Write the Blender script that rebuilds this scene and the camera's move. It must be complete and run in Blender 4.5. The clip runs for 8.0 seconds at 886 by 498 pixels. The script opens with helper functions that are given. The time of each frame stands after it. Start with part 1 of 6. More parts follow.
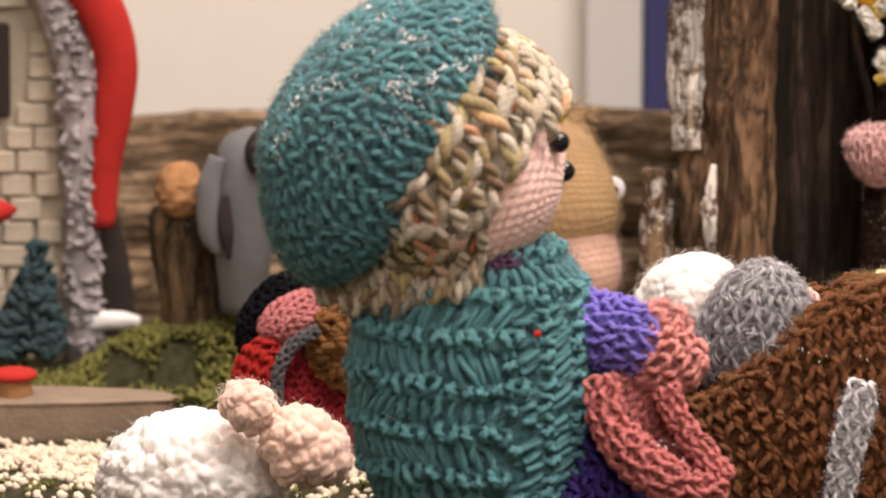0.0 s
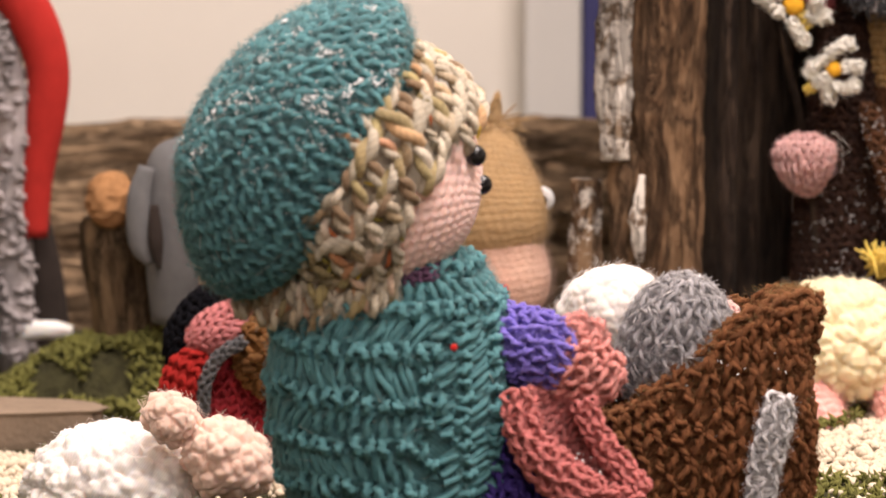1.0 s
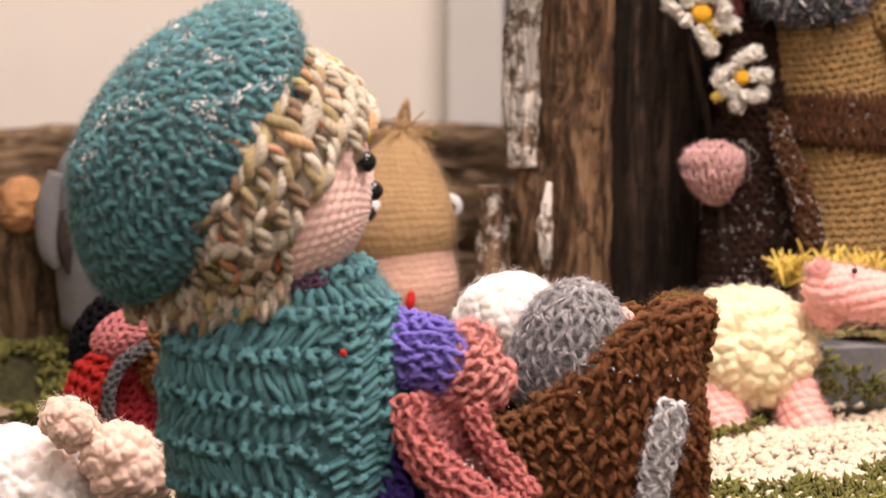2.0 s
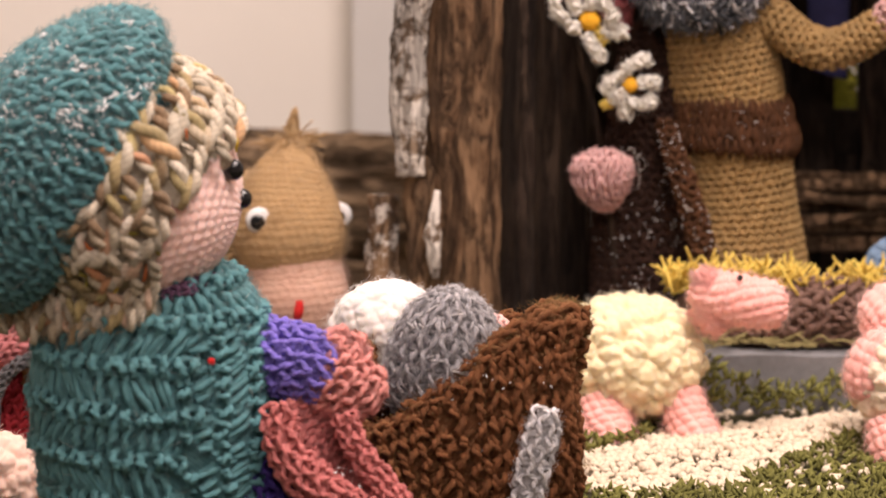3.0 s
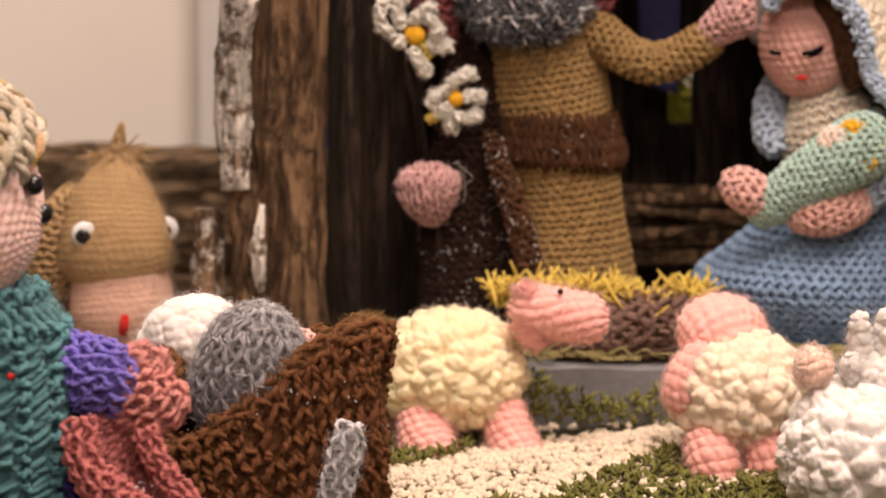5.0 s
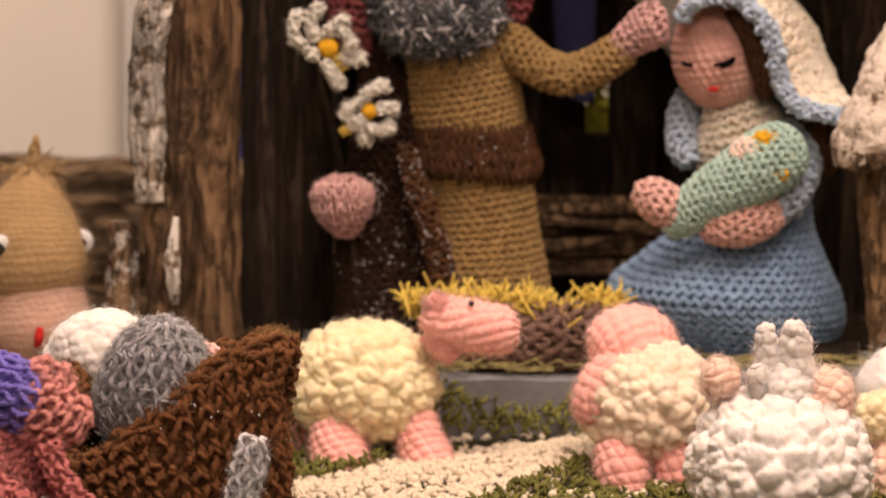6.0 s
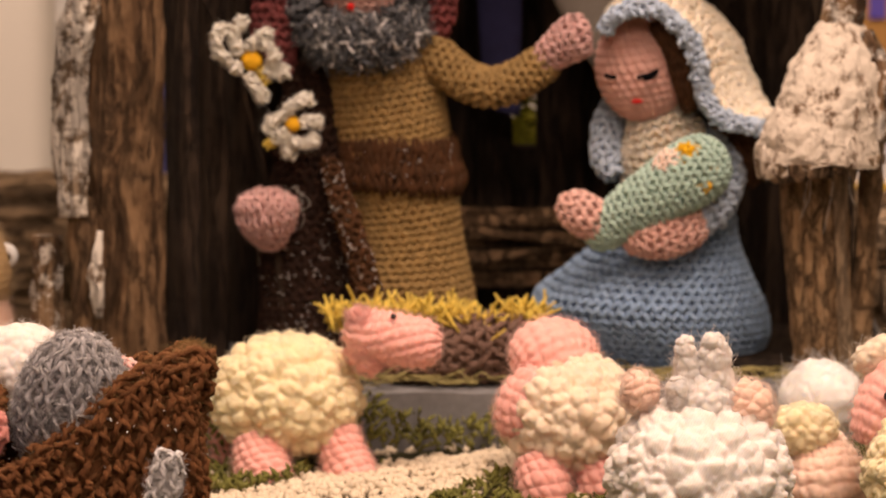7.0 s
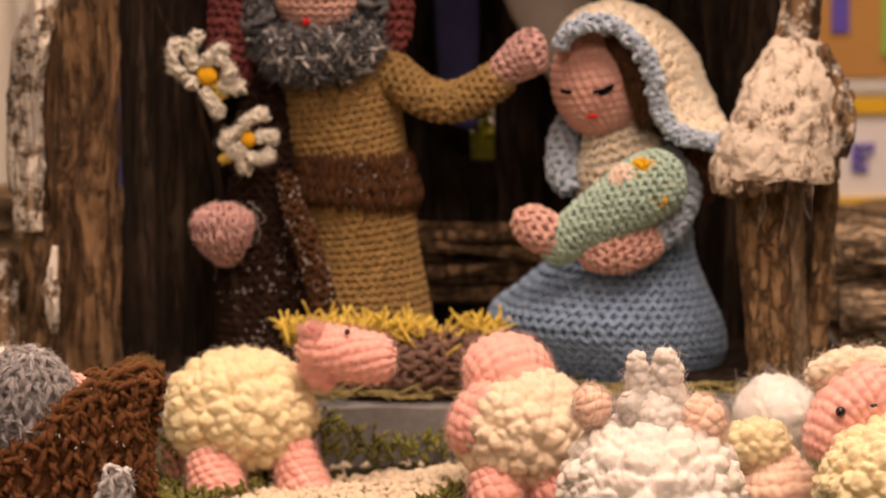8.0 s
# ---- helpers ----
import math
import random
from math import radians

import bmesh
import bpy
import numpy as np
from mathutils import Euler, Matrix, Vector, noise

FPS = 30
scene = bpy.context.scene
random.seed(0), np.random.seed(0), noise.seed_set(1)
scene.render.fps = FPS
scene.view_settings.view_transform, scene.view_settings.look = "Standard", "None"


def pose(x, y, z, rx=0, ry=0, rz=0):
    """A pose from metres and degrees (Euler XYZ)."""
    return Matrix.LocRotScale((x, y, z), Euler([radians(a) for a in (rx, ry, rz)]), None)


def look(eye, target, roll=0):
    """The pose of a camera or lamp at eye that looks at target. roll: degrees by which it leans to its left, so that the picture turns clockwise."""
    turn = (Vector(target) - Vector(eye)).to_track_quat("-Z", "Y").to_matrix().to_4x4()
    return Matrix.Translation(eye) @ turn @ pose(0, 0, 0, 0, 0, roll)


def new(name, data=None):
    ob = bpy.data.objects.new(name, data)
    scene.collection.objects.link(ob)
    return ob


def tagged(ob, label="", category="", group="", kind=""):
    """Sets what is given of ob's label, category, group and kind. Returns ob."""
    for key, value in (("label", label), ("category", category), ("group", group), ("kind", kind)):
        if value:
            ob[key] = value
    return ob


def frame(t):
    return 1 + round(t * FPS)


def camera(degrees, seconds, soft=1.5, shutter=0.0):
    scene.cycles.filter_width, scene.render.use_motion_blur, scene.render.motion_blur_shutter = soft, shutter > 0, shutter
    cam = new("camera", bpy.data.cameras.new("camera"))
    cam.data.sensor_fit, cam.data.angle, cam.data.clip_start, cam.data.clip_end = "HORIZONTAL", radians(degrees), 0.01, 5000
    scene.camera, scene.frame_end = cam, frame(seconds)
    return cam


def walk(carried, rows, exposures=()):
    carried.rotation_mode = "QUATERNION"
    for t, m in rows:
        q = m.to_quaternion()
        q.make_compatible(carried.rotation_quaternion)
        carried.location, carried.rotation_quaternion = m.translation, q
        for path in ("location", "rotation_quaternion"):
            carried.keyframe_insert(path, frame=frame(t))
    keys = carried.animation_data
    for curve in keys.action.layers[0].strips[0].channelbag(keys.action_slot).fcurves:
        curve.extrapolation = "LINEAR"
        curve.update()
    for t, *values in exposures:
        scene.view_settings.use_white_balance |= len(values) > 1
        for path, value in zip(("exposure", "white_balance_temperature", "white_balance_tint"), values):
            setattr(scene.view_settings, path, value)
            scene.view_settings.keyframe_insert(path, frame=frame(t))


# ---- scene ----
# camera on a slider, a zoom lens at its long end
cam = camera(10.0, 8.0, soft=1.6)
PATH = [
    (0.0, 0.00001, -0.00000, 0.45999, 79.9592, -0.0138, 0.0023),
    (0.5, 0.01172, 0.00203, 0.46389, 79.9092, 0.1447, -0.0952),
    (1.0, 0.02796, -0.00014, 0.46775, 79.8852, -0.0015, -0.1119),
    (1.5, 0.04364, 0.00047, 0.46869, 79.9027, -0.2098, -0.1354),
    (2.0, 0.06885, -0.00403, 0.46725, 79.9909, -0.2331, -0.1007),
    (3.5, 0.13200, -0.00015, 0.46316, 80.2286, 0.0858, -0.3488),
    (4.0, 0.14476, -0.00011, 0.46341, 80.2637, -0.0198, -0.4939),
    (4.5, 0.15600, -0.00136, 0.46500, 80.2497, -0.0476, -0.6198),
    (5.0, 0.17459, -0.00314, 0.46591, 80.2762, -0.0388, -0.7511),
    (6.5, 0.21839, -0.01166, 0.47711, 80.2170, 0.1917, -1.1042),
    (7.0, 0.23044, -0.01147, 0.47744, 80.2997, 0.2396, -1.2555),
    (7.5, 0.24425, -0.01218, 0.47971, 80.3207, 0.3574, -1.1959),
    (8.0, 0.25001, -0.01082, 0.47980, 80.4049, 0.2488, -1.2777),
]
walk(cam, [(t, pose(x, y, z, rx, ry, rz)) for t, x, y, z, rx, ry, rz in PATH],
     exposures=[(0.0, 0.0, 5800, 13), (2.0, 0.0, 5900, 17), (3.5, -0.18, 6050, 20), (4.5, -0.28, 6250, 19), (6.5, -0.54, 6950, 22), (8.0, -0.61, 7500, 25)])
cam.data.dof.use_dof = True
cam.data.dof.focus_distance = 2.075
cam.data.dof.aperture_fstop = 12.5

# room light: two ceiling panels over the display, an added fill lamp behind the camera, a dim warm surrounding
world = bpy.data.worlds.new("world")
scene.world = world
world.use_nodes = True
world.node_tree.nodes["Background"].inputs["Color"].default_value = (1.0, 0.82, 0.66, 1)
world.node_tree.nodes["Background"].inputs["Strength"].default_value = 0.25


def area_lamp(name, at, target, sx, sy, watts, color):
    data = bpy.data.lights.new(name, "AREA")
    data.shape, data.size, data.size_y, data.energy, data.color = "RECTANGLE", sx, sy, watts, color
    ob = new(name, data)
    ob.matrix_world = look(at, target)
    return ob


area_lamp("ceiling_light_front", (0.58, 1.35, 1.75), (0.2, 2.1, 0.03), 1.0, 0.7, 46.0, (1.0, 0.815, 0.665))
area_lamp("fill_light_rear", (0.25, -0.5, 1.80), (0.2, 2.1, 0.1), 1.2, 0.7, 40.0, (1.0, 0.815, 0.665))
area_lamp("ceiling_light_back", (0.12, 2.0, 1.78), (0.1, 2.15, 0.0), 0.7, 0.4, 21.0, (1.0, 0.82, 0.68))

# ---- materials ----


def nodes_of(name, rough=0.9, sheen=0.0, metal=0.0, spec=0.3):
    m = bpy.data.materials.new(name)
    m.use_nodes = True
    nt = m.node_tree
    b = nt.nodes["Principled BSDF"]
    b.inputs["Roughness"].default_value = rough
    b.inputs["Metallic"].default_value = metal
    b.inputs["Specular IOR Level"].default_value = spec
    b.inputs["Sheen Weight"].default_value = sheen
    b.inputs["Sheen Roughness"].default_value = 0.4
    return m, nt, b


def node(nt, kind, **sockets):
    n = nt.nodes.new(kind)
    for k, v in sockets.items():
        n.inputs[k.replace("_", " ")].default_value = v
    return n


def ramp(nt, stops):
    r = nt.nodes.new("ShaderNodeValToRGB")
    e = r.color_ramp.elements
    while len(e) < len(stops):
        e.new(0.5)
    for el, (p, c) in zip(e, stops):
        el.position, el.color = p, (*c, 1) if len(c) == 3 else c
    return r


def tint(c, k):
    return tuple(max(0.0, min(1.0, v * k)) for v in c)


def yarn(name, color, spread=0.25, twist=3.0, fuzz=0.5, flecks=None, shine=0.2, soft=0.35, depth=0.0018, mottle=0.55):
    """Spun wool: plies twisted round each strand, strand to strand variation, fine fibre noise."""
    m, nt, b = nodes_of(name, 0.85, fuzz, 0.0, shine)
    b.inputs["Sheen Tint"].default_value = (*tint(color, 1.6), 1)
    L = nt.links.new
    geo = nt.nodes.new("ShaderNodeNewGeometry")
    stops = [(0.0, tint(color, 1 - spread)), (0.5, color), (1.0, tint(color, 1 + spread))]
    if flecks:
        stops = [(0.0, tint(color, 1 - spread))]
        stops += [(0.44 + 0.56 * i / len(flecks), f) for i, f in enumerate(flecks)]
        stops.insert(1, (0.40, tint(color, 1 + spread)))
    rp = ramp(nt, stops)
    L(geo.outputs["Random Per Island"], rp.inputs["Fac"])
    tex = nt.nodes.new("ShaderNodeTexCoord")
    uvs = nt.nodes.new("ShaderNodeUVMap")
    wave = node(nt, "ShaderNodeTexWave", Scale=twist, Distortion=1.5, Detail=2.0)
    wave.bands_direction = "DIAGONAL"
    L(uvs.outputs["UV"], wave.inputs["Vector"])
    fib = node(nt, "ShaderNodeTexNoise", Scale=1800.0, Detail=3.0, Roughness=0.7)
    L(tex.outputs["Object"], fib.inputs["Vector"])
    mix = nt.nodes.new("ShaderNodeMix")
    mix.data_type, mix.blend_type = "RGBA", "MULTIPLY"
    mix.inputs["Factor"].default_value = mottle
    big = node(nt, "ShaderNodeTexNoise", Scale=60.0, Detail=2.0)
    L(tex.outputs["Object"], big.inputs["Vector"])
    addn = nt.nodes.new("ShaderNodeMath")
    addn.operation = "MULTIPLY_ADD"
    addn.inputs[1].default_value = 0.5
    L(wave.outputs["Fac"], addn.inputs[0])
    L(fib.outputs["Fac"], addn.inputs[2])
    add2 = nt.nodes.new("ShaderNodeMath")
    add2.operation = "MULTIPLY_ADD"
    add2.inputs[1].default_value = 0.3
    L(big.outputs["Fac"], add2.inputs[0])
    L(addn.outputs[0], add2.inputs[2])
    r2 = ramp(nt, [(0.35, (0.54, 0.54, 0.54)), (1.0, (1.20, 1.20, 1.20))])
    L(add2.outputs[0], r2.inputs["Fac"])
    L(rp.outputs["Color"], mix.inputs["A"])
    L(r2.outputs["Color"], mix.inputs["B"])
    L(mix.outputs["Result"], b.inputs["Base Color"])
    b.inputs["Subsurface Weight"].default_value = soft
    b.inputs["Subsurface Radius"].default_value = (1.0, 0.85, 0.7)
    b.inputs["Subsurface Scale"].default_value = depth
    bump = node(nt, "ShaderNodeBump", Strength=0.55 if mottle > 0.3 else 0.22, Distance=0.0005)
    L(addn.outputs[0], bump.inputs["Height"])
    L(bump.outputs["Normal"], b.inputs["Normal"])
    return m


def plain(name, color, rough=0.6, scale=80.0, vary=0.25, bump=0.3, dist=0.001, stretch=(1, 1, 1), metal=0.0, spec=0.3, under=None):
    """A surface with stains at one scale and grain at another."""
    m, nt, b = nodes_of(name, rough, 0.0, metal, spec)
    L = nt.links.new
    tex = nt.nodes.new("ShaderNodeTexCoord")
    mp = nt.nodes.new("ShaderNodeMapping")
    mp.inputs["Scale"].default_value = stretch
    L(tex.outputs["Object"], mp.inputs["Vector"])
    n1 = node(nt, "ShaderNodeTexNoise", Scale=scale, Detail=6.0, Roughness=0.65)
    n2 = node(nt, "ShaderNodeTexNoise", Scale=scale * 9, Detail=3.0)
    L(mp.outputs["Vector"], n1.inputs["Vector"])
    L(mp.outputs["Vector"], n2.inputs["Vector"])
    ad = nt.nodes.new("ShaderNodeMath")
    ad.operation = "MULTIPLY_ADD"
    ad.inputs[1].default_value = 0.35
    L(n2.outputs["Fac"], ad.inputs[0])
    L(n1.outputs["Fac"], ad.inputs[2])
    stops = [(0.4, tint(color, 1 - vary)), (0.65, color), (0.95, tint(color, 1 + vary))]
    if under:
        stops = [(0.50, under), (0.57, tint(under, 1.6)), (0.61, color), (0.95, tint(color, 1 + vary))]
    rp = ramp(nt, stops)
    L(ad.outputs[0], rp.inputs["Fac"])
    L(rp.outputs["Color"], b.inputs["Base Color"])
    bp = node(nt, "ShaderNodeBump", Strength=bump, Distance=dist)
    L(ad.outputs[0], bp.inputs["Height"])
    L(bp.outputs["Normal"], b.inputs["Normal"])
    return m


def bark(name, dark, light, snow=0.0, grain=(34, 34, 5), patch=130.0, cracks=0.8):
    """Weathered driftwood: long fibres, cracks and, where it has been sprayed, flakes of white."""
    m, nt, b = nodes_of(name, 0.85, 0.0, 0.0, 0.2)
    L = nt.links.new
    tex = nt.nodes.new("ShaderNodeTexCoord")
    mp = nt.nodes.new("ShaderNodeMapping")
    mp.inputs["Scale"].default_value = grain
    L(tex.outputs["Object"], mp.inputs["Vector"])
    n1 = node(nt, "ShaderNodeTexNoise", Scale=3.0, Detail=8.0, Roughness=0.7, Distortion=0.6)
    L(mp.outputs["Vector"], n1.inputs["Vector"])
    n2 = node(nt, "ShaderNodeTexNoise", Scale=14.0, Detail=4.0, Roughness=0.6)
    L(mp.outputs["Vector"], n2.inputs["Vector"])
    ad = nt.nodes.new("ShaderNodeMath")
    ad.operation = "MULTIPLY_ADD"
    ad.inputs[1].default_value = 0.4
    L(n2.outputs["Fac"], ad.inputs[0])
    L(n1.outputs["Fac"], ad.inputs[2])
    rp = ramp(nt, [(0.42, tint(dark, 0.6)), (0.58, dark), (0.8, light), (1.0, tint(light, 1.25))])
    L(ad.outputs[0], rp.inputs["Fac"])
    vor = node(nt, "ShaderNodeTexVoronoi", Scale=2.6)
    vor.feature = "DISTANCE_TO_EDGE"
    wob = nt.nodes.new("ShaderNodeVectorMath")
    wob.operation = "ADD"
    L(mp.outputs["Vector"], wob.inputs[0])
    L(n1.outputs["Color"], wob.inputs[1])
    L(wob.outputs["Vector"], vor.inputs["Vector"])
    crack = ramp(nt, [(0.0, (0.12, 0.12, 0.12)), (0.05, (0.75, 0.75, 0.75)), (0.2, (1, 1, 1))])
    L(vor.outputs["Distance"], crack.inputs["Fac"])
    cm = nt.nodes.new("ShaderNodeMix")
    cm.data_type, cm.blend_type = "RGBA", "MULTIPLY"
    cm.inputs["Factor"].default_value = cracks
    L(rp.outputs["Color"], cm.inputs["A"])
    L(crack.outputs["Color"], cm.inputs["B"])
    col = cm.outputs["Result"]
    if snow > 0:
        n3 = node(nt, "ShaderNodeTexNoise", Scale=patch, Detail=6.0, Roughness=0.75)
        L(tex.outputs["Object"], n3.inputs["Vector"])
        r3 = ramp(nt, [(0.66 - 0.35 * snow, (0, 0, 0)), (0.74 - 0.35 * snow, (1, 1, 1))])
        L(n3.outputs["Fac"], r3.inputs["Fac"])
        mx = nt.nodes.new("ShaderNodeMix")
        mx.data_type = "RGBA"
        mx.inputs["B"].default_value = (0.80, 0.74, 0.66, 1)
        L(r3.outputs["Color"], mx.inputs["Factor"])
        L(col, mx.inputs["A"])
        col = mx.outputs["Result"]
    L(col, b.inputs["Base Color"])
    hs = nt.nodes.new("ShaderNodeMath")
    hs.operation = "MULTIPLY_ADD"
    hs.inputs[1].default_value = 1.2
    L(crack.outputs["Color"], hs.inputs[0])
    L(ad.outputs[0], hs.inputs[2])
    bp = node(nt, "ShaderNodeBump", Strength=1.0, Distance=0.0025)
    L(hs.outputs[0], bp.inputs["Height"])
    L(bp.outputs["Normal"], b.inputs["Normal"])
    return m


TEAL = yarn("teal_wool", (0.106, 0.254, 0.276), 0.12, fuzz=0.4)
HAIR = yarn("cream_fleck_wool", (0.48, 0.425, 0.33), 0.26, flecks=[(0.30, 0.22, 0.12), (0.66, 0.60, 0.50), (0.46, 0.22, 0.11), (0.50, 0.35, 0.19), (0.68, 0.61, 0.50), (0.24, 0.19, 0.10), (0.46, 0.38, 0.18), (0.22, 0.15, 0.09)])
SKIN = yarn("pale_pink_cotton", (0.97, 0.665, 0.60), 0.06, fuzz=0.2, soft=0.6, mottle=0.2)
VIOLET = yarn("violet_wool", (0.20, 0.16, 0.54), 0.15)
CORAL = yarn("coral_wool", (0.46, 0.15, 0.14), 0.15)
CORAL_PALE = yarn("salmon_wool", (0.66, 0.27, 0.24), 0.12)
BROWN = yarn("brown_wool", (0.138, 0.055, 0.020), 0.22, fuzz=0.6)
GREY = yarn("grey_lurex_yarn", (0.30, 0.29, 0.30), 0.35, shine=0.6)
SILVER = yarn("silver_yarn", (0.62, 0.60, 0.60), 0.3, shine=0.8)
WHITE = yarn("white_wool", (0.84, 0.79, 0.745), 0.05, fuzz=0.6, shine=0.3, soft=0.8, depth=0.0022, mottle=0.2)
CREAM = yarn("cream_wool", (0.86, 0.735, 0.475), 0.05, fuzz=0.6, shine=0.3, soft=0.8, depth=0.0022, mottle=0.2)
IVORY = yarn("ivory_wool", (0.84, 0.695, 0.540), 0.05, fuzz=0.6, shine=0.3, soft=0.8, depth=0.0022, mottle=0.2)
PINK = yarn("pink_wool", (0.97, 0.50, 0.445), 0.08, soft=0.6, mottle=0.2)
PEACH = yarn("peach_wool", (0.98, 0.68, 0.56), 0.08, soft=0.6, mottle=0.2)
MUSTARD = yarn("mustard_cotton", (0.31, 0.200, 0.080), 0.16, fuzz=0.2)
RUST = yarn("rust_cotton", (0.075, 0.032, 0.013), 0.3, fuzz=0.2)
COCOA = yarn("dark_brown_cotton", (0.030, 0.014, 0.009), 0.35, fuzz=0.3)
BEARD = yarn("grey_fluffy_yarn", (0.085, 0.09, 0.10), 0.8)
MAROON = yarn("maroon_wool", (0.17, 0.045, 0.045), 0.25)
DOLLPINK = yarn("dusky_pink_cotton", (0.78, 0.455, 0.395), 0.12, fuzz=0.2)
ROSE = yarn("old_rose_cotton", (0.64, 0.38, 0.36), 0.12, fuzz=0.2)
BLUE = yarn("light_blue_cotton", (0.25, 0.375, 0.55), 0.18, fuzz=0.3)
SKYTRIM = yarn("sky_blue_cotton", (0.46, 0.57, 0.71), 0.12, fuzz=0.2)
MINT = yarn("mint_cotton", (0.41, 0.590, 0.505), 0.12, fuzz=0.2)
TAN = yarn("tan_cotton", (0.40, 0.265, 0.13), 0.1, fuzz=0.2)
MUZZLE = yarn("beige_pink_cotton", (0.62, 0.405, 0.31), 0.1, fuzz=0.2)
STRAW_YARN = yarn("yellow_yarn", (0.74, 0.53, 0.11), 0.2)
MOUND = yarn("umber_wool", (0.18, 0.110, 0.085), 0.15)
PETAL = yarn("white_cotton", (0.82, 0.78, 0.68), 0.06, fuzz=0.1)
YOLK = yarn("orange_yellow_cotton", (0.80, 0.42, 0.02), 0.12)
LIME = yarn("olive_green_cotton", (0.30, 0.30, 0.03), 0.2)
YOLK_THREAD = yarn("yellow_thread", (0.72, 0.50, 0.03), 0.15)
RUST_THREAD = yarn("orange_thread", (0.55, 0.17, 0.06), 0.15)
OLIVE_THREAD = yarn("olive_thread", (0.27, 0.23, 0.05), 0.2)
CHESTNUT = yarn("chestnut_cotton", (0.085, 0.038, 0.018), 0.3)
INK = plain("black_thread", (0.004, 0.004, 0.005), 0.95, vary=0.1, bump=0.2, spec=0.05)
BLACK = plain("black_plastic", (0.008, 0.008, 0.009), 0.15, vary=0.1, bump=0.0, spec=0.6)
REDTHREAD = yarn("red_thread", (0.62, 0.03, 0.025), 0.1)
FLAKE = plain("white_glitter", (0.85, 0.86, 0.86), 0.4, vary=0.08, spec=0.6)
FIBRE = plain("loose_fibre", (0.62, 0.60, 0.56), 0.6, vary=0.1)
WOOD = bark("driftwood", (0.17, 0.10, 0.055), (0.30, 0.19, 0.105), grain=(40, 40, 9))
WOOD_SNOW = bark("snowy_driftwood", (0.16, 0.09, 0.05), (0.32, 0.21, 0.12), snow=0.45)
SNOWBARK = bark("snow_sprayed_bark", (0.15, 0.10, 0.065), (0.34, 0.25, 0.17), snow=0.62, patch=90.0)
ROOFSNOW = plain("snow_crusted_bark", (0.72, 0.63, 0.53), 0.9, 95.0, 0.18, 1.0, 0.003, stretch=(1.6, 1.6, 0.7), under=(0.15, 0.095, 0.06))
PALEWOOD = bark("pale_driftwood", (0.36, 0.25, 0.16), (0.72, 0.55, 0.38), grain=(9, 60, 60), cracks=0.9)
PLATEBARK = bark("plated_bark", (0.360, 0.218, 0.113), (0.520, 0.345, 0.198), grain=(72, 72, 24), cracks=0.9)
RIDGEBARK = bark("pale_ridge_bark", (0.380, 0.265, 0.165), (0.560, 0.420, 0.285), grain=(80, 80, 12), cracks=0.6)
LOGWOOD = bark("cracked_log_bark", (0.14, 0.088, 0.052), (0.46, 0.32, 0.205), grain=(46, 46, 4), cracks=0.95)
POSTWOOD = bark("stripped_wood", (0.118, 0.066, 0.034), (0.270, 0.165, 0.090), grain=(30, 30, 6.5), cracks=0.6)
# Near-black base: the stable interior's shade is put into the wood colour.
SHADE_WOOD = bark("shade_dark_bark", (0.028, 0.018, 0.013), (0.068, 0.045, 0.030), cracks=0.5)
FENCEWOOD = bark("grey_brown_driftwood", (0.17, 0.11, 0.06), (0.44, 0.31, 0.19), grain=(7, 50, 50))
SLAB = plain("grey_slab", (0.20, 0.20, 0.205), 0.8, 40.0, 0.3)
EARTH = plain("earthy_moss_mat", (0.055, 0.052, 0.020), 0.95, 160.0, 0.7, 1.0, 0.006)
MOSS = plain("moss", (0.150, 0.148, 0.036), 0.9, 45.0, 0.6)
GRAVEL = plain("pale_gravel", (0.72, 0.62, 0.47), 0.8, 120.0, 0.2, 0.2)
WALLPAINT = plain("cream_wall_paint", (0.77, 0.73, 0.655), 0.8, 3.0, 0.03, 0.05)
GREYPAINT = plain("pale_grey_paint", (0.60, 0.585, 0.55), 0.7, 3.0, 0.05, 0.05)
BLUEPAINT = plain("dark_blue_cloth", (0.05, 0.05, 0.14), 0.9, 30.0, 0.2)
HAY = plain("hay", (0.34, 0.29, 0.12), 0.7, 200.0, 0.4)
STONE = plain("cream_felt_stone", (0.50, 0.44, 0.34), 0.9, 60.0, 0.2)
FELT_RED = plain("red_felt", (0.406, 0.023, 0.016), 0.95, 120.0, 0.15)
FELT_DARK = plain("dark_felt", (0.03, 0.022, 0.018), 0.95, 120.0, 0.2)
FELT_GREY = plain("grey_felt", (0.14, 0.14, 0.142), 0.95, 120.0, 0.15)
FELT_TEAL = plain("dark_teal_felt", (0.035, 0.06, 0.065), 0.95, 120.0, 0.2)
ORANGE = plain("orange_wool", (0.33, 0.17, 0.07), 0.95, 120.0, 0.3)
CARDBOARD = plain("rough_flat_stone", (0.25, 0.19, 0.135), 0.9, 50.0, 0.25, 0.6, 0.002)
COTTON = yarn("cotton_wool", (0.93, 0.91, 0.88), 0.04, soft=0.8, depth=0.0022, mottle=0.2)
SIGN_WHITE = plain("white_board", (0.74, 0.72, 0.72), 0.6, 5.0, 0.03, 0.02)
SIGN_YELLOW = plain("yellow_print", (0.70, 0.42, 0.03), 0.6, 5.0, 0.05, 0.02)
SIGN_OCHRE = plain("ochre_print", (0.44, 0.23, 0.07), 0.6, 5.0, 0.08, 0.02)
SIGN_GREEN = plain("green_print", (0.22, 0.46, 0.07), 0.6, 5.0, 0.05, 0.02)
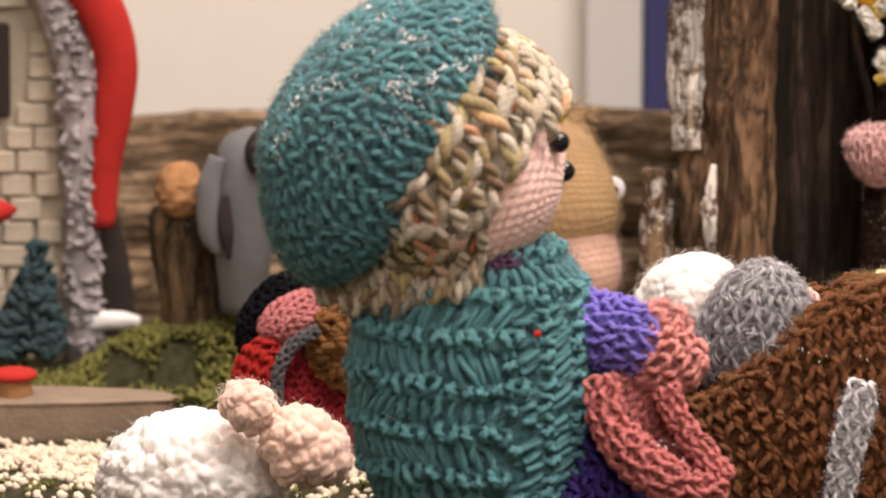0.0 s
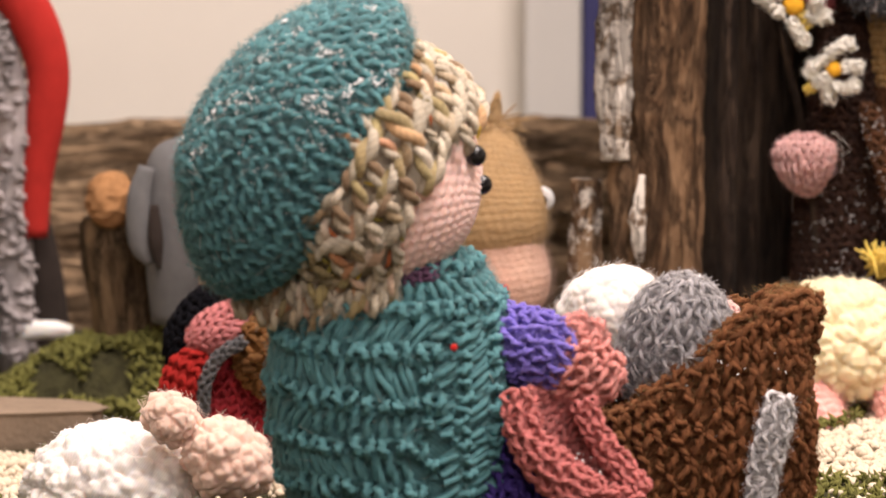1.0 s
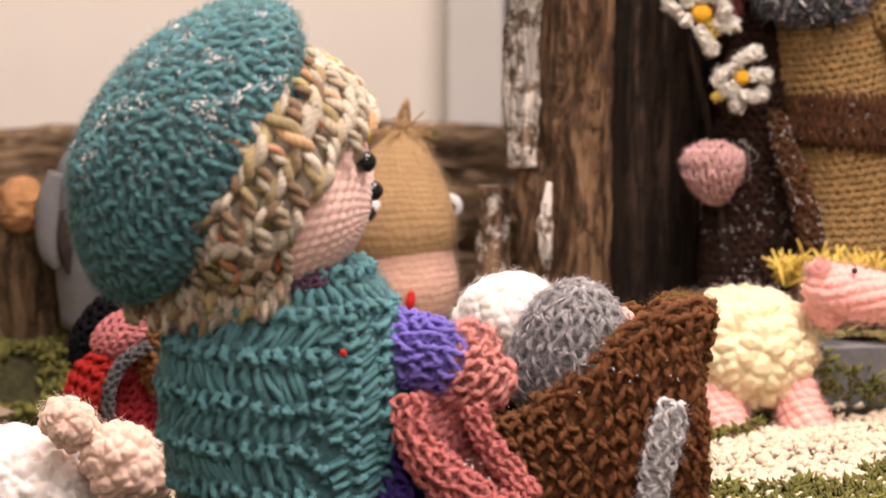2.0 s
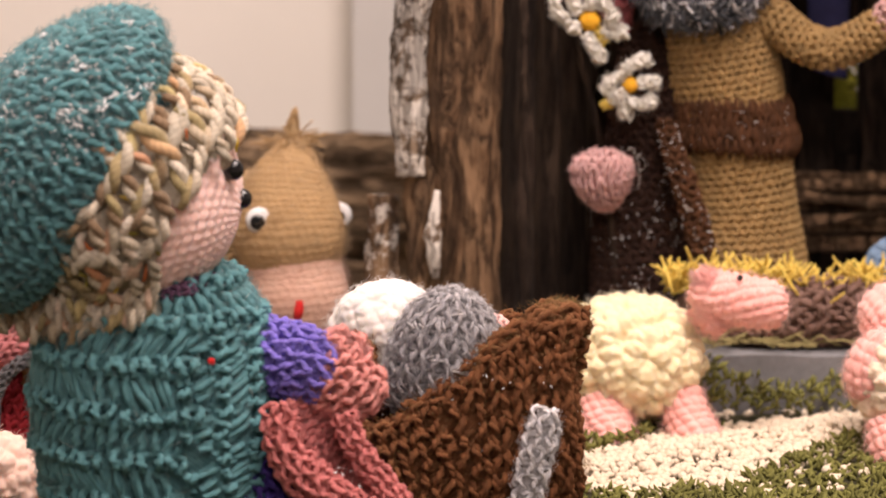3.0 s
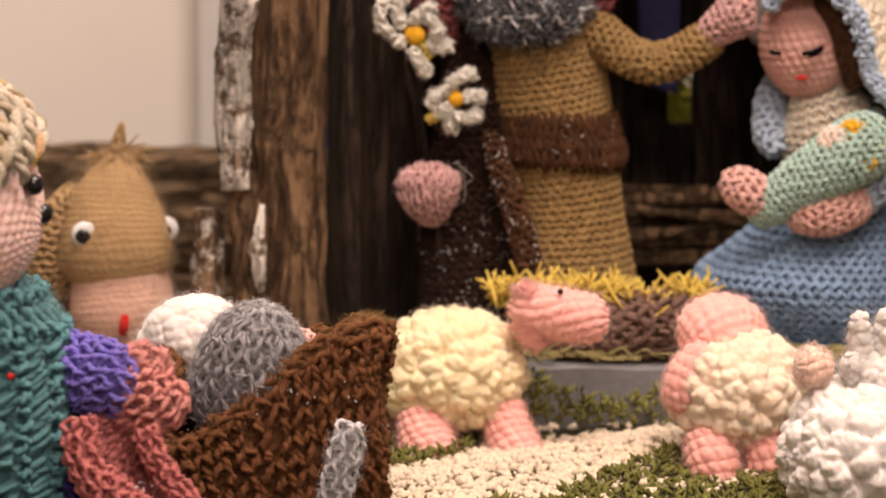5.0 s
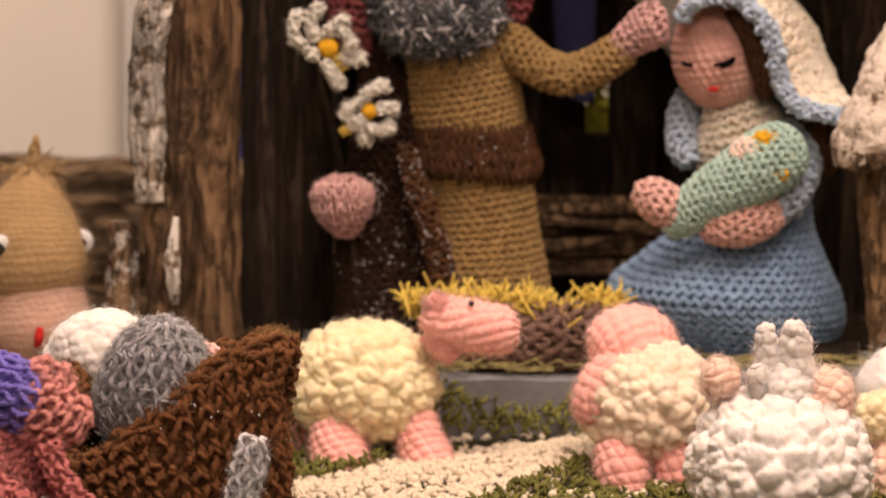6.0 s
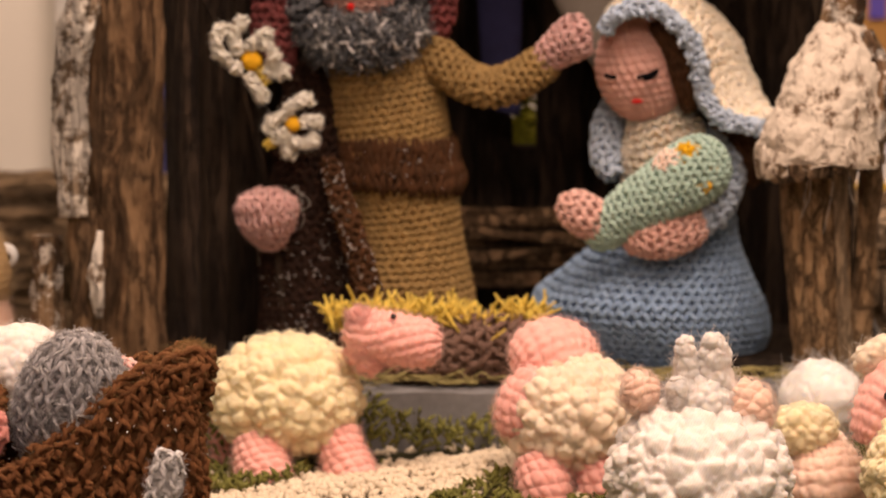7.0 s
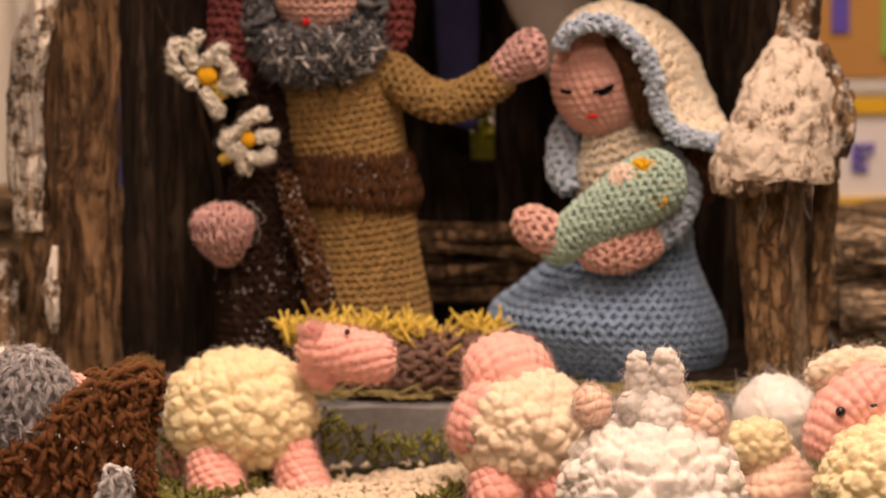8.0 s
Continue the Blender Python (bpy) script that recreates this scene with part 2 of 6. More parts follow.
SIGN_BLUE = plain("blue_violet_print", (0.11, 0.08, 0.42), 0.6, 5.0, 0.05, 0.02)

# ---- crochet and mesh kit ----
RNG = np.random.default_rng(7)


def unit(a):
    return a / (np.linalg.norm(a, axis=-1, keepdims=True) + 1e-12)


def smooth_path(pts, n):
    """n points along a Catmull-Rom spline through pts (any number of columns)."""
    p = np.asarray(pts, float)
    k = len(p)
    p = np.vstack([2 * p[0] - p[1], p, 2 * p[-1] - p[-2]])
    s = np.clip(np.linspace(0, k - 1, n), 0, k - 1 - 1e-9)
    i = s.astype(int)
    f = (s - i)[:, None]
    a, b, c, d = p[i], p[i + 1], p[i + 2], p[i + 3]
    return 0.5 * (2 * b + (c - a) * f + (2 * a - 5 * b + 4 * c - d) * f ** 2 + (3 * b - a - 3 * c + d) * f ** 3)


def tube(pts, radii, flat=1.0, side=(0, 1, 0), level=None):
    """A surface round a bent axis: radii along it; flat: its depth over its width, measured along side; level: one fixed axis for all its rings."""
    n = 96
    c = smooth_path(pts, n)
    r = np.maximum(smooth_path(np.asarray(radii, float)[:, None], n)[:, 0], 1e-5)
    if np.ndim(flat):
        fl = smooth_path(np.asarray(flat, float)[:, None], n)[:, 0]
    else:
        fl = np.full(n, flat)
    t = unit(np.gradient(c, axis=0)) if level is None else np.tile(unit(np.asarray(level, float)), (n, 1))
    e1 = unit(np.cross(t, np.asarray(side, float)))
    e2 = np.cross(t, e1)

    def at(u, v):
        u, v = np.broadcast_arrays(np.asarray(u, float), np.asarray(v, float))
        s = np.clip(v, 0, 1) * (n - 1)
        i = np.minimum(s.astype(int), n - 2)
        f = (s - i)[..., None]
        mix = lambda q: q[i] * (1 - f) + q[i + 1] * f
        a = 2 * np.pi * u[..., None]
        return mix(c) + mix(r[:, None]) * (np.cos(a) * mix(e1) + np.sin(a) * mix(e2) * mix(fl[:, None]))
    return at


def ball(center, axis, ra, rb, rc=None, side=(0, 1, 0), lo=-1.0, hi=1.0):
    """An ellipsoid along axis: half length ra, half width rb, half depth rc."""
    axis = unit(np.asarray(axis, float))
    s = np.sin(np.linspace(math.asin(lo), math.asin(hi), 15))
    pts = np.asarray(center, float) + s[:, None] * ra * axis
    return tube(pts, rb * np.sqrt(np.maximum(1 - s ** 2, 0)), (rc or rb) / rb, side)


def patch(inner, outer, out, bulge=0.0):
    """A sheet between two curves, swelling towards out in its middle."""
    n = 64
    a, b = smooth_path(inner, n), smooth_path(outer, n)
    out = np.asarray(out, float)

    def at(u, v):
        u, v = np.broadcast_arrays(np.asarray(u, float), np.asarray(v, float))
        s = np.clip(u, 0, 1) * (n - 1)
        i = np.minimum(s.astype(int), n - 2)
        f = (s - i)[..., None]
        w = np.clip(v, 0, 1)[..., None]
        pa, pb = a[i] * (1 - f) + a[i + 1] * f, b[i] * (1 - f) + b[i + 1] * f
        return pa * (1 - w) + pb * w + out * bulge * 4 * w * (1 - w)
    return at


def lobe_template(rings=5, sides=6, arch=0.55, tail=0.35):
    t = np.linspace(-1, 1, rings)
    r = tail + (1 - tail) * np.sqrt(np.maximum(1 - t ** 2, 0))
    a = np.arange(sides) * 2 * np.pi / sides
    v = np.array([(rr * math.cos(x), tt, rr * math.sin(x) + arch * (1 - tt * tt) - arch * 0.6) for tt, rr in zip(t, r) for x in a])
    uv = np.array([(x / (2 * np.pi), (tt + 1) * 0.8) for tt in t for x in a])
    f = [(i * sides + j, i * sides + (j + 1) % sides, (i + 1) * sides + (j + 1) % sides, (i + 1) * sides + j) for i in range(rings - 1) for j in range(sides)]
    f += [tuple(range(sides))[::-1], tuple((rings - 1) * sides + j for j in range(sides))]
    return v, f, uv


LOBE = lobe_template(4, 4, 0.5, 0.5)
FINE = lobe_template(4, 5, 0.5, 0.5)
BEND = lobe_template(4, 4, 1.5, 0.5)


def ply_template(rings=5, sides=4, arch=0.5, tail=0.4, turns=0.9, plies=2):
    """Two strands wound round each other."""
    V, F, W = [], [], []
    for k in range(plies):
        o = len(V)
        for i, t in enumerate(np.linspace(-1, 1, rings)):
            g = tail + (1 - tail) * math.sqrt(max(1 - t * t, 0))
            ph = 2 * math.pi * k / plies + turns * math.pi * t
            cx, cz = 0.42 * math.cos(ph) * g, 0.42 * math.sin(ph) * g
            for j in range(sides):
                a = 2 * math.pi * j / sides
                V.append((cx + 0.64 * g * math.cos(a), t, cz + 0.64 * g * math.sin(a) + arch * (1 - t * t) - 0.6 * arch))
                W.append((j / sides, (t + 1) * 0.8))
        F += [(o + i * sides + j, o + i * sides + (j + 1) % sides, o + (i + 1) * sides + (j + 1) % sides, o + (i + 1) * sides + j) for i in range(rings - 1) for j in range(sides)]
        F += [tuple(o + j for j in range(sides))[::-1], tuple(o + (rings - 1) * sides + j for j in range(sides))]
    return np.array(V), F, np.array(W)


PLUMP = ply_template(7, 5, 0.9, 0.62, 0.9)
HAIRLET = lobe_template(2, 3, 0.0, 0.6)
HAIRLET = (HAIRLET[0], HAIRLET[1][:-2], HAIRLET[2])
STRAND = lobe_template(3, 3, 5.0, 0.35)


class Knit:
    """Collects strands and surfaces into one mesh with several yarns."""

    def __init__(self):
        self.v, self.loops, self.sizes, self.mats, self.uvs, self.n, self.slots, self.smooth = [], [], [], [], [], 0, [], []

    def slot(self, m):
        if m not in self.slots:
            self.slots.append(m)
        return self.slots.index(m)

    def raw(self, v, faces, m, uv=None, smooth=True):
        v = np.asarray(v, float)
        uv = np.zeros((len(v), 2)) if uv is None else uv
        flat = np.concatenate([np.asarray(f) for f in faces])
        self.v.append(v)
        self.loops.append(flat + self.n)
        self.sizes.append(np.array([len(f) for f in faces]))
        self.mats.append(np.full(len(faces), self.slot(m)))
        self.smooth.append(np.full(len(faces), smooth))
        self.uvs.append(uv[flat])
        self.n += len(v)

    def many(self, tpl, c, X, Y, Z, m):
        """Copies of a template at the centres c, along the (scaled) axes X, Y, Z."""
        tv, tf, tu = tpl
        k, nv = len(c), len(tv)
        if k == 0:
            return
        v = c[:, None, :] + tv[None, :, 0:1] * X[:, None, :] + tv[None, :, 1:2] * Y[:, None, :] + tv[None, :, 2:3] * Z[:, None, :]
        flat = np.concatenate([np.asarray(f) for f in tf])
        self.v.append(v.reshape(-1, 3))
        self.loops.append((flat[None, :] + np.arange(k)[:, None] * nv).ravel() + self.n)
        self.sizes.append(np.tile([len(f) for f in tf], k))
        self.mats.append(np.full(k * len(tf), self.slot(m)))
        self.smooth.append(np.full(k * len(tf), True))
        off = RNG.random((k, 1, 2)) * 3
        self.uvs.append((tu[flat][None] + off).reshape(-1, 2))
        self.n += k * nv

    def skin(self, S, m, nu=40, nv=24, closed=True, inset=0.0, keep=None):
        u = np.arange(nu) / nu if closed else np.linspace(0, 1, nu)
        U, V = np.meshgrid(u, np.linspace(0, 1, nv))
        p = S(U, V)
        if inset and closed:
            mid = p.mean(1, keepdims=True)
            d = p - mid
            ln = np.linalg.norm(d, axis=-1, keepdims=True) + 1e-9
            p = mid + d * np.maximum(1 - inset / ln, 0.2)
        f = []
        for i in range(nv - 1):
            for j in range(nu if closed else nu - 1):
                j2 = (j + 1) % nu
                f.append((i * nu + j, i * nu + j2, (i + 1) * nu + j2, (i + 1) * nu + j))
        if closed:
            f += [tuple(range(nu))[::-1], tuple((nv - 1) * nu + j for j in range(nu))]
        if keep is not None:
            q = p.reshape(-1, 3)
            mid = np.array([q[list(c)].mean(0) for c in f])
            f = [c for c, ok in zip(f, keep(mid)) if ok]
        self.raw(p.reshape(-1, 3), f, m, np.stack([U * 20, V * 20], -1).reshape(-1, 2))

    def frames(self, S, u, v, out=None):
        e = 1e-3
        P = S(u, v)
        tu = unit(S(u + e, v) - S(u - e, v))
        tv = unit(S(u, np.minimum(v + e, 1)) - S(u, np.maximum(v - e, 0)))
        N = unit(np.cross(tu, tv))
        return P, tu, tv, N

    def crochet(self, S, m, w, h, closed=True, tilt=28, length=1.6, fat=0.31, lift=0.25, loose=0.12, tpl=None,
                out=None, keep=None, lo=0.0, hi=1.0, base=True, inset=0.0006, stagger=0.5, thick=0.8, base_mat=None, phase=0.5, chain=0.0, slant=False, sway=0.0, lean=0.0):
        """Rows of V stitches over S: w wide, h high. keep: where; loose: how uneven;
        chain: V stitches lie along the row, their two legs that far apart; slant: all stitches lean one way;
        sway: degrees by which the lean drifts over the cloth; lean: degrees by which all turn."""
        tpl = tpl or LOBE
        if base:
            self.skin(S, base_mat or m, closed=closed, inset=inset)
        vs = np.linspace(lo, hi, 120)
        mer = np.mean([np.r_[0, np.cumsum(np.linalg.norm(np.diff(S(np.full(120, q), vs), axis=0), axis=1))] for q in (0.1, 0.35, 0.6, 0.85)], axis=0)
        rows = max(1, round(mer[-1] / h))
        C = [[], [], [], []]
        for i in range(rows):
            v = np.interp((i + phase) / rows * mer[-1], mer, vs)
            loop = S(np.linspace(0, 1, 49), np.full(49, v))
            circ = np.linalg.norm(np.diff(loop, axis=0), axis=1).sum()
            k = max(3 if closed else 1, round(circ / w))
            u = (np.arange(k) + 0.5 + (stagger * (i % 2) if closed else 0)) / k
            if closed:
                u = u % 1.0
            P, tu, tv, N = self.frames(S, u, np.full(k, v))
            if closed and out is None:
                mid = loop[:-1].mean(0)
                s = np.sign(((P - mid) * N).sum(1, keepdims=True).mean())
            else:
                s = np.sign((N * np.asarray(out)).sum(1, keepdims=True).mean())
            N = N * (s or 1)
            ww = circ / k
            hh = mer[-1] / rows
            for side in (-1, 1):
                drift = np.array([noise.noise(Vector(q) * 55) for q in P]) * sway if sway else 0.0
                a = np.radians(lean + tilt * (1 if slant else side) + drift + RNG.normal(0, 60 * loose, k))[:, None]
                d = np.cos(a) * tv + np.sin(a) * tu
                x = unit(np.cross(d, N))
                j = RNG.normal(0, loose, (k, 3))
                c = P + tu * ww * (0.25 * side + 0.4 * j[:, :1]) + tv * hh * 0.5 * j[:, 1:2] + N * ww * fat * (lift + 1.6 * np.abs(j[:, 2:3]))
                g = 1 + RNG.normal(0, loose, (k, 1))
                if chain:
                    d = np.sin(a) * tv + np.cos(a) * tu
                    x = unit(np.cross(d, N))
                    c = P + tv * hh * (chain * side + 0.3 * j[:, 1:2]) + tu * ww * 0.3 * j[:, :1] + N * hh * fat * (lift + 1.6 * np.abs(j[:, 2:3]))
                ok = N[:, 1] < 0.45
                if keep is not None:
                    ok = ok & keep(c)
                C[0].append(c[ok])
                wide, long = (hh, ww) if chain else (ww, hh)
                C[1].append((x * wide * fat * g)[ok])
                C[2].append((d * long * 0.5 * length * g)[ok])
                C[3].append((N * wide * fat * thick)[ok])
        self.many(tpl, *[np.concatenate(q) for q in C], m)

    def sweep(self, P, N, r, m, plies=2, sides=5, pitch=0.008):
        """A yarn of a few twisted plies along the line P, lying on a surface with the normals N."""
        T = unit(np.gradient(P, axis=0))
        B = unit(np.cross(T, N))
        N2 = np.cross(B, T)
        run = np.r_[0, np.cumsum(np.linalg.norm(np.diff(P, axis=0), axis=1))]
        rad = r * (1 + 0.10 * np.sin(run * 900 + RNG.random() * 6) + 0.08 * np.sin(run * 370 + RNG.random() * 6))
        n, turn = len(P), RNG.random() * 6.28
        a = np.arange(sides) * 2 * np.pi / sides
        for q in range(plies):
            ph = (2 * np.pi * (run / pitch + q / plies) + turn)[:, None]
            c = P + (0.46 * rad[:, None] * (np.cos(ph) * B + np.sin(ph) * N2) if plies > 1 else 0)
            k = rad * (0.66 if plies > 1 else 1.0)
            v = c[:, None] + k[:, None, None] * (np.cos(a)[None, :, None] * B[:, None] + np.sin(a)[None, :, None] * N2[:, None])
            i, j = np.meshgrid(np.arange(n - 1), np.arange(sides), indexing="ij")
            j2 = (j + 1) % sides
            f = np.stack([i * sides + j, i * sides + j2, (i + 1) * sides + j2, (i + 1) * sides + j], -1).reshape(-1, 4)
            uv = np.stack(np.broadcast_arrays(a[None] / 6.2832, run[:, None] * 160), -1).reshape(-1, 2)
            self.v.append(v.reshape(-1, 3))
            self.loops.append(f.ravel() + self.n)
            self.sizes.append(np.full(len(f), 4))
            self.mats.append(np.full(len(f), self.slot(m)))
            self.smooth.append(np.full(len(f), True))
            self.uvs.append(uv[f.ravel()])
            self.n += n * sides

    def rows(self, S, m, w, h, r, amp=0.8, curl=0.15, lean=0.0, sway=0.0, deep=0.7, lift=0.4, loose=0.12, closed=True, out=None, keep=None, lo=0.0, hi=1.0,
             phase=0.5, upright=False, zig=False, plies=2, sides=5, steps=14, base=0.003, pitch=0.008):
        """Rows of one running yarn, looped through the row above: stitches w wide, rows h apart, yarn radius r. upright: the rows climb instead of going round;
        zig: every other row leans the other way."""
        if base is not None:
            self.skin(S, m, closed=closed, inset=base if closed else 0.0)
        vs = np.linspace(lo, hi, 120)
        mer = np.mean([np.r_[0, np.cumsum(np.linalg.norm(np.diff(S(np.full(120, q), vs), axis=0), axis=1))] for q in (0.1, 0.35, 0.6, 0.85)], axis=0)
        L = mer[-1]
        middle = S(np.linspace(0, 0.95, 20)[:, None], np.linspace(0.05, 0.95, 20)[None]).reshape(-1, 3).mean(0)
        girth = lambda v: np.linalg.norm(np.diff(S(np.linspace(0, 1, 49), np.full(49, v)), axis=0), axis=1).sum()
        widest = max(girth(q) for q in np.linspace(lo, hi, 9))
        count = max(1, round((widest if upright else L) / h))
        for i in range(count):
            v0 = None if upright else np.interp((i + phase) / count * L, mer, vs)
            size = L if upright else girth(v0)
            k = max(2, round(size / w))
            n = k * steps + 1
            s = np.linspace(0, k, n)
            knots = np.linspace(0, k, 2 * k + 1)
            jit = [np.interp(s, knots, RNG.normal(0, loose, 2 * k + 1)) for _ in range(3)]
            th = 2 * np.pi * (s + 0.5 * (i % 2))
            step = size / k
            along = step * (curl * np.sin(2 * th) + 0.6 * jit[0])
            across = h * (amp * np.cos(th) * (1 + 0.8 * jit[1]) + 0.35 * jit[2])
            if upright:
                m0, u0 = s / k * L, (i + phase) / count
                tall = np.clip(m0 + along + across * math.tan(radians(lean)), 0, L)
                u, v = u0 + across / widest, np.interp(tall, mer, vs)
            else:
                u0 = s / k
                p0 = S(u0 % 1.0 if closed else u0, np.full(n, v0))
                a = lean * (-1 if zig and i % 2 else 1) + (np.array([noise.noise(Vector(q) * 55) for q in p0]) * sway if sway else 0.0)
                u = u0 + (along + across * np.tan(np.radians(a))) / max(size, 1e-4)
                v = np.interp(np.clip((i + phase) / count * L + across, 0, L), mer, vs)
            u = u % 1.0 if closed else np.clip(u, 0.002, 0.998)
            P, tu, tv, N = self.frames(S, u, v)
            if out is None:
                N = N * np.where(((P - middle) * N).sum(1, keepdims=True) < 0, -1, 1)
            else:
                N = N * np.where((N @ np.asarray(out, float))[:, None] < 0, -1, 1)
            P = P + N * (r * (lift - deep * np.cos(2 * th) + 0.8 * np.abs(jit[1])))[:, None]
            ok = N[:, 1] < 0.5
            if keep is not None:
                ok = ok & keep(P)
            cut = np.flatnonzero(np.diff(np.r_[0, ok.astype(int), 0]))
            for a0, a1 in zip(cut[::2], cut[1::2]):
                if a1 - a0 > 4:
                    self.sweep(P[a0:a1], N[a0:a1], r, m, plies, sides, pitch)

    def scatter(self, S, n, keep=None, lo=0.02, hi=0.98, out=None):
        """n places over a closed surface, evenly by its area, with outward normals."""
        u, v = RNG.random(n * 6), lo + (hi - lo) * RNG.random(n * 6)
        P, tu, tv, N = self.frames(S, u, v)
        e = 1e-3
        area = np.linalg.norm(np.cross(S(u + e, v) - S(u - e, v), S(u, v + e) - S(u, v - e)), axis=1)
        ok = RNG.random(n * 6) < area / area.max()
        P, tu, N = P[ok][:n], tu[ok][:n], N[ok][:n]
        mid = S(np.linspace(0, 0.95, 20)[:, None], np.linspace(0.05, 0.95, 20)[None]).reshape(-1, 3).mean(0)
        N = N * np.where(((P - mid) * N).sum(1, keepdims=True) < 0, -1, 1)
        if out is not None:
            N = N * np.where((N @ np.asarray(out, float))[:, None] < 0, -1, 1)
        q = N[:, 1] < 0.45
        if keep is not None:
            q = q & keep(P, N)
        return P[q], tu[q], N[q]

    def curls(self, S, m, n, size, tpl=None, spread=0.35, out=0.3, base=True, inset=0.0, long=1.0, wide=0.45, lump=0.0, thick=1.0):
        """A fleece of small yarn loops at all angles over S."""
        if base:
            self.skin(S, m, inset=inset)
        P, tu, N = self.scatter(S, n)
        k = len(P)
        if lump:
            P = P + N * lump * np.array([0.5 + 0.5 * noise.noise(Vector(q) * 130) for q in P])[:, None]
        a = RNG.random((k, 1)) * 2 * np.pi
        tv = np.cross(N, tu)
        d = unit(np.cos(a) * tu + np.sin(a) * tv + N * RNG.normal(0, spread, (k, 1)))
        x = unit(np.cross(d, N))
        z = np.cross(x, d)
        g = size * (1 + RNG.normal(0, 0.2, (k, 1)))
        self.many(tpl or BEND, P + N * g * out, x * g * wide, d * g * long, z * g * wide * thick, m)

    def fleece(self, S, m, cell, amp, nu=170, nv=120, lump=0.0012):
        """A woolly coat: soft bobbles about a cell wide, uneven in height, over a closed surface."""
        U, V = np.meshgrid(np.arange(nu) / nu, np.linspace(0.004, 0.996, nv))
        P, tu, tv, N = self.frames(S, U.ravel(), V.ravel())
        mid = P.mean(0)
        N = N * np.where(((P - mid) * N).sum(1, keepdims=True) < 0, -1, 1)
        h = np.empty(len(P))
        for i, q in enumerate(P):
            p = Vector(q)
            w = p + Vector((noise.noise(p * 260), noise.noise(p * 260 + Vector((9, 0, 0))), noise.noise(p * 260 + Vector((0, 9, 0))))) * cell * 0.12
            d = noise.voronoi(w / cell)[0]
            h[i] = amp * (0.85 * math.sqrt(max(0.0, 1 - (d[0] / 0.92) ** 2)) + 0.30 * min(1.0, 3.0 * (d[1] - d[0]))) + 0.10 * amp * noise.noise(p * 1100) + 0.18 * amp * noise.noise(p * 520) + lump * noise.noise(p * 110)
        P = P + N * (h - 0.4 * amp)[:, None]
        f = [(i * nu + j, i * nu + (j + 1) % nu, (i + 1) * nu + (j + 1) % nu, (i + 1) * nu + j) for i in range(nv - 1) for j in range(nu)]
        f += [tuple(range(nu))[::-1], tuple((nv - 1) * nu + j for j in range(nu))]
        self.raw(P, f, m, np.stack([U * 20, V * 20], -1).reshape(-1, 2))

    def nubs(self, S, m, w, h, amp, nu=120, nv=80, loose=0.25, gap=0.5, groove=0.32):
        """A tight crocheted skin: rows of small round stitches, w wide and h high, in one sheet."""
        vs = np.linspace(0, 1, 120)
        mer = np.mean([np.r_[0, np.cumsum(np.linalg.norm(np.diff(S(np.full(120, q), vs), axis=0), axis=1))] for q in (0.1, 0.35, 0.6, 0.85)], axis=0)
        girth = max(np.linalg.norm(np.diff(S(np.linspace(0, 1, 49), np.full(49, q)), axis=0), axis=1).sum() for q in np.linspace(0.05, 0.95, 9))
        cols, rows = max(4, round(girth / w)), max(2, round(mer[-1] / h))
        U, V = np.meshgrid(np.arange(nu) / nu, np.interp(np.linspace(0.004, 0.996, nv), mer / mer[-1], vs))
        P, tu, tv, N = self.frames(S, U.ravel(), V.ravel())
        N = N * np.where(((P - P.mean(0)) * N).sum(1, keepdims=True) < 0, -1, 1)
        t = np.interp(V.ravel(), vs, mer / mer[-1]) * rows
        jit = np.array([(noise.noise(Vector(q) * 190), noise.noise(Vector(q) * 190 + Vector((7, 3, 0))), noise.noise(Vector(q) * 1100)) for q in P])
        t = t + loose * jit[:, 0]
        a = np.abs(np.sin(np.pi * (U.ravel() * cols + 0.35 * t + loose * jit[:, 1])))
        b = np.abs(np.sin(np.pi * t))
        hgt = amp * (a ** gap * b ** groove + 0.12 * jit[:, 2])
        P = P + N * (hgt - 0.5 * amp)[:, None]
        f = [(i * nu + j, i * nu + (j + 1) % nu, (i + 1) * nu + (j + 1) % nu, (i + 1) * nu + j) for i in range(nv - 1) for j in range(nu)]
        f += [tuple(range(nu))[::-1], tuple((nv - 1) * nu + j for j in range(nu))]
        self.raw(P, f, m, np.stack([U * 20, V * 20], -1).reshape(-1, 2))

    def fuzz(self, S, m, n, length, thick=0.00007, keep=None, curly=False, out=None, rise=0.0013):
        """Loose fibres that stand off the wool."""
        P, tu, N = self.scatter(S, n, keep, out=out)
        k = len(P)
        a = RNG.random((k, 1)) * 2 * np.pi
        tv = np.cross(N, tu)
        d = unit(np.cos(a) * tu + np.sin(a) * tv + N * RNG.uniform(0.0, 0.9, (k, 1)))
        x = unit(np.cross(d, N))
        z = np.cross(x, d)
        g = length * RNG.uniform(0.4, 1.4, (k, 1))
        t = np.full((k, 1), thick)
        self.many(STRAND if curly else HAIRLET, P + N * rise + d * g * 0.4, x * t, d * g, z * t + 0 * g + N * g * 0.02, m)

    def flakes(self, S, m, n, size, keep=None, lift=0.001):
        P, tu, N = self.scatter(S, n, keep)
        k = len(P)
        a = unit(RNG.normal(0, 1, (k, 3)))
        b = unit(np.cross(a, RNG.normal(0, 1, (k, 3))))
        g = size * RNG.uniform(0.3, 1.5, (k, 1))
        self.many(LOBE, P + N * lift, a * g * 0.35, b * g, np.cross(a, b) * g * 0.3, m)

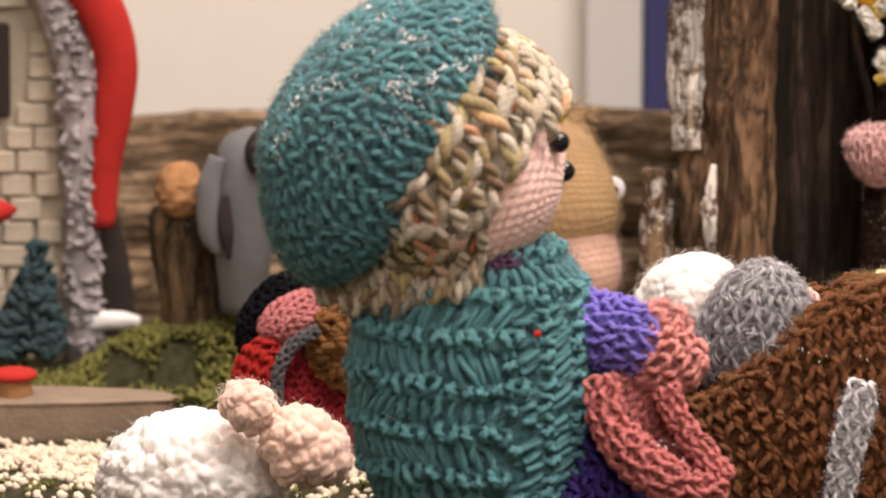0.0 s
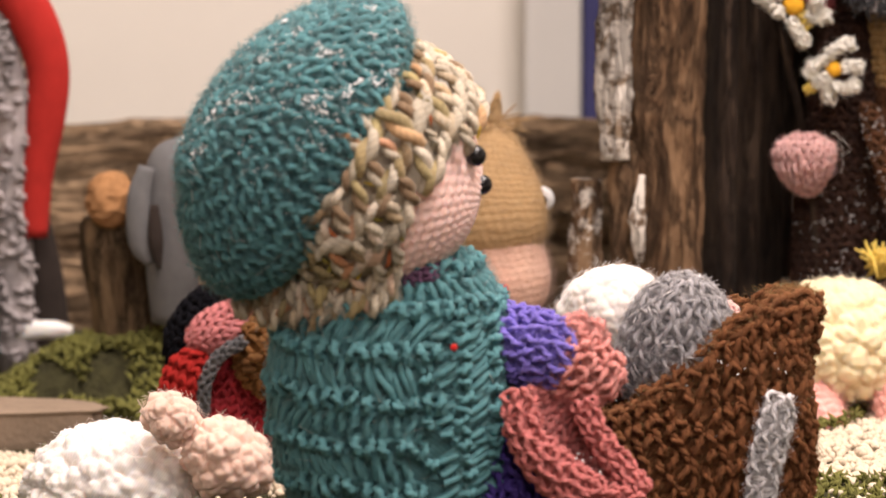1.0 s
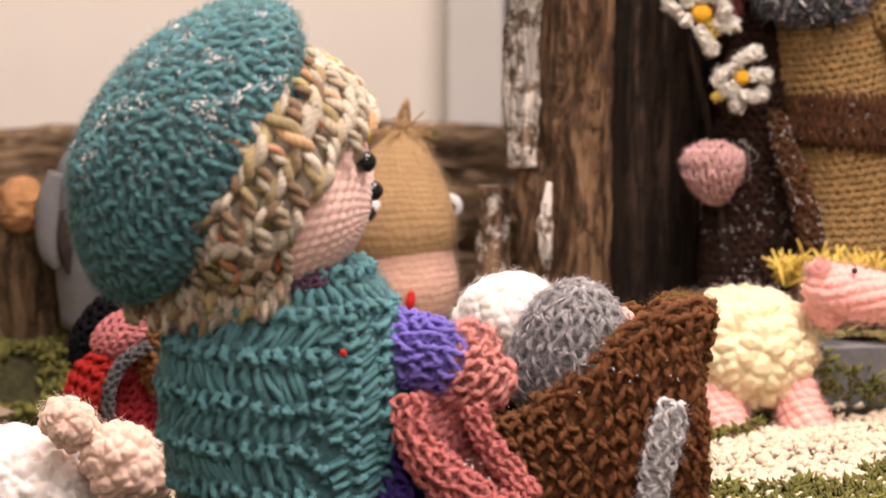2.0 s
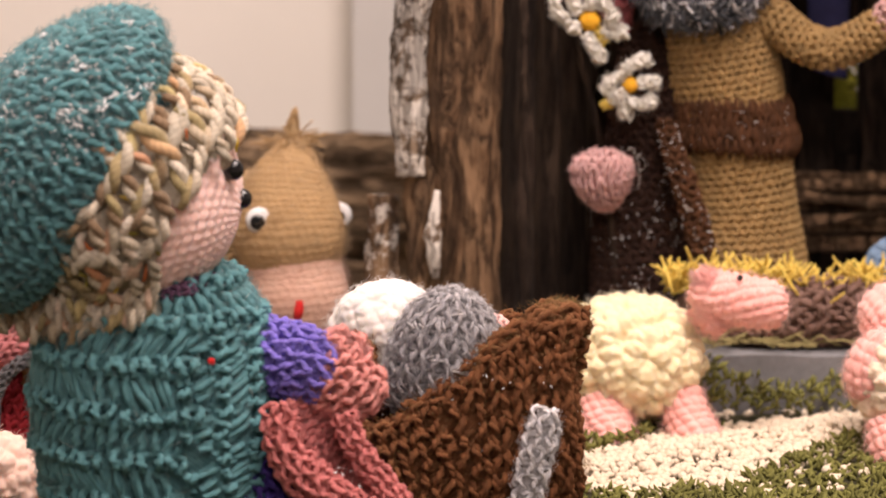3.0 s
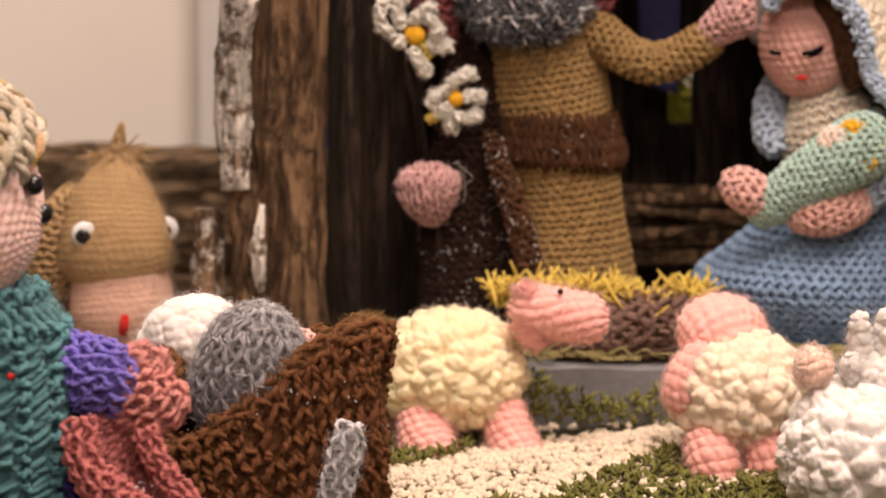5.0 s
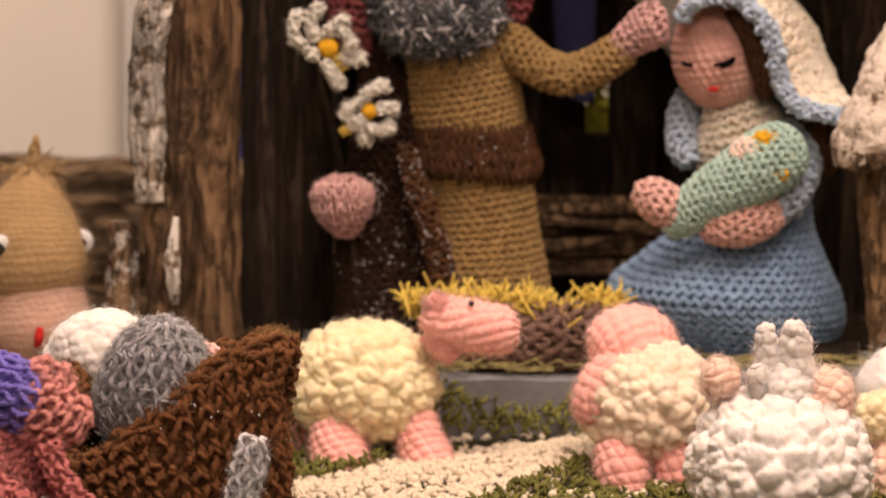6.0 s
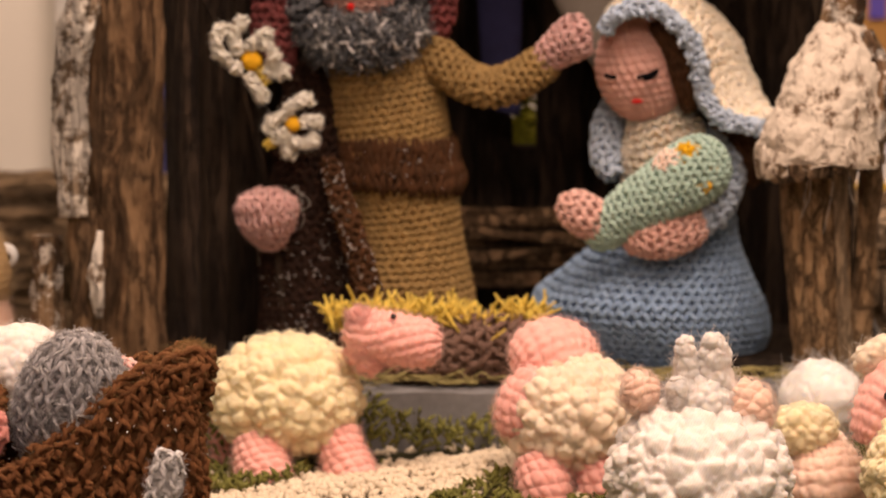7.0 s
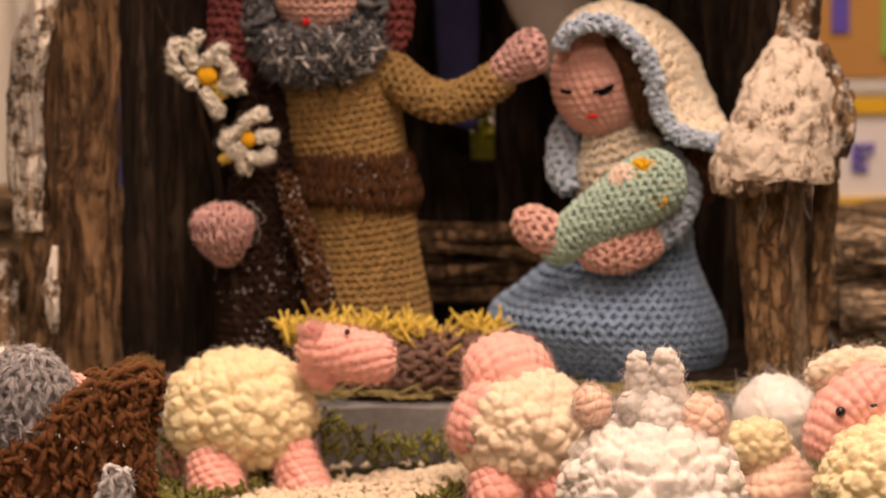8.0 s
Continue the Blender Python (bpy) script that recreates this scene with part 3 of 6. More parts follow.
    def cord(self, pts, r, m, w=None, h=None, flat=1.0, stitched=True, side=(0, 1, 0)):
        k = len(pts)
        rad = np.full(k, r) if np.ndim(r) == 0 else np.asarray(r, float)
        r = float(np.mean(rad))
        S = tube(pts, rad, flat, side)
        if stitched and r > 0.0034:
            self.rows(S, m, (w or r * 1.1) * 1.15, h or r * 1.1, (h or r * 1.1) * 0.25, amp=0.68, curl=0.22, deep=1.1, loose=0.22, base=r * 0.15)
        elif stitched:
            self.crochet(S, m, w or r * 1.1, h or r * 1.1, base=True, inset=r * 0.15)
        else:
            self.skin(S, m, 8, 4 * k)
        return S

    def bead(self, c, r, m, flat=1.0, axis=(0, 0, 1)):
        self.skin(ball(c, axis, r, r, r * flat), m, 16, 10)

    def mesh(self, name):
        me = bpy.data.meshes.new(name)
        v = np.concatenate(self.v)
        lp, sz = np.concatenate(self.loops), np.concatenate(self.sizes)
        me.vertices.add(len(v))
        me.vertices.foreach_set("co", v.astype(np.float32).ravel())
        me.loops.add(len(lp))
        me.loops.foreach_set("vertex_index", lp.astype(np.int32))
        me.polygons.add(len(sz))
        me.polygons.foreach_set("loop_start", np.r_[0, np.cumsum(sz)[:-1]].astype(np.int32))
        me.polygons.foreach_set("material_index", np.concatenate(self.mats).astype(np.int32))
        me.polygons.foreach_set("use_smooth", np.concatenate(self.smooth))
        me.uv_layers.new(name="UVMap").data.foreach_set("uv", np.concatenate(self.uvs).astype(np.float32).ravel())
        for m in self.slots:
            me.materials.append(m)
        me.update(calc_edges=True)
        me.validate()
        return me

    def thing(self, name, label, category, group=""):
        return tagged(new(name, self.mesh(name)), label, category, group)


def empty(name, at, label, category, group="", kind=""):
    ob = new(name)
    ob.location = at
    ob.empty_display_size = 0.01
    return tagged(ob, label, category, group, kind)


def under(ob, parent):
    """Hang ob under parent, its mesh staying where it is in the world."""
    ob.parent = parent
    ob.matrix_parent_inverse = parent_matrix(parent).inverted()
    return ob


def parent_matrix(ob):
    """Where a thing's empty stands; parts keep the world's own axes."""
    return Matrix() if ob.parent else Matrix.Translation(ob.location)


def part(name, kn, parent, label=""):
    return tagged(under(new(name, kn.mesh(name)), parent), label)


def bm_mesh(name, bm, mats, smooth=False):
    me = bpy.data.meshes.new(name)
    bm.normal_update()
    bm.to_mesh(me)
    bm.free()
    for m in mats if isinstance(mats, (list, tuple)) else [mats]:
        me.materials.append(m)
    if smooth:
        me.polygons.foreach_set("use_smooth", [True] * len(me.polygons))
    return me


def box_mesh(name, lo, hi, mat, bevel=0.0):
    bm = bmesh.new()
    bmesh.ops.create_cube(bm, size=1.0)
    for v in bm.verts:
        v.co = Vector([lo[i] + (v.co[i] + 0.5) * (hi[i] - lo[i]) for i in range(3)])
    if bevel:
        bmesh.ops.bevel(bm, geom=bm.edges[:], offset=bevel, segments=2, profile=0.6, affect="EDGES")
    return bm_mesh(name, bm, mat)


def rough_noise(p, k, seed=0.0):
    return noise.fractal(Vector((p[0] * k[0] + seed, p[1] * k[1] + seed * 0.7, p[2] * k[2] - seed)), 0.9, 2.1, 4)


def log_knit(pts, radii, mat, seed=0.0, flat=1.0, rough=0.12, nu=56, nv=70, along=2, caps=True, kn=None, side=(0, 1, 0), lumpy=False):
    """A gnarled log: bent axis, deep grooves along the grain, knots."""
    S = tube(pts, radii, flat, side)
    U, V = np.meshgrid(np.arange(nu) / nu, np.linspace(0, 1, nv))
    p = S(U, V)
    mid = p.mean(1, keepdims=True)
    d = p - mid
    L = np.linalg.norm(np.diff(np.asarray(pts, float), axis=0), axis=1).sum()
    R = float(np.mean(radii))
    k = np.empty((nv, nu))
    for i in range(nv):
        for j in range(nu):
            a = 2 * math.pi * j / nu
            q = (math.cos(a), math.sin(a), i / nv * L / R)
            if lumpy:
                k[i, j] = rough_noise(q, (1.1, 1.1, 1.3), seed) + 0.6 * rough_noise(q, (3.2, 3.2, 4.0), seed + 5) - 7.0 * max(0, 0.09 - abs(rough_noise(q, (1.3, 1.3, 1.2), seed + 2)))
                continue
            k[i, j] = (rough_noise(q, (1.2, 1.2, 0.35), seed) + 0.55 * rough_noise(q, (4.5, 4.5, 0.5), seed + 5) + 0.25 * rough_noise(q, (9, 9, 2.5), seed + 9))
    p = mid + d * (1 + rough * k)[..., None]
    f = [(i * nu + j, i * nu + (j + 1) % nu, (i + 1) * nu + (j + 1) % nu, (i + 1) * nu + j) for i in range(nv - 1) for j in range(nu)]
    f += [tuple(range(nu))[::-1], tuple((nv - 1) * nu + j for j in range(nu))]
    kn = kn or Knit()
    kn.raw(p.reshape(-1, 3), f, mat)
    return kn

# ---- the room ----
FLOOR_Z, CEIL_Z = -0.85, 1.9
X0, X1, Y0, Y1 = -2.2, 2.8, -1.8, 2.75


def slab(name, lo, hi, mat, label, category):
    return tagged(new(name, box_mesh(name, lo, hi, mat)), label, category, kind="structure")


slab("floor", (X0, Y0, FLOOR_Z - 0.1), (X1, Y1, FLOOR_Z), plain("floor_tile", (0.30, 0.24, 0.19), 0.4, 6.0, 0.15), "brown tiled floor of the exhibition room", "floor")
slab("ceiling", (X0, Y0, CEIL_Z), (X1, Y1, CEIL_Z + 0.1), WALLPAINT, "cream painted ceiling of the exhibition room", "ceiling")
slab("wall_north", (X0 - 0.1, Y1, FLOOR_Z - 0.1), (X1 + 0.1, Y1 + 0.1, CEIL_Z + 0.1), WALLPAINT, "plain cream wall behind the nativity display", "wall")
slab("wall_south", (X0 - 0.1, Y0 - 0.1, FLOOR_Z - 0.1), (X1 + 0.1, Y0, CEIL_Z + 0.1), WALLPAINT, "plain cream wall of the room", "wall")
slab("wall_west", (X0 - 0.1, Y0, FLOOR_Z - 0.1), (X0, Y1, CEIL_Z + 0.1), WALLPAINT, "plain cream side wall of the room", "wall")
slab("wall_east", (X1, Y0, FLOOR_Z - 0.1), (X1 + 0.1, Y1, CEIL_Z + 0.1), WALLPAINT, "plain cream side wall of the room", "wall")
slab("trim", (0.078, Y1 - 0.02, FLOOR_Z), (0.108, Y1, CEIL_Z), GREYPAINT, "pale grey upright cover strip on the wall", "wall trim")
cloth = new("wall_hanging", box_mesh("wall_hanging", (0.1095, Y1 - 0.012, -0.2), (0.17, Y1 - 0.002, 0.6), BLUEPAINT, 0.002))
tagged(cloth, "dark blue cloth hanging on the wall", "wall hanging")

# printed board on the wall, right of the stable
board = empty("wall_poster", (0.62, Y1, 0.0), "white wall poster with yellow stripes and violet lettering", "poster")
for nm, lo, hi, mat in (("backing", (0.50, Y1 - 0.010, -0.15), (0.80, Y1 - 0.001, 0.30), SIGN_WHITE),
                        ("stripe", (0.50, Y1 - 0.0125, 0.0885), (0.80, Y1 - 0.0103, 0.0975), SIGN_YELLOW),
                        ("stripe", (0.50, Y1 - 0.0125, 0.034), (0.80, Y1 - 0.0103, 0.042), SIGN_YELLOW),
                        ("stripe", (0.50, Y1 - 0.0125, 0.1005), (0.80, Y1 - 0.0103, 0.1075), GREYPAINT),
                        ("picture", (0.50, Y1 - 0.0128, 0.1085), (0.80, Y1 - 0.0104, 0.25), SIGN_OCHRE),
                        ("leaf_shape", (0.550, Y1 - 0.0145, 0.121), (0.59, Y1 - 0.0131, 0.19), SIGN_GREEN),
                        ("ribbon_shape", (0.5225, Y1 - 0.0145, 0.134), (0.532, Y1 - 0.0131, 0.19), SIGN_BLUE)):
    under(new(nm, box_mesh(nm, lo, hi, mat)), board)
txt = bpy.data.curves.new("lettering", "FONT")
txt.body, txt.size, txt.extrude, txt.align_x = "E'", 0.020, 0.0006, "LEFT"
txt.offset = 0.0006
txt.materials.append(SIGN_BLUE)
letters = new("lettering", txt)
letters.matrix_world = pose(0.5335, Y1 - 0.0118, 0.0575, 90, 0, 0)
under(letters, board)

# ---- ground ----


def ground_z(x, y):
    s = 1 / (1 + math.exp(-(x - 0.10) / 0.03))
    z = -0.022 * (1 - s)
    near = max(0.0, 1 - abs(y - 2.1) / 0.5)
    mound = 0.028 * math.exp(-((x + 0.120) / 0.050) ** 4) * math.exp(-((y - 2.328) / 0.024) ** 4)
    return z + mound + 0.004 * noise.noise(Vector((x * 9, y * 9, 0.3))) * near


PATH_LINE = [(-0.40, 2.19), (-0.20, 2.185), (-0.02, 2.165), (0.10, 2.13), (0.20, 2.11), (0.262, 2.165), (0.318, 2.200)]


def off_path(x, y):
    best = 9.0
    for (ax, ay), (bx, by) in zip(PATH_LINE, PATH_LINE[1:]):
        dx, dy = bx - ax, by - ay
        t = max(0, min(1, ((x - ax) * dx + (y - ay) * dy) / (dx * dx + dy * dy)))
        best = min(best, math.hypot(x - ax - t * dx, y - ay - t * dy))
    return best


gx = np.r_[np.linspace(X0 + 0.6, -0.42, 12), np.linspace(-0.40, 0.75, 140), np.linspace(0.8, X1 - 0.6, 12)]
gy = np.r_[np.linspace(1.55, 1.78, 10), np.linspace(1.8, 2.5, 90), np.linspace(2.51, Y1 - 0.025, 12)]
vg = [(x, y, ground_z(x, y)) for y in gy for x in gx]
fg = [(j * len(gx) + i, j * len(gx) + i + 1, (j + 1) * len(gx) + i + 1, (j + 1) * len(gx) + i) for j in range(len(gy) - 1) for i in range(len(gx) - 1)]
kn = Knit()
kn.raw(np.array(vg), fg, EARTH)
tagged(new("ground", kn.mesh("ground")), "mossy green display ground with bare earth", "ground", kind="structure")
table = slab("display_table", (X0 + 0.6, 1.56, FLOOR_Z), (X1 - 0.6, Y1 - 0.03, -0.06), CARDBOARD, "plain display table under the nativity scene", "table")


def pebble_template(seed):
    bm = bmesh.new()
    bmesh.ops.create_icosphere(bm, subdivisions=1, radius=1)
    r = np.random.default_rng(seed)
    v = np.array([p.co for p in bm.verts]) * (1 + r.normal(0, 0.14, (len(bm.verts), 1)))
    f = [tuple(q.index for q in p.verts) for p in bm.faces]
    bm.free()
    return v, f, np.zeros((len(v), 2))


def random_axes(n, sx, sy, sz):
    a = unit(RNG.normal(0, 1, (n, 3)))
    b = unit(np.cross(a, RNG.normal(0, 1, (n, 3))))
    return a * sx, b * sy, np.cross(a, b) * sz


# gravel path
def path_half(x):
    return 0.028 + 0.020 * math.exp(-((x - 0.240) / 0.045) ** 2)


pts = []
while len(pts) < 8600:
    x, y = RNG.uniform(-0.36, 0.42), RNG.uniform(2.03, 2.27)
    d = off_path(x, y)
    wob = path_half(x) + 0.022 * noise.noise(Vector((x * 34, y * 34, 1))) + 0.012 * noise.noise(Vector((x * 90, y * 90, 3)))
    if d < wob or (d < 0.085 and RNG.random() < 0.13 * (1 + noise.noise(Vector((x * 50, y * 50, 6))))):
        pts.append((x, y, ground_z(x, y) + 0.0006 + 0.004 * max(0, 1 - d / 0.03) * RNG.random()))
pts = np.array(pts)
kn = Knit()
tp = [pebble_template(s) for s in range(4)]
for s in range(4):
    q = pts[s::4]
    g = 0.0020 * RNG.uniform(0.5, 1.35, (len(q), 1))
    kn.many(tp[s], q, *random_axes(len(q), g * 1.25, g, g * 0.7), GRAVEL)
tagged(new("gravel_path", kn.mesh("gravel_path")), "path of small pale beige gravel stones", "gravel", kind="stuff")

# moss: thousands of little upright sprigs, in clumps
pts = []
while len(pts) < 15500:
    front, heap = len(pts) < 8500, len(pts) < 13000
    x, y = (RNG.uniform(0.14, 0.50), RNG.uniform(2.03, 2.24)) if front else (RNG.uniform(-0.20, -0.03), RNG.uniform(2.275, 2.345)) if heap else (RNG.uniform(-0.30, 0.53), RNG.uniform(2.0, 2.46))
    d = off_path(x, y)
    n = noise.noise(Vector((x * 16, y * 16, 4.2))) + 0.5 * noise.noise(Vector((x * 60, y * 60, 2.0)))
    band = 0.15 < x < 0.45 and 2.205 < y < 2.238
    if d < path_half(x) - 0.006 + 0.020 * noise.noise(Vector((x * 34, y * 34, 1))) or not band and not -0.2 < x < -0.03 and n < -0.55 + 0.3 * RNG.random():
        continue
    # No sprigs here: the dark mat stands in for the mound's shadowy hollow.
    if ((x + 0.138) / 0.026) ** 2 + ((y - 2.300) / 0.016) ** 2 < 0.7 + 1.6 * noise.noise(Vector((x * 70, y * 70, 1.5))):
        continue
    hump = max(0, n + 0.2) * 0.007
    if x < 0.0 and y > 2.22:
        hump += 0.016 * math.exp(-((y - 2.3) / 0.06) ** 2) * max(0, 0.5 + noise.noise(Vector((x * 14, y * 14, 8))))
    if band:
        hump += 0.026 * min(1, (y - 2.20) / 0.012) * (0.85 + 0.5 * n)
    pts.append((x, y, ground_z(x, y) + hump * RNG.random() ** 0.4))
pts = np.array(pts)
k = len(pts)
kn = Knit()
d = unit(np.c_[RNG.normal(0, 1.1, (k, 2)), np.ones(k)])
x = unit(np.cross(d, RNG.normal(0, 1, (k, 3))))
g = RNG.uniform(0.5, 1.3, (k, 1)) * 0.0027
SPRIG = lobe_template(3, 3, 0.4, 0.15)
kn.many(SPRIG, pts + d * g * 0.7, x * g * 0.45, d * g, np.cross(x, d) * g * 0.45, MOSS)
tagged(new("moss", kn.mesh("moss")), "springy green and brown moss covering the ground", "moss", kind="stuff")

# ---- driftwood logs lying along the back ----
for i, (za, zb, ya, rr, sd) in enumerate(((-0.012, -0.02, 2.545, 0.026, 1.0), (0.030, 0.022, 2.552, 0.022, 4.0), (0.060, 0.050, 2.562, 0.0165, 9.0))):
    kn = log_knit([(-0.42, ya, za + 0.004), (-0.2, ya - 0.004, za), (0.05, ya + 0.003, za + 0.003), (0.25, ya, (za + zb) / 2), (0.5, ya - 0.004, zb), (0.75, ya, zb)],
                  [rr, rr * 1.05, rr, rr * 0.95, rr * 1.08, rr], FENCEWOOD, sd, 1.0, 0.22, 40, 190)
    kn.thing("driftwood_log", "weathered brown driftwood log stacked behind the scene", "log", "driftwood logs")

for za, rr, xa, sd in ((0.0165, 0.0170, 0.492, 14.0), (0.0495, 0.0160, 0.489, 17.0), (0.0795, 0.0140, 0.487, 23.0)):
    kn = log_knit([(xa, 2.352, za), (xa + 0.02, 2.351, za + 0.0005), (xa + 0.07, 2.354, za), (xa + 0.15, 2.35, za - 0.001)], [rr * 0.9, rr, rr * 1.02, rr], PALEWOOD, sd, 1.0, 0.26, 60, 110)
    kn.thing("driftwood_log", "short weathered driftwood log stacked beside the stable", "log", "driftwood logs")

# ---- the stable ----
stable = empty("stable", (0.29, 2.33, 0.0), "rustic stable of bark and driftwood with a dark interior", "stable")
kn = Knit()
S = patch([(0.165, 2.246, 0.026), (0.24, 2.240, 0.0265), (0.33, 2.239, 0.0265), (0.49, 2.243, 0.028)], [(0.165, 2.46, 0.030), (0.24, 2.46, 0.030), (0.33, 2.46, 0.030), (0.49, 2.46, 0.030)], (0, 0, 1), 0.001)
top = S(np.linspace(0, 1, 40)[None, :], np.linspace(0, 1, 12)[:, None]).reshape(-1, 3)
top[:, 2] += [0.0012 * noise.noise(Vector(q) * 40) for q in top]
bot = top.copy()
bot[:, 2] = -0.012
f = [(j * 40 + i, j * 40 + i + 1, (j + 1) * 40 + i + 1, (j + 1) * 40 + i) for j in range(11) for i in range(39)]
fb = [tuple(480 + q for q in c[::-1]) for c in f]
rim = [i for i in range(40)] + [j * 40 + 39 for j in range(1, 12)] + [440 + i for i in range(38, -1, -1)] + [j * 40 for j in range(10, 0, -1)]
fs = [(rim[i], rim[i] + 480, rim[(i + 1) % len(rim)] + 480, rim[(i + 1) % len(rim)]) for i in range(len(rim))]
kn.raw(np.vstack([top, bot]), f + fb + fs, SLAB, None, False)
part("platform", kn, stable, "grey stone slab")
part("post", log_knit([(0.1335, 2.280, 0.0), (0.1325, 2.281, 0.10), (0.1350, 2.283, 0.19), (0.1345, 2.286, 0.29)], [0.0185, 0.0175, 0.0165, 0.017], POSTWOOD, 3.0, 0.8, 0.15, 100, 150), stable, "brown driftwood post")
part("slab", log_knit([(0.1165, 2.272, -0.01), (0.1160, 2.272, 0.06), (0.1155, 2.273, 0.104), (0.118, 2.274, 0.112)], [0.0075, 0.0075, 0.0070, 0.004], WOOD, 7.0, 0.7, 0.2, 40, 60), stable)
part("slab", log_knit([(0.1105, 2.268, 0.104), (0.1095, 2.270, 0.140), (0.1115, 2.272, 0.180), (0.1175, 2.275, 0.204), (0.128, 2.277, 0.230)], [0.0056, 0.0080, 0.0074, 0.0078, 0.007], SNOWBARK, 8.0, 0.7, 0.34, 50, 80), stable, "snow-sprayed bark strip")
part("slab", log_knit([(0.1215, 2.262, 0.058), (0.1205, 2.262, 0.078), (0.1225, 2.264, 0.098)], [0.0018, 0.0034, 0.0012], SNOWBARK, 2.0, 0.7, 0.4, 24, 30), stable, "snow-sprayed bark strip")
part("stub", log_knit([(0.0965, 2.275, -0.01), (0.097, 2.275, 0.05), (0.098, 2.276, 0.094)], [0.0085, 0.008, 0.0065], WOOD_SNOW, 5.5, 0.8, 0.2, 30, 40), stable, "short snowy bark stub")
# Interior boards: much of their shade comes from the dark wood colour.
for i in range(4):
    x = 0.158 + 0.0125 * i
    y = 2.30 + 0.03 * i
    part("side_board", log_knit([(x, y, 0.0), (x + 0.002, y, 0.12), (x, y, 0.29)], [0.014, 0.013, 0.014], SHADE_WOOD, 11.0 + i, 0.5, 0.16, 28, 40, side=(1, 0.4, 0)), stable)
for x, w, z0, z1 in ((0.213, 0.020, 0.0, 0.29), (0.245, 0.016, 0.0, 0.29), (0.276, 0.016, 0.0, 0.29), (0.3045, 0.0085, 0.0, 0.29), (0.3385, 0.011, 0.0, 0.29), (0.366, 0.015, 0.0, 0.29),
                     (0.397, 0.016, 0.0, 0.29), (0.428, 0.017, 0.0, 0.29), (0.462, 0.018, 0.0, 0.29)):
    part("back_board", log_knit([(x, 2.43, z0), (x + 0.002, 2.432, 0.5 * (z0 + z1)), (x - 0.001, 2.43, z1)], [w, w * 0.95, w], SHADE_WOOD, x * 90, 0.35, 0.12, 28, 40), stable)
part("right_board", log_knit([(0.4235, 2.385, 0.0), (0.425, 2.385, 0.12), (0.423, 2.385, 0.29)], [0.014, 0.013, 0.014], SHADE_WOOD, 21.0, 0.5, 0.14, 28, 40), stable)
part("right_board", log_knit([(0.446, 2.37, 0.0), (0.4465, 2.37, 0.12), (0.4485, 2.37, 0.29)], [0.0125, 0.0115, 0.0125], SHADE_WOOD, 27.0, 0.5, 0.14, 28, 40), stable)
for i, (z0, z1, r) in enumerate(((0.052, 0.051, 0.0026), (0.057, 0.0585, 0.0022), (0.062, 0.061, 0.0028), (0.067, 0.070, 0.0020), (0.072, 0.070, 0.0024), (0.078, 0.079, 0.0030), (0.0835, 0.082, 0.0022),
                                 (0.055, 0.076, 0.0018), (0.080, 0.060, 0.0018), (0.0475, 0.050, 0.0024))):
    y = 2.404 - 0.0025 * (i % 3) - (0.006 if i in (7, 8) else 0.0)
    part("rail", log_knit([(0.265 + 0.003 * (i % 4), y, z0), (0.33, y - 0.001, (z0 + z1) / 2 + 0.0006 * (i % 3 - 1)), (0.405 - 0.004 * (i % 3), y, z1)], [r, r, r * 0.85], WOOD, 31 + i * 3.7, 0.9, 0.16, 14, 40), stable, "light brown stick rail")
# Unseen roof above the view, added to keep light out of the interior.
part("roof", log_knit([(0.09, 2.36, 0.285), (0.29, 2.36, 0.315), (0.468, 2.36, 0.29)], [0.095, 0.10, 0.095], SHADE_WOOD, 41.0, 0.16, 0.1, 30, 40, side=(0, 0, 1)), stable)
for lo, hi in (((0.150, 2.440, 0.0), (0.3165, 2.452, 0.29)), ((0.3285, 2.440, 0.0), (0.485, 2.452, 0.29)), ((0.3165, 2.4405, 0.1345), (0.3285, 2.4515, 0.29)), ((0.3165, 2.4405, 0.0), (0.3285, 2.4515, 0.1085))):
    under(new("backing_board", box_mesh("backing_board", lo, hi, SHADE_WOOD, 0.001)), stable)
# Added dark sheet on the platform's right end, in place of shade.
under(new("floor_shade_board", box_mesh("floor_shade_board", (0.412, 2.262, 0.0245), (0.486, 2.438, 0.0335), SHADE_WOOD, 0.001)), stable)
# window slot: green and white glimpse between two back boards
kn = Knit()
for i in range(26):
    c = np.array([0.3225 + RNG.normal(0, 0.0035), 2.466 + RNG.normal(0, 0.003), 0.096 + 0.028 * RNG.random()])
    kn.curls(ball(c, (0, 0, 1), 0.005, 0.004), LIME, 14, 0.003, base=False)
kn.thing("greenery", "small green plant behind the stable wall", "plant")
kn = Knit()
kn.curls(ball((0.3225, 2.466, 0.1335), (1, 0, 0), 0.007, 0.004), COTTON, 70, 0.002)
kn.thing("snow_tuft", "tuft of white artificial snow behind the stable", "snow")
# pale cloth hung inside the stable
S = patch([(0.318, 2.365, 0.27), (0.326, 2.363, 0.21), (0.343, 2.361, 0.172), (0.352, 2.361, 0.158)], [(0.376, 2.363, 0.27), (0.374, 2.361, 0.22), (0.370, 2.361, 0.180), (0.362, 2.362, 0.162)], (0, -1, 0), 0.006)
kn = Knit()
kn.skin(S, plain("pale_gauze", (0.33, 0.30, 0.265), 0.95, 60.0, 0.15), 24, 14, False)
sheet = kn.thing("gauze_drape", "pale grey gauze drape hung inside the stable", "drape")
sol = sheet.modifiers.new("thickness", "SOLIDIFY")
sol.thickness = 0.001

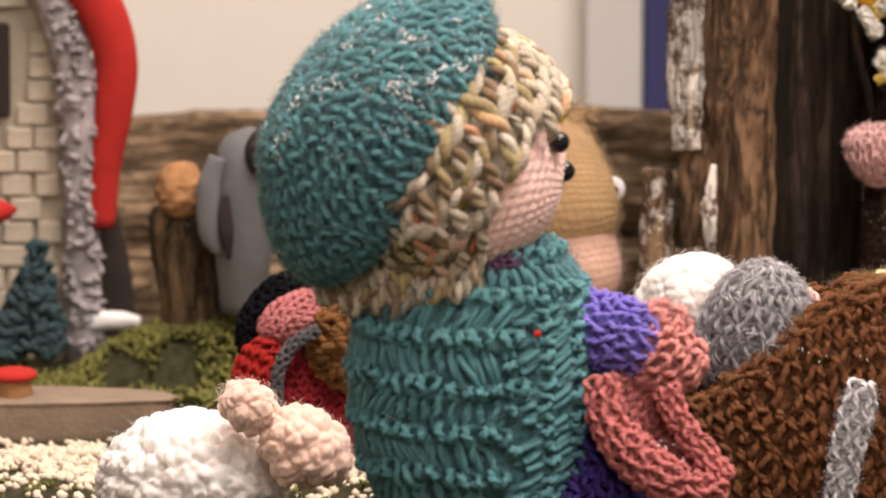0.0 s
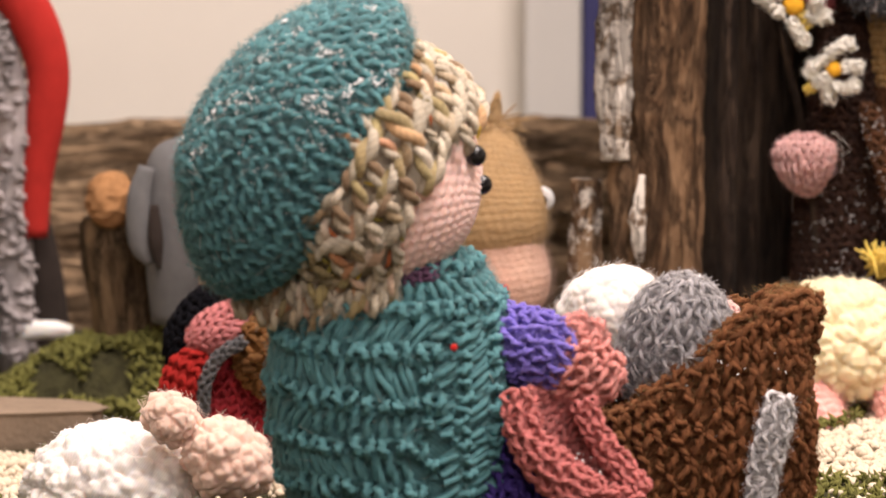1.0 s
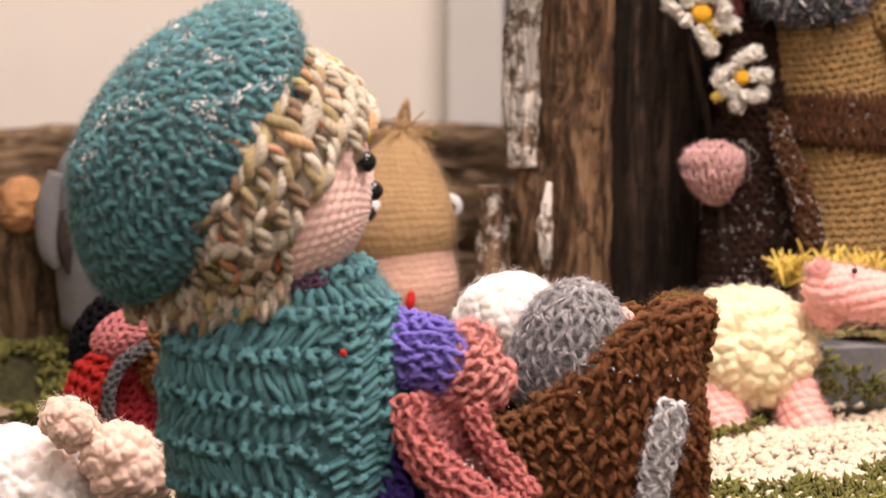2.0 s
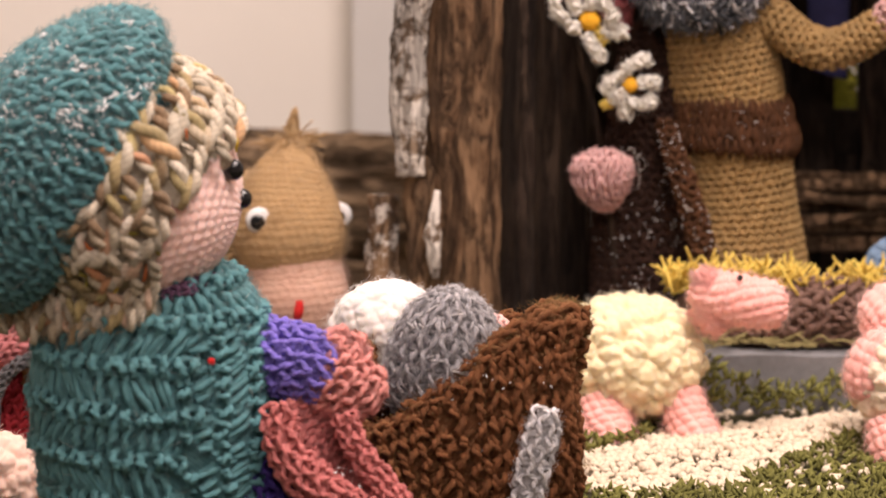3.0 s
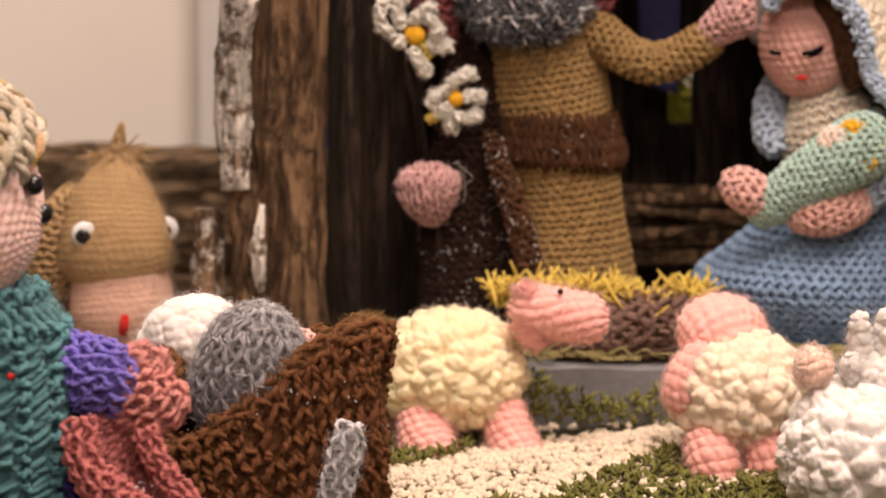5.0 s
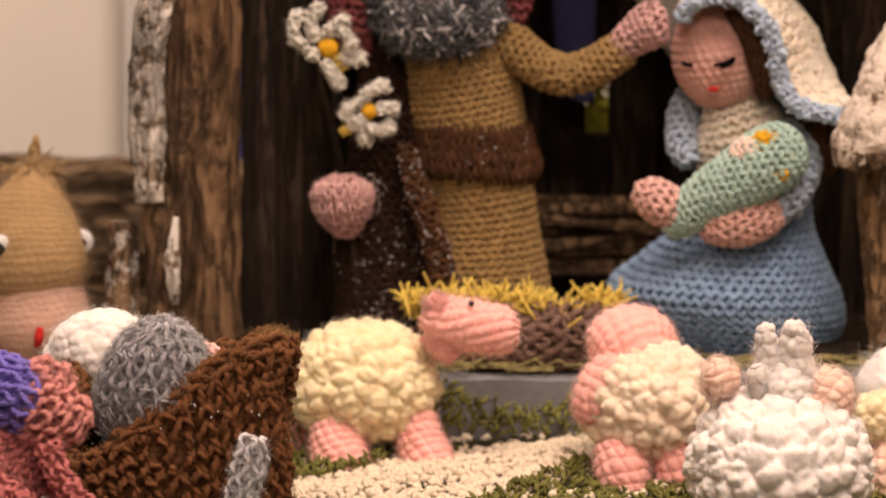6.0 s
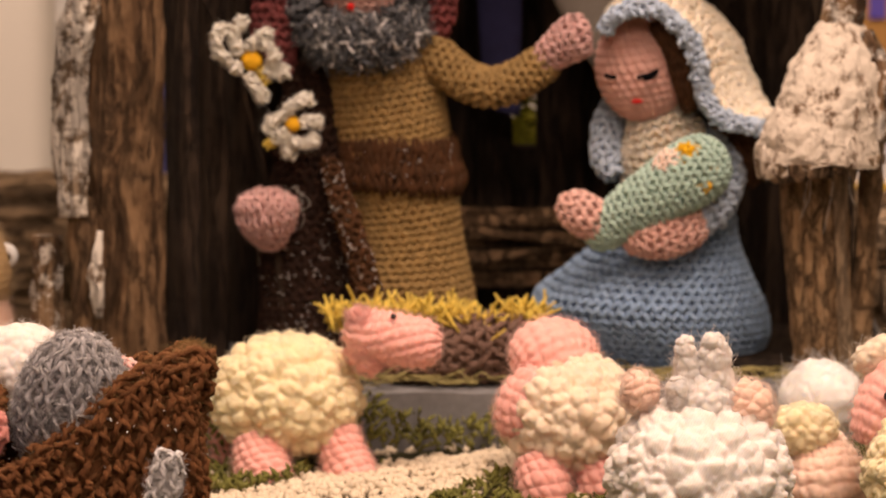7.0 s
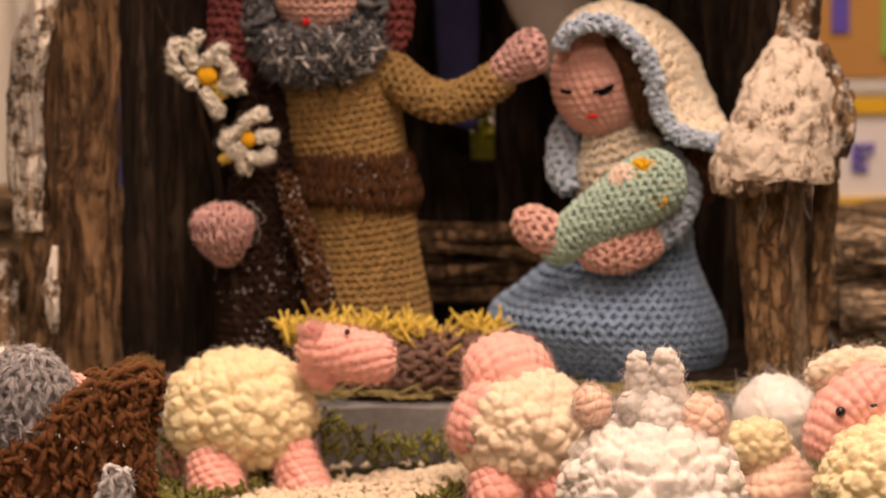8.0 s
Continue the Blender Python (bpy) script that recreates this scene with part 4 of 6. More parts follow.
S = patch([(0.296, 2.40, 0.24), (0.298, 2.398, 0.19), (0.301, 2.397, 0.135)], [(0.318, 2.40, 0.24), (0.320, 2.398, 0.19), (0.319, 2.397, 0.130)], (0, -1, 0), 0.004)
kn = Knit()
kn.skin(S, plain("night_blue_cloth", (0.035, 0.035, 0.10), 0.95, 60.0, 0.3), 24, 14, False)
rag = kn.thing("blue_rag", "dark blue cloth hung against the stable wall", "cloth")
sol = rag.modifiers.new("thickness", "SOLIDIFY")
sol.thickness = 0.001

# bark birdhouse-like post at the stable's right corner
nest = empty("bark_birdhouse", (0.455, 2.25, 0.03), "driftwood birdhouse post with a snow-covered bark roof", "birdhouse")
part("log", log_knit([(0.4560, 2.262, 0.0), (0.4530, 2.262, 0.03), (0.4500, 2.262, 0.08), (0.4470, 2.262, 0.14)], [0.0128, 0.0130, 0.0142, 0.0160], PLATEBARK, 51.0, 0.9, 0.14, 110, 140), nest, "tapering brown log with plated cracks")
part("log", log_knit([(0.4695, 2.272, 0.0), (0.4705, 2.272, 0.04), (0.4735, 2.273, 0.10), (0.4765, 2.274, 0.165)], [0.0060, 0.0056, 0.0050, 0.0056], PLATEBARK, 55.0, 0.9, 0.22, 44, 90), nest, "thin cracked log")
part("log", log_knit([(0.458, 2.262, 0.185), (0.462, 2.264, 0.21), (0.461, 2.266, 0.27)], [0.0095, 0.0095, 0.009], WOOD_SNOW, 58.0, 0.9, 0.2, 36, 40), nest, "upper snowy log")
kn = Knit()
log_knit([(0.4470, 2.246, 0.1310), (0.4470, 2.246, 0.1325), (0.4485, 2.246, 0.1390), (0.4518, 2.248, 0.1490), (0.4545, 2.251, 0.1600), (0.4568, 2.255, 0.1705), (0.4585, 2.260, 0.1805), (0.4600, 2.263, 0.1898), (0.4605, 2.264, 0.1945)],
         [0.0262, 0.0268, 0.0260, 0.0243, 0.0220, 0.0193, 0.0160, 0.0112, 0.004], ROOFSNOW, 67.0, 0.8, 0.10, 150, 130, kn=kn, lumpy=True)
part("roof", kn, nest, "snow-sprayed bark roof")
apex = np.array((0.4615, 2.257, 0.189))
for i, (deg, r, drop) in enumerate(((-168, 0.0075, 0.001), (-138, 0.0088, -0.001), (-108, 0.0095, 0.0015), (-78, 0.0090, 0.0), (-48, 0.0085, -0.001), (-16, 0.0078, 0.0005))):
    a = radians(deg)
    tip = np.array((0.4475 + 0.0245 * math.cos(a), 2.2465 + 0.0205 * math.sin(a), 0.1315 + drop))
    mid = tip * 0.5 + apex * 0.5 + np.array((0.0035 * math.cos(a), 0.0035 * math.sin(a), -0.0005))
    part("bark_plate", log_knit([tip, tip * 0.78 + mid * 0.22 + np.array((0, 0, 0.0012)), mid, apex * 0.8 + mid * 0.2], [r * 0.85, r, r * 0.9, r * 0.5], ROOFSNOW, 120 + i * 7.3, 0.32, 0.22, 40, 60, side=(math.cos(a), math.sin(a), 0.5)), nest)
part("bark_strip", log_knit([(0.4620, 2.2520, 0.0), (0.4612, 2.2505, 0.045), (0.4590, 2.2490, 0.09), (0.4582, 2.2480, 0.131)], [0.0036, 0.0034, 0.0026, 0.0030], RIDGEBARK, 150.0, 0.8, 0.25, 30, 90), nest, "pale split ridge")
part("bark_strip", log_knit([(0.4460, 2.2530, 0.0), (0.4435, 2.2520, 0.045), (0.4385, 2.2510, 0.10), (0.4350, 2.2505, 0.131)], [0.0034, 0.0032, 0.0030, 0.0030], PLATEBARK, 157.0, 0.8, 0.25, 30, 90), nest)
part("eave", log_knit([(0.4485, 2.247, 0.1255), (0.4482, 2.247, 0.1275), (0.4480, 2.247, 0.1325)], [0.0235, 0.0268, 0.0274], LOGWOOD, 71.0, 0.8, 0.16, 90, 14), nest, "torn brown bark eave")
kn = Knit()
k = 150
a = RNG.uniform(-2.9, 0.25, k)
c = np.c_[0.4475 + 0.0235 * np.cos(a), 2.247 + 0.0195 * np.sin(a), 0.1295 + RNG.normal(0, 0.001, k)]
d = unit(np.c_[0.35 * np.cos(a) + RNG.normal(0, 0.3, k), 0.35 * np.sin(a) + RNG.normal(0, 0.3, k), -np.ones(k) + RNG.normal(0, 0.3, k)])
x = unit(np.cross(d, np.c_[np.cos(a), np.sin(a), 0 * a]))
g = RNG.uniform(0.0015, 0.0045, (k, 1))
kn.many(LOBE, c, x * 0.0011, d * g * 0.8, np.cross(x, d) * 0.0007, LOGWOOD)
part("fringe", kn, nest, "torn brown bark fringe")
part("flake", log_knit([(0.4765, 2.246, 0.139), (0.4790, 2.247, 0.152), (0.4775, 2.250, 0.168), (0.4690, 2.255, 0.188)], [0.004, 0.0066, 0.0060, 0.003], WOOD_SNOW, 66.0, 0.6, 0.35, 36, 40), nest, "curled snowy bark flake")
kn = Knit()
for i in range(4):
    a = (0.4415, 0.446, 0.4525, 0.461)[i]
    S2 = [(a, 2.236 + RNG.normal(0, 0.002), 0.132), (a + RNG.normal(0, 0.003), 2.238, 0.118), (a + RNG.normal(0, 0.004), 2.241, 0.100 + RNG.normal(0, 0.008))]
    kn.cord(S2, 0.00014, FIBRE, stitched=False)
part("cobweb", kn, nest, "loose white threads")

# hay along the platform's front edge
kn = Knit()
for i in range(320):
    x = RNG.uniform(0.17, 0.47)
    y = 2.243 + abs(RNG.normal(0, 0.012))
    a = RNG.normal(0, 0.5)
    l = RNG.uniform(0.006, 0.022)
    z = 0.0295 + RNG.uniform(0, 0.0035)
    m = (x + l * math.cos(a) * 0.5, y + l * math.sin(a) * 0.4 + RNG.normal(0, 0.001), z + RNG.normal(0, 0.0012) + 0.0008)
    kn.cord([(x, y, z), m, (x + l * math.cos(a), y + l * math.sin(a), z + RNG.normal(0, 0.001))], 0.00035, HAY, stitched=False)
tagged(new("hay", kn.mesh("hay")), "loose dry hay strewn along the platform edge", "hay", kind="stuff")

# ---- stone cottage ----
house = empty("cottage", (-0.2375, 2.42, -0.02), "miniature cream stone cottage with a red felt roof", "cottage")
under(new("wall", box_mesh("wall", (-0.3675, 2.412, -0.025), (-0.1795, 2.55, 0.21), plain("cottage_mortar", (0.44, 0.385, 0.295), 0.95, 50.0, 0.2))), house)
kn = Knit()
S = tube([(-0.1735, 2.402, -0.022), (-0.1735, 2.402, 0.05), (-0.1740, 2.402, 0.10), (-0.1805, 2.402, 0.14), (-0.1945, 2.402, 0.172), (-0.2175, 2.402, 0.20)], [0.0085, 0.0085, 0.009, 0.009, 0.009, 0.009], 0.7)
kn.curls(S, plain("grey_white_trim", (0.34, 0.31, 0.31), 0.95, 70.0, 0.6), 420, 0.003, inset=0.0)
part("corner_trim", kn, house, "grey and white fleecy trim")
kn = Knit()
S = tube([(-0.1640, 2.40, 0.046), (-0.1620, 2.40, 0.075), (-0.1575, 2.40, 0.105), (-0.1565, 2.40, 0.128), (-0.1630, 2.40, 0.150), (-0.1765, 2.40, 0.172), (-0.1975, 2.40, 0.20)], [0.0065, 0.0075, 0.0095, 0.0105, 0.0115, 0.0115, 0.012], 0.8)
kn.skin(S, FELT_RED, 24, 40)
part("roof", kn, house, "red felt roof edge")
kn = Knit()
kn.skin(tube([(-0.1595, 2.425, -0.018), (-0.1615, 2.425, 0.02), (-0.1635, 2.425, 0.052)], [0.0115, 0.0095, 0.005], 0.6), FELT_DARK, 20, 12)
part("buttress", kn, house, "dark felt corner support")
under(new("window", box_mesh("window", (-0.2675, 2.404, 0.098), (-0.2075, 2.4065, 0.144), FELT_DARK, 0.002)), house)
kn = Knit()
kn.skin(tube([(-0.2675, 2.385, 0.052), (-0.2325, 2.383, 0.055), (-0.2135, 2.385, 0.056), (-0.2040, 2.388, 0.0565)], [0.009, 0.0088, 0.0065, 0.001], 1.6), FELT_RED, 20, 24)
part("awning", kn, house, "red felt awning")
kn = Knit()
log_knit([(-0.1755, 2.40, -0.002), (-0.1595, 2.398, 0.0005), (-0.1465, 2.40, -0.001)], [0.004, 0.0045, 0.003], COTTON, 70.0, 0.9, 0.15, 20, 24, kn=kn)
part("snow_ledge", kn, house, "white snowy ledge")
STONE_MESHES = [box_mesh("stone", (-w / 2, 0.0, -0.0052), (w / 2, 0.010, 0.0052), STONE, 0.0012) for w in (0.012, 0.0145, 0.017)]
r = random.Random(5)
for row in range(20):
    x = -0.2410 + r.uniform(0, 0.01)
    z = -0.016 + row * 0.0115
    while x < -0.1895:
        i = r.randrange(3)
        w = (0.012, 0.0145, 0.017)[i]
        if not (x - w / 2 < -0.2070 and 0.093 < z < 0.149) and x + w / 2 < -0.1820:
            b = new("stone", STONE_MESHES[i])
            b.matrix_world = pose(x, 2.4075 + r.uniform(0, 0.0015), z)
            b.parent = house
            b.matrix_parent_inverse = parent_matrix(house).inverted()
        x += w + 0.0012
kn = Knit()
for a, b2, m2 in (((-0.1980, 2.385, -0.012), (-0.1935, 2.387, 0.042), 0.008), ((-0.2100, 2.383, -0.015), (-0.1995, 2.387, 0.025), 0.006), ((-0.1885, 2.385, -0.013), (-0.1905, 2.387, 0.022), 0.005)):
    kn.curls(tube([a, tuple((np.array(a) + b2) / 2), b2], [m2, m2 * 0.8, 0.001]), FELT_TEAL, 160, 0.004)
kn.thing("felt_shrub", "dark teal felt shrub beside the cottage wall", "shrub")

# flat stone with a toadstool
kn = Knit()
log_knit([(-0.223, 2.247, -0.026), (-0.223, 2.247, -0.020), (-0.223, 2.247, -0.008), (-0.223, 2.247, -0.0045), (-0.223, 2.247, -0.004)], [0.095, 0.101, 0.103, 0.098, 0.001], CARDBOARD, 81.0, 0.19, 0.07, 120, 40, kn=kn)
kn.thing("flat_stone", "flat rough beige stone slab on the moss", "stone")
kn = Knit()
kn.skin(tube([(-0.194, 2.243, -0.006), (-0.194, 2.243, 0.000), (-0.194, 2.243, 0.0035)], [0.0085, 0.008, 0.0075]), ORANGE, 20, 8)
kn.skin(tube([(-0.194, 2.243, 0.0030), (-0.194, 2.243, 0.0040), (-0.194, 2.243, 0.0070), (-0.194, 2.243, 0.0088)], [0.006, 0.0105, 0.0095, 0.001]), FELT_RED, 24, 14)
kn.thing("toadstool", "tiny red-capped toadstool on the flat stone", "toadstool")

# ---- the shepherd ----


def shepherd():
    kn = Knit()
    head = np.array([0.0035, 1.916, 0.1533])
    face = unit(np.array([0.90, 0.22, -0.30]))
    hatax = unit(np.array([-0.77, -0.33, 0.54]))
    # face: rows of small stitches round the line of sight of the eyes
    S = ball(head, -face, 0.0425, 0.0425, 0.040)
    kn.nubs(ball(head, -face, 0.0430, 0.0430, 0.0405), SKIN, 0.0050, 0.0044, 0.0017, 260, 150, 0.15, 0.28, 0.62)

    # hair: chunky chains round the head, from the cap's rim to the face
    def hairy(c, cover=0.020):
        d = c - head
        up = d[:, 2]
        edge = 0.0215 + np.where(up > 0, 0.95 * up, 0.27 * up)
        return (d[:, 0] < edge) & (d @ hatax < cover)
    S = ball(head - face * 0.001 + np.array((0.0014, 0, 0.0038)), hatax, 0.0458, 0.0468, 0.0435)
    kn.skin(ball(head - face * 0.002, hatax, 0.0440, 0.0445, 0.042), HAIR, 64, 48, keep=lambda c: hairy(c + np.array((0.0045, 0, 0))))
    kn.crochet(S, HAIR, 0.0098, 0.0128, base=False, keep=lambda c: hairy(c + np.array((0.0028, 0, 0)), 0.028), tilt=27, fat=0.275, length=1.75, tpl=PLUMP, loose=0.17, lift=0.4, chain=0.25, sway=22, lean=34)
    kn.fuzz(S, HAIR, 2600, 0.0036, 0.00008, keep=lambda P, N: hairy(P + np.array((0.003, 0, 0)), 0.026))
    # nape: loose hanging hair
    S = tube([(-0.048, 1.925, 0.112), (-0.030, 1.912, 0.109), (-0.008, 1.902, 0.109), (0.014, 1.893, 0.117)], [0.008, 0.0105, 0.0105, 0.008], 0.8)
    kn.skin(S, HAIR, 16, 24)
    k = 34
    t = (np.arange(k) + 0.5) / k
    c = S(np.zeros(k), t) * 0.5 + S(np.full(k, 0.5), t) * 0.5
    c = c + np.c_[np.zeros(k), RNG.normal(-0.0085, 0.001, k), np.where(np.arange(k) % 2, 0.0035, -0.0045) + RNG.normal(0, 0.0015, k)]
    d = unit(np.c_[RNG.normal(-0.35, 0.25, k), RNG.normal(0, 0.15, k), -np.ones(k)])
    x = unit(np.cross(d, np.tile((0, -1.0, 0.1), (k, 1))))
    g = RNG.uniform(0.0058, 0.0080, (k, 1))
    kn.many(PLUMP, c, x * 0.0026, d * g, np.cross(x, d) * 0.0026, HAIR)
    kn.fuzz(S, HAIR, 1500, 0.0042, 0.00009)
    # bright threads spun into the hair
    S = ball(head - face * 0.001 + np.array((0.0014, 0, 0.0038)), hatax, 0.0478, 0.0488, 0.0455)
    Q, _, M = kn.scatter(S, 260, lambda P, N: hairy(P + np.array((0.003, 0, 0)), 0.016) & (N[:, 1] < -0.25))
    for i, (q, n) in enumerate(zip(Q[:20], M[:20])):
        d = unit(np.cross(n, (RNG.normal(0.6, 0.4), 0, RNG.normal(0.5, 0.4)))) * RNG.uniform(0.003, 0.0055)
        kn.cord([q - d - n * 0.001, q + n * 0.0012, q + d - n * 0.001], [0.0003, 0.0008, 0.0003], (YOLK_THREAD, RUST_THREAD, OLIVE_THREAD, RUST_THREAD, OLIVE_THREAD)[i % 5], stitched=False)
    # cap: a flattened dome, fuller towards its upper side
    rim = np.array([-0.0182, 1.918, 0.1546])
    upside = unit(np.array([0.57, 0.0, 0.82]))
    ring = ((-0.001, 0.0035, 0.0540), (0.004, 0.0045, 0.0576), (0.0125, 0.0085, 0.0610), (0.0265, 0.0095, 0.0525), (0.0365, 0.0085, 0.0395), (0.0440, 0.0050, 0.0260), (0.0482, 0.002, 0.001))
    S = tube([rim + hatax * a + upside * b for a, b, c in ring], [c for a, b, c in ring], 0.70, level=hatax)
    kn.rows(S, TEAL, 0.0090, 0.0063, 0.00182, amp=0.68, curl=0.22, loose=0.22, sway=40, lift=0.7, deep=1.1, base=0.0020)
    kn.fuzz(S, TEAL, 18000, 0.0034, 0.00007, rise=0.0031)
    snowy = lambda P, N: (N[:, 2] > 0.10) & (np.array([noise.noise(Vector(q) * 60) + 0.6 * noise.noise(Vector(q) * 170) for q in P]) > -0.05)
    kn.flakes(S, FLAKE, 3800, 0.0006, snowy, 0.0036)
    crust = lambda P, N: (N[:, 2] > 0.25) & (np.array([noise.noise(Vector(q) * 110) for q in P]) > 0.32)
    kn.flakes(S, FLAKE, 9000, 0.0010, crust, 0.0039)
    kn.fuzz(S, FIBRE, 700, 0.0055, 0.00005, curly=True)
    S = tube([rim + hatax * a + upside * 0.0036 for a in (-0.003, -0.001, 0.002)], [0.0520, 0.0550, 0.0555], 0.70, level=hatax)
    kn.rows(S, TEAL, 0.0078, 0.0030, 0.0016, amp=0.8, curl=0.1, loose=0.2)
    # body: a wide chunky poncho of tall stitches between chained rows
    S = tube([(0.018, 1.925, 0.004), (0.016, 1.925, 0.016), (0.013, 1.925, 0.038), (0.0115, 1.925, 0.064), (0.0120, 1.925, 0.088), (0.0140, 1.924, 0.104), (0.0180, 1.922, 0.115), (0.0215, 1.92, 0.121), (0.0230, 1.92, 0.124)],
             [0.027, 0.0345, 0.0415, 0.0435, 0.0425, 0.0375, 0.0285, 0.018, 0.006], 0.92, level=(0.04, 0, 1))
    kn.skin(S, TEAL, inset=0.0014)
    east = lambda c: (c[:, 0] > 0.027 + 0.10 * (c[:, 2] - 0.06) + 0.006 * np.sin(c[:, 2] * 370)) & (c[:, 2] < 0.106)
    west = lambda c: ~east(c)
    kn.rows(S, TEAL, 0.0094, 0.0172, 0.0021, amp=0.56, curl=0.14, lean=-20, zig=True, sway=40, loose=0.20, keep=west, base=None, deep=0.9, pitch=0.0055)
    kn.rows(S, TEAL, 0.0100, 0.0172, 0.0021, amp=0.20, curl=0.20, sway=30, loose=0.24, keep=west, base=None, phase=0.02, lift=1.4, deep=1.1, pitch=0.0055)
    kn.rows(S, TEAL, 0.0096, 0.0155, 0.0021, amp=0.58, curl=0.14, lean=26, loose=0.22, keep=east, base=None, upright=True, deep=0.9, pitch=0.0055)
    kn.rows(S, TEAL, 0.0100, 0.0155, 0.0021, amp=0.20, curl=0.20, loose=0.24, keep=east, base=None, phase=0.02, upright=True, lift=1.3, deep=1.1, pitch=0.0055)
    kn.fuzz(S, TEAL, 16000, 0.0036, 0.00007, rise=0.0032)
    kn.fuzz(S, FIBRE, 500, 0.0050, 0.00005, curly=True)
    kn.bead((0.0358, 1.8800, 0.0945), 0.0014, REDTHREAD, 0.5, (1, 0, 0.3))
    # neck scarf, sleeves, mittens and skirt
    kn.cord([(0.016, 1.895, 0.117), (0.026, 1.897, 0.1195), (0.034, 1.912, 0.1215)], [0.0022, 0.0026, 0.0022], yarn("plum_wool", (0.12, 0.06, 0.11)))
    S = tube([(0.046, 1.932, 0.089), (0.057, 1.922, 0.0885), (0.070, 1.914, 0.0865), (0.0775, 1.911, 0.0835), (0.0815, 1.911, 0.0810)], [0.0120, 0.0125, 0.0125, 0.0105, 0.004], 0.9)
    kn.rows(S, VIOLET, 0.0074, 0.0052, 0.0015, amp=0.66, curl=0.23, deep=1.2, loose=0.22, base=0.001)
    kn.fuzz(S, VIOLET, 1600, 0.0022, 0.0001)
    S = tube([(0.070, 1.915, 0.0785), (0.080, 1.914, 0.079), (0.090, 1.914, 0.083), (0.096, 1.914, 0.0875)], [0.007, 0.0130, 0.0140, 0.004], 0.8)
    kn.rows(S, CORAL_PALE, 0.0066, 0.0048, 0.0015, amp=0.66, curl=0.23, deep=1.2, loose=0.22, base=0.001)
    kn.fuzz(S, CORAL_PALE, 2600, 0.0024, 0.00006)
    S = tube([(0.083, 1.914, 0.088), (0.0865, 1.914, 0.094), (0.0885, 1.914, 0.0985)], [0.0085, 0.0075, 0.002], 0.8)
    kn.rows(S, CORAL_PALE, 0.0066, 0.0048, 0.0015, amp=0.66, curl=0.23, deep=1.2, loose=0.22, base=0.001)
    kn.fuzz(S, CORAL_PALE, 2600, 0.0024, 0.00006)
    S = tube([(0.050, 1.935, -0.018), (0.052, 1.935, 0.010), (0.055, 1.93, 0.030), (0.045, 1.928, 0.052), (0.035, 1.928, 0.075)], [0.060, 0.055, 0.042, 0.025, 0.012], 0.8)
    kn.rows(S, yarn("deep_violet_wool", (0.055, 0.033, 0.20), 0.12), 0.0080, 0.0058, 0.0014, amp=0.68, curl=0.22, deep=1.1, loose=0.18)
    # eyes: two shiny beads
    kn.bead((0.0440, 1.8985, 0.1650), 0.0042, BLACK, 0.8, (0.1, 0, 1))
    kn.bead((0.0466, 1.9130, 0.1515), 0.0040, BLACK, 0.8, (0.1, 0, 1))
    kn.thing("shepherd_doll", "crocheted shepherd doll in teal cap and poncho pushing a barrow", "doll")


shepherd()

# folded coral cloth that hangs from the barrow's handle
kn = Knit()
a = (0.0605, 1.896, 0.0745)
kn.cord([a, (0.0635, 1.892, 0.060), (0.074, 1.889, 0.044), (0.092, 1.888, 0.034), (0.107, 1.892, 0.0335)], [0.0045, 0.006, 0.0066, 0.006, 0.0045], CORAL, 0.0060, 0.0056)
kn.cord([(0.107, 1.892, 0.0345), (0.099, 1.895, 0.046), (0.090, 1.898, 0.058), (0.0855, 1.900, 0.070)], [0.0045, 0.0038, 0.0035, 0.0035], CORAL, 0.0045, 0.0042)
S = patch([a, (0.066, 1.897, 0.056), (0.080, 1.897, 0.043), (0.104, 1.898, 0.036)], [(0.080, 1.905, 0.074), (0.085, 1.905, 0.066), (0.091, 1.905, 0.054), (0.104, 1.900, 0.037)], (0, 1, 0), 0.006)
kn.fuzz(S, CORAL, 1800, 0.0026, 0.00006, out=(0, -1, 0.2), rise=0.0022)
kn.rows(S, CORAL, 0.0068, 0.0050, 0.0015, closed=False, out=(0, -1, 0.2), amp=0.68, curl=0.22, loose=0.25)
kn.flakes(tube([(0.075, 1.896, 0.045), (0.09, 1.896, 0.042), (0.102, 1.896, 0.038)], [0.004, 0.006, 0.003]), FLAKE, 60, 0.0008, None, 0.001)
kn.thing("coral_cloth", "folded coral crocheted cloth hanging from the barrow", "cloth")

# ---- barrow with two stuffed sheep in it ----
cart = empty("barrow", (0.14, 1.97, 0.0), "brown crocheted barrow carrying two woolly bundles", "barrow")
kn = Knit()


def panel(foot, top, bulge, out, faces=(1,), ends=(), w=0.0096, h=0.0070):
    """A stitched panel between two edges, with a rolled top."""
    out = np.asarray(out, float)
    for sgn in (1, -1):
        S = patch([np.array(q) + out * 0.002 * sgn for q in foot], [np.array(q) + out * 0.002 * sgn for q in top], out, bulge)
        kn.skin(S, BROWN, 24, 14, False)
        if sgn in faces:
            kn.rows(S, BROWN, w, h, 0.0019, closed=False, out=out * sgn, amp=0.68, curl=0.23, loose=0.28, lift=0.8, deep=1.2, base=None)
            kn.fuzz(S, BROWN, 5000, 0.0026, 0.00008, out=out * sgn, rise=0.0026)
    for line in (top, *ends):
        S = tube(line, [0.0038 if line is top else 0.0052] * len(line))
        kn.rows(S, BROWN, 0.0080, 0.0052, 0.0018, amp=0.8, loose=0.3, base=0.001)
        kn.fuzz(S, BROWN, 1500, 0.003, 0.00008, rise=0.002)


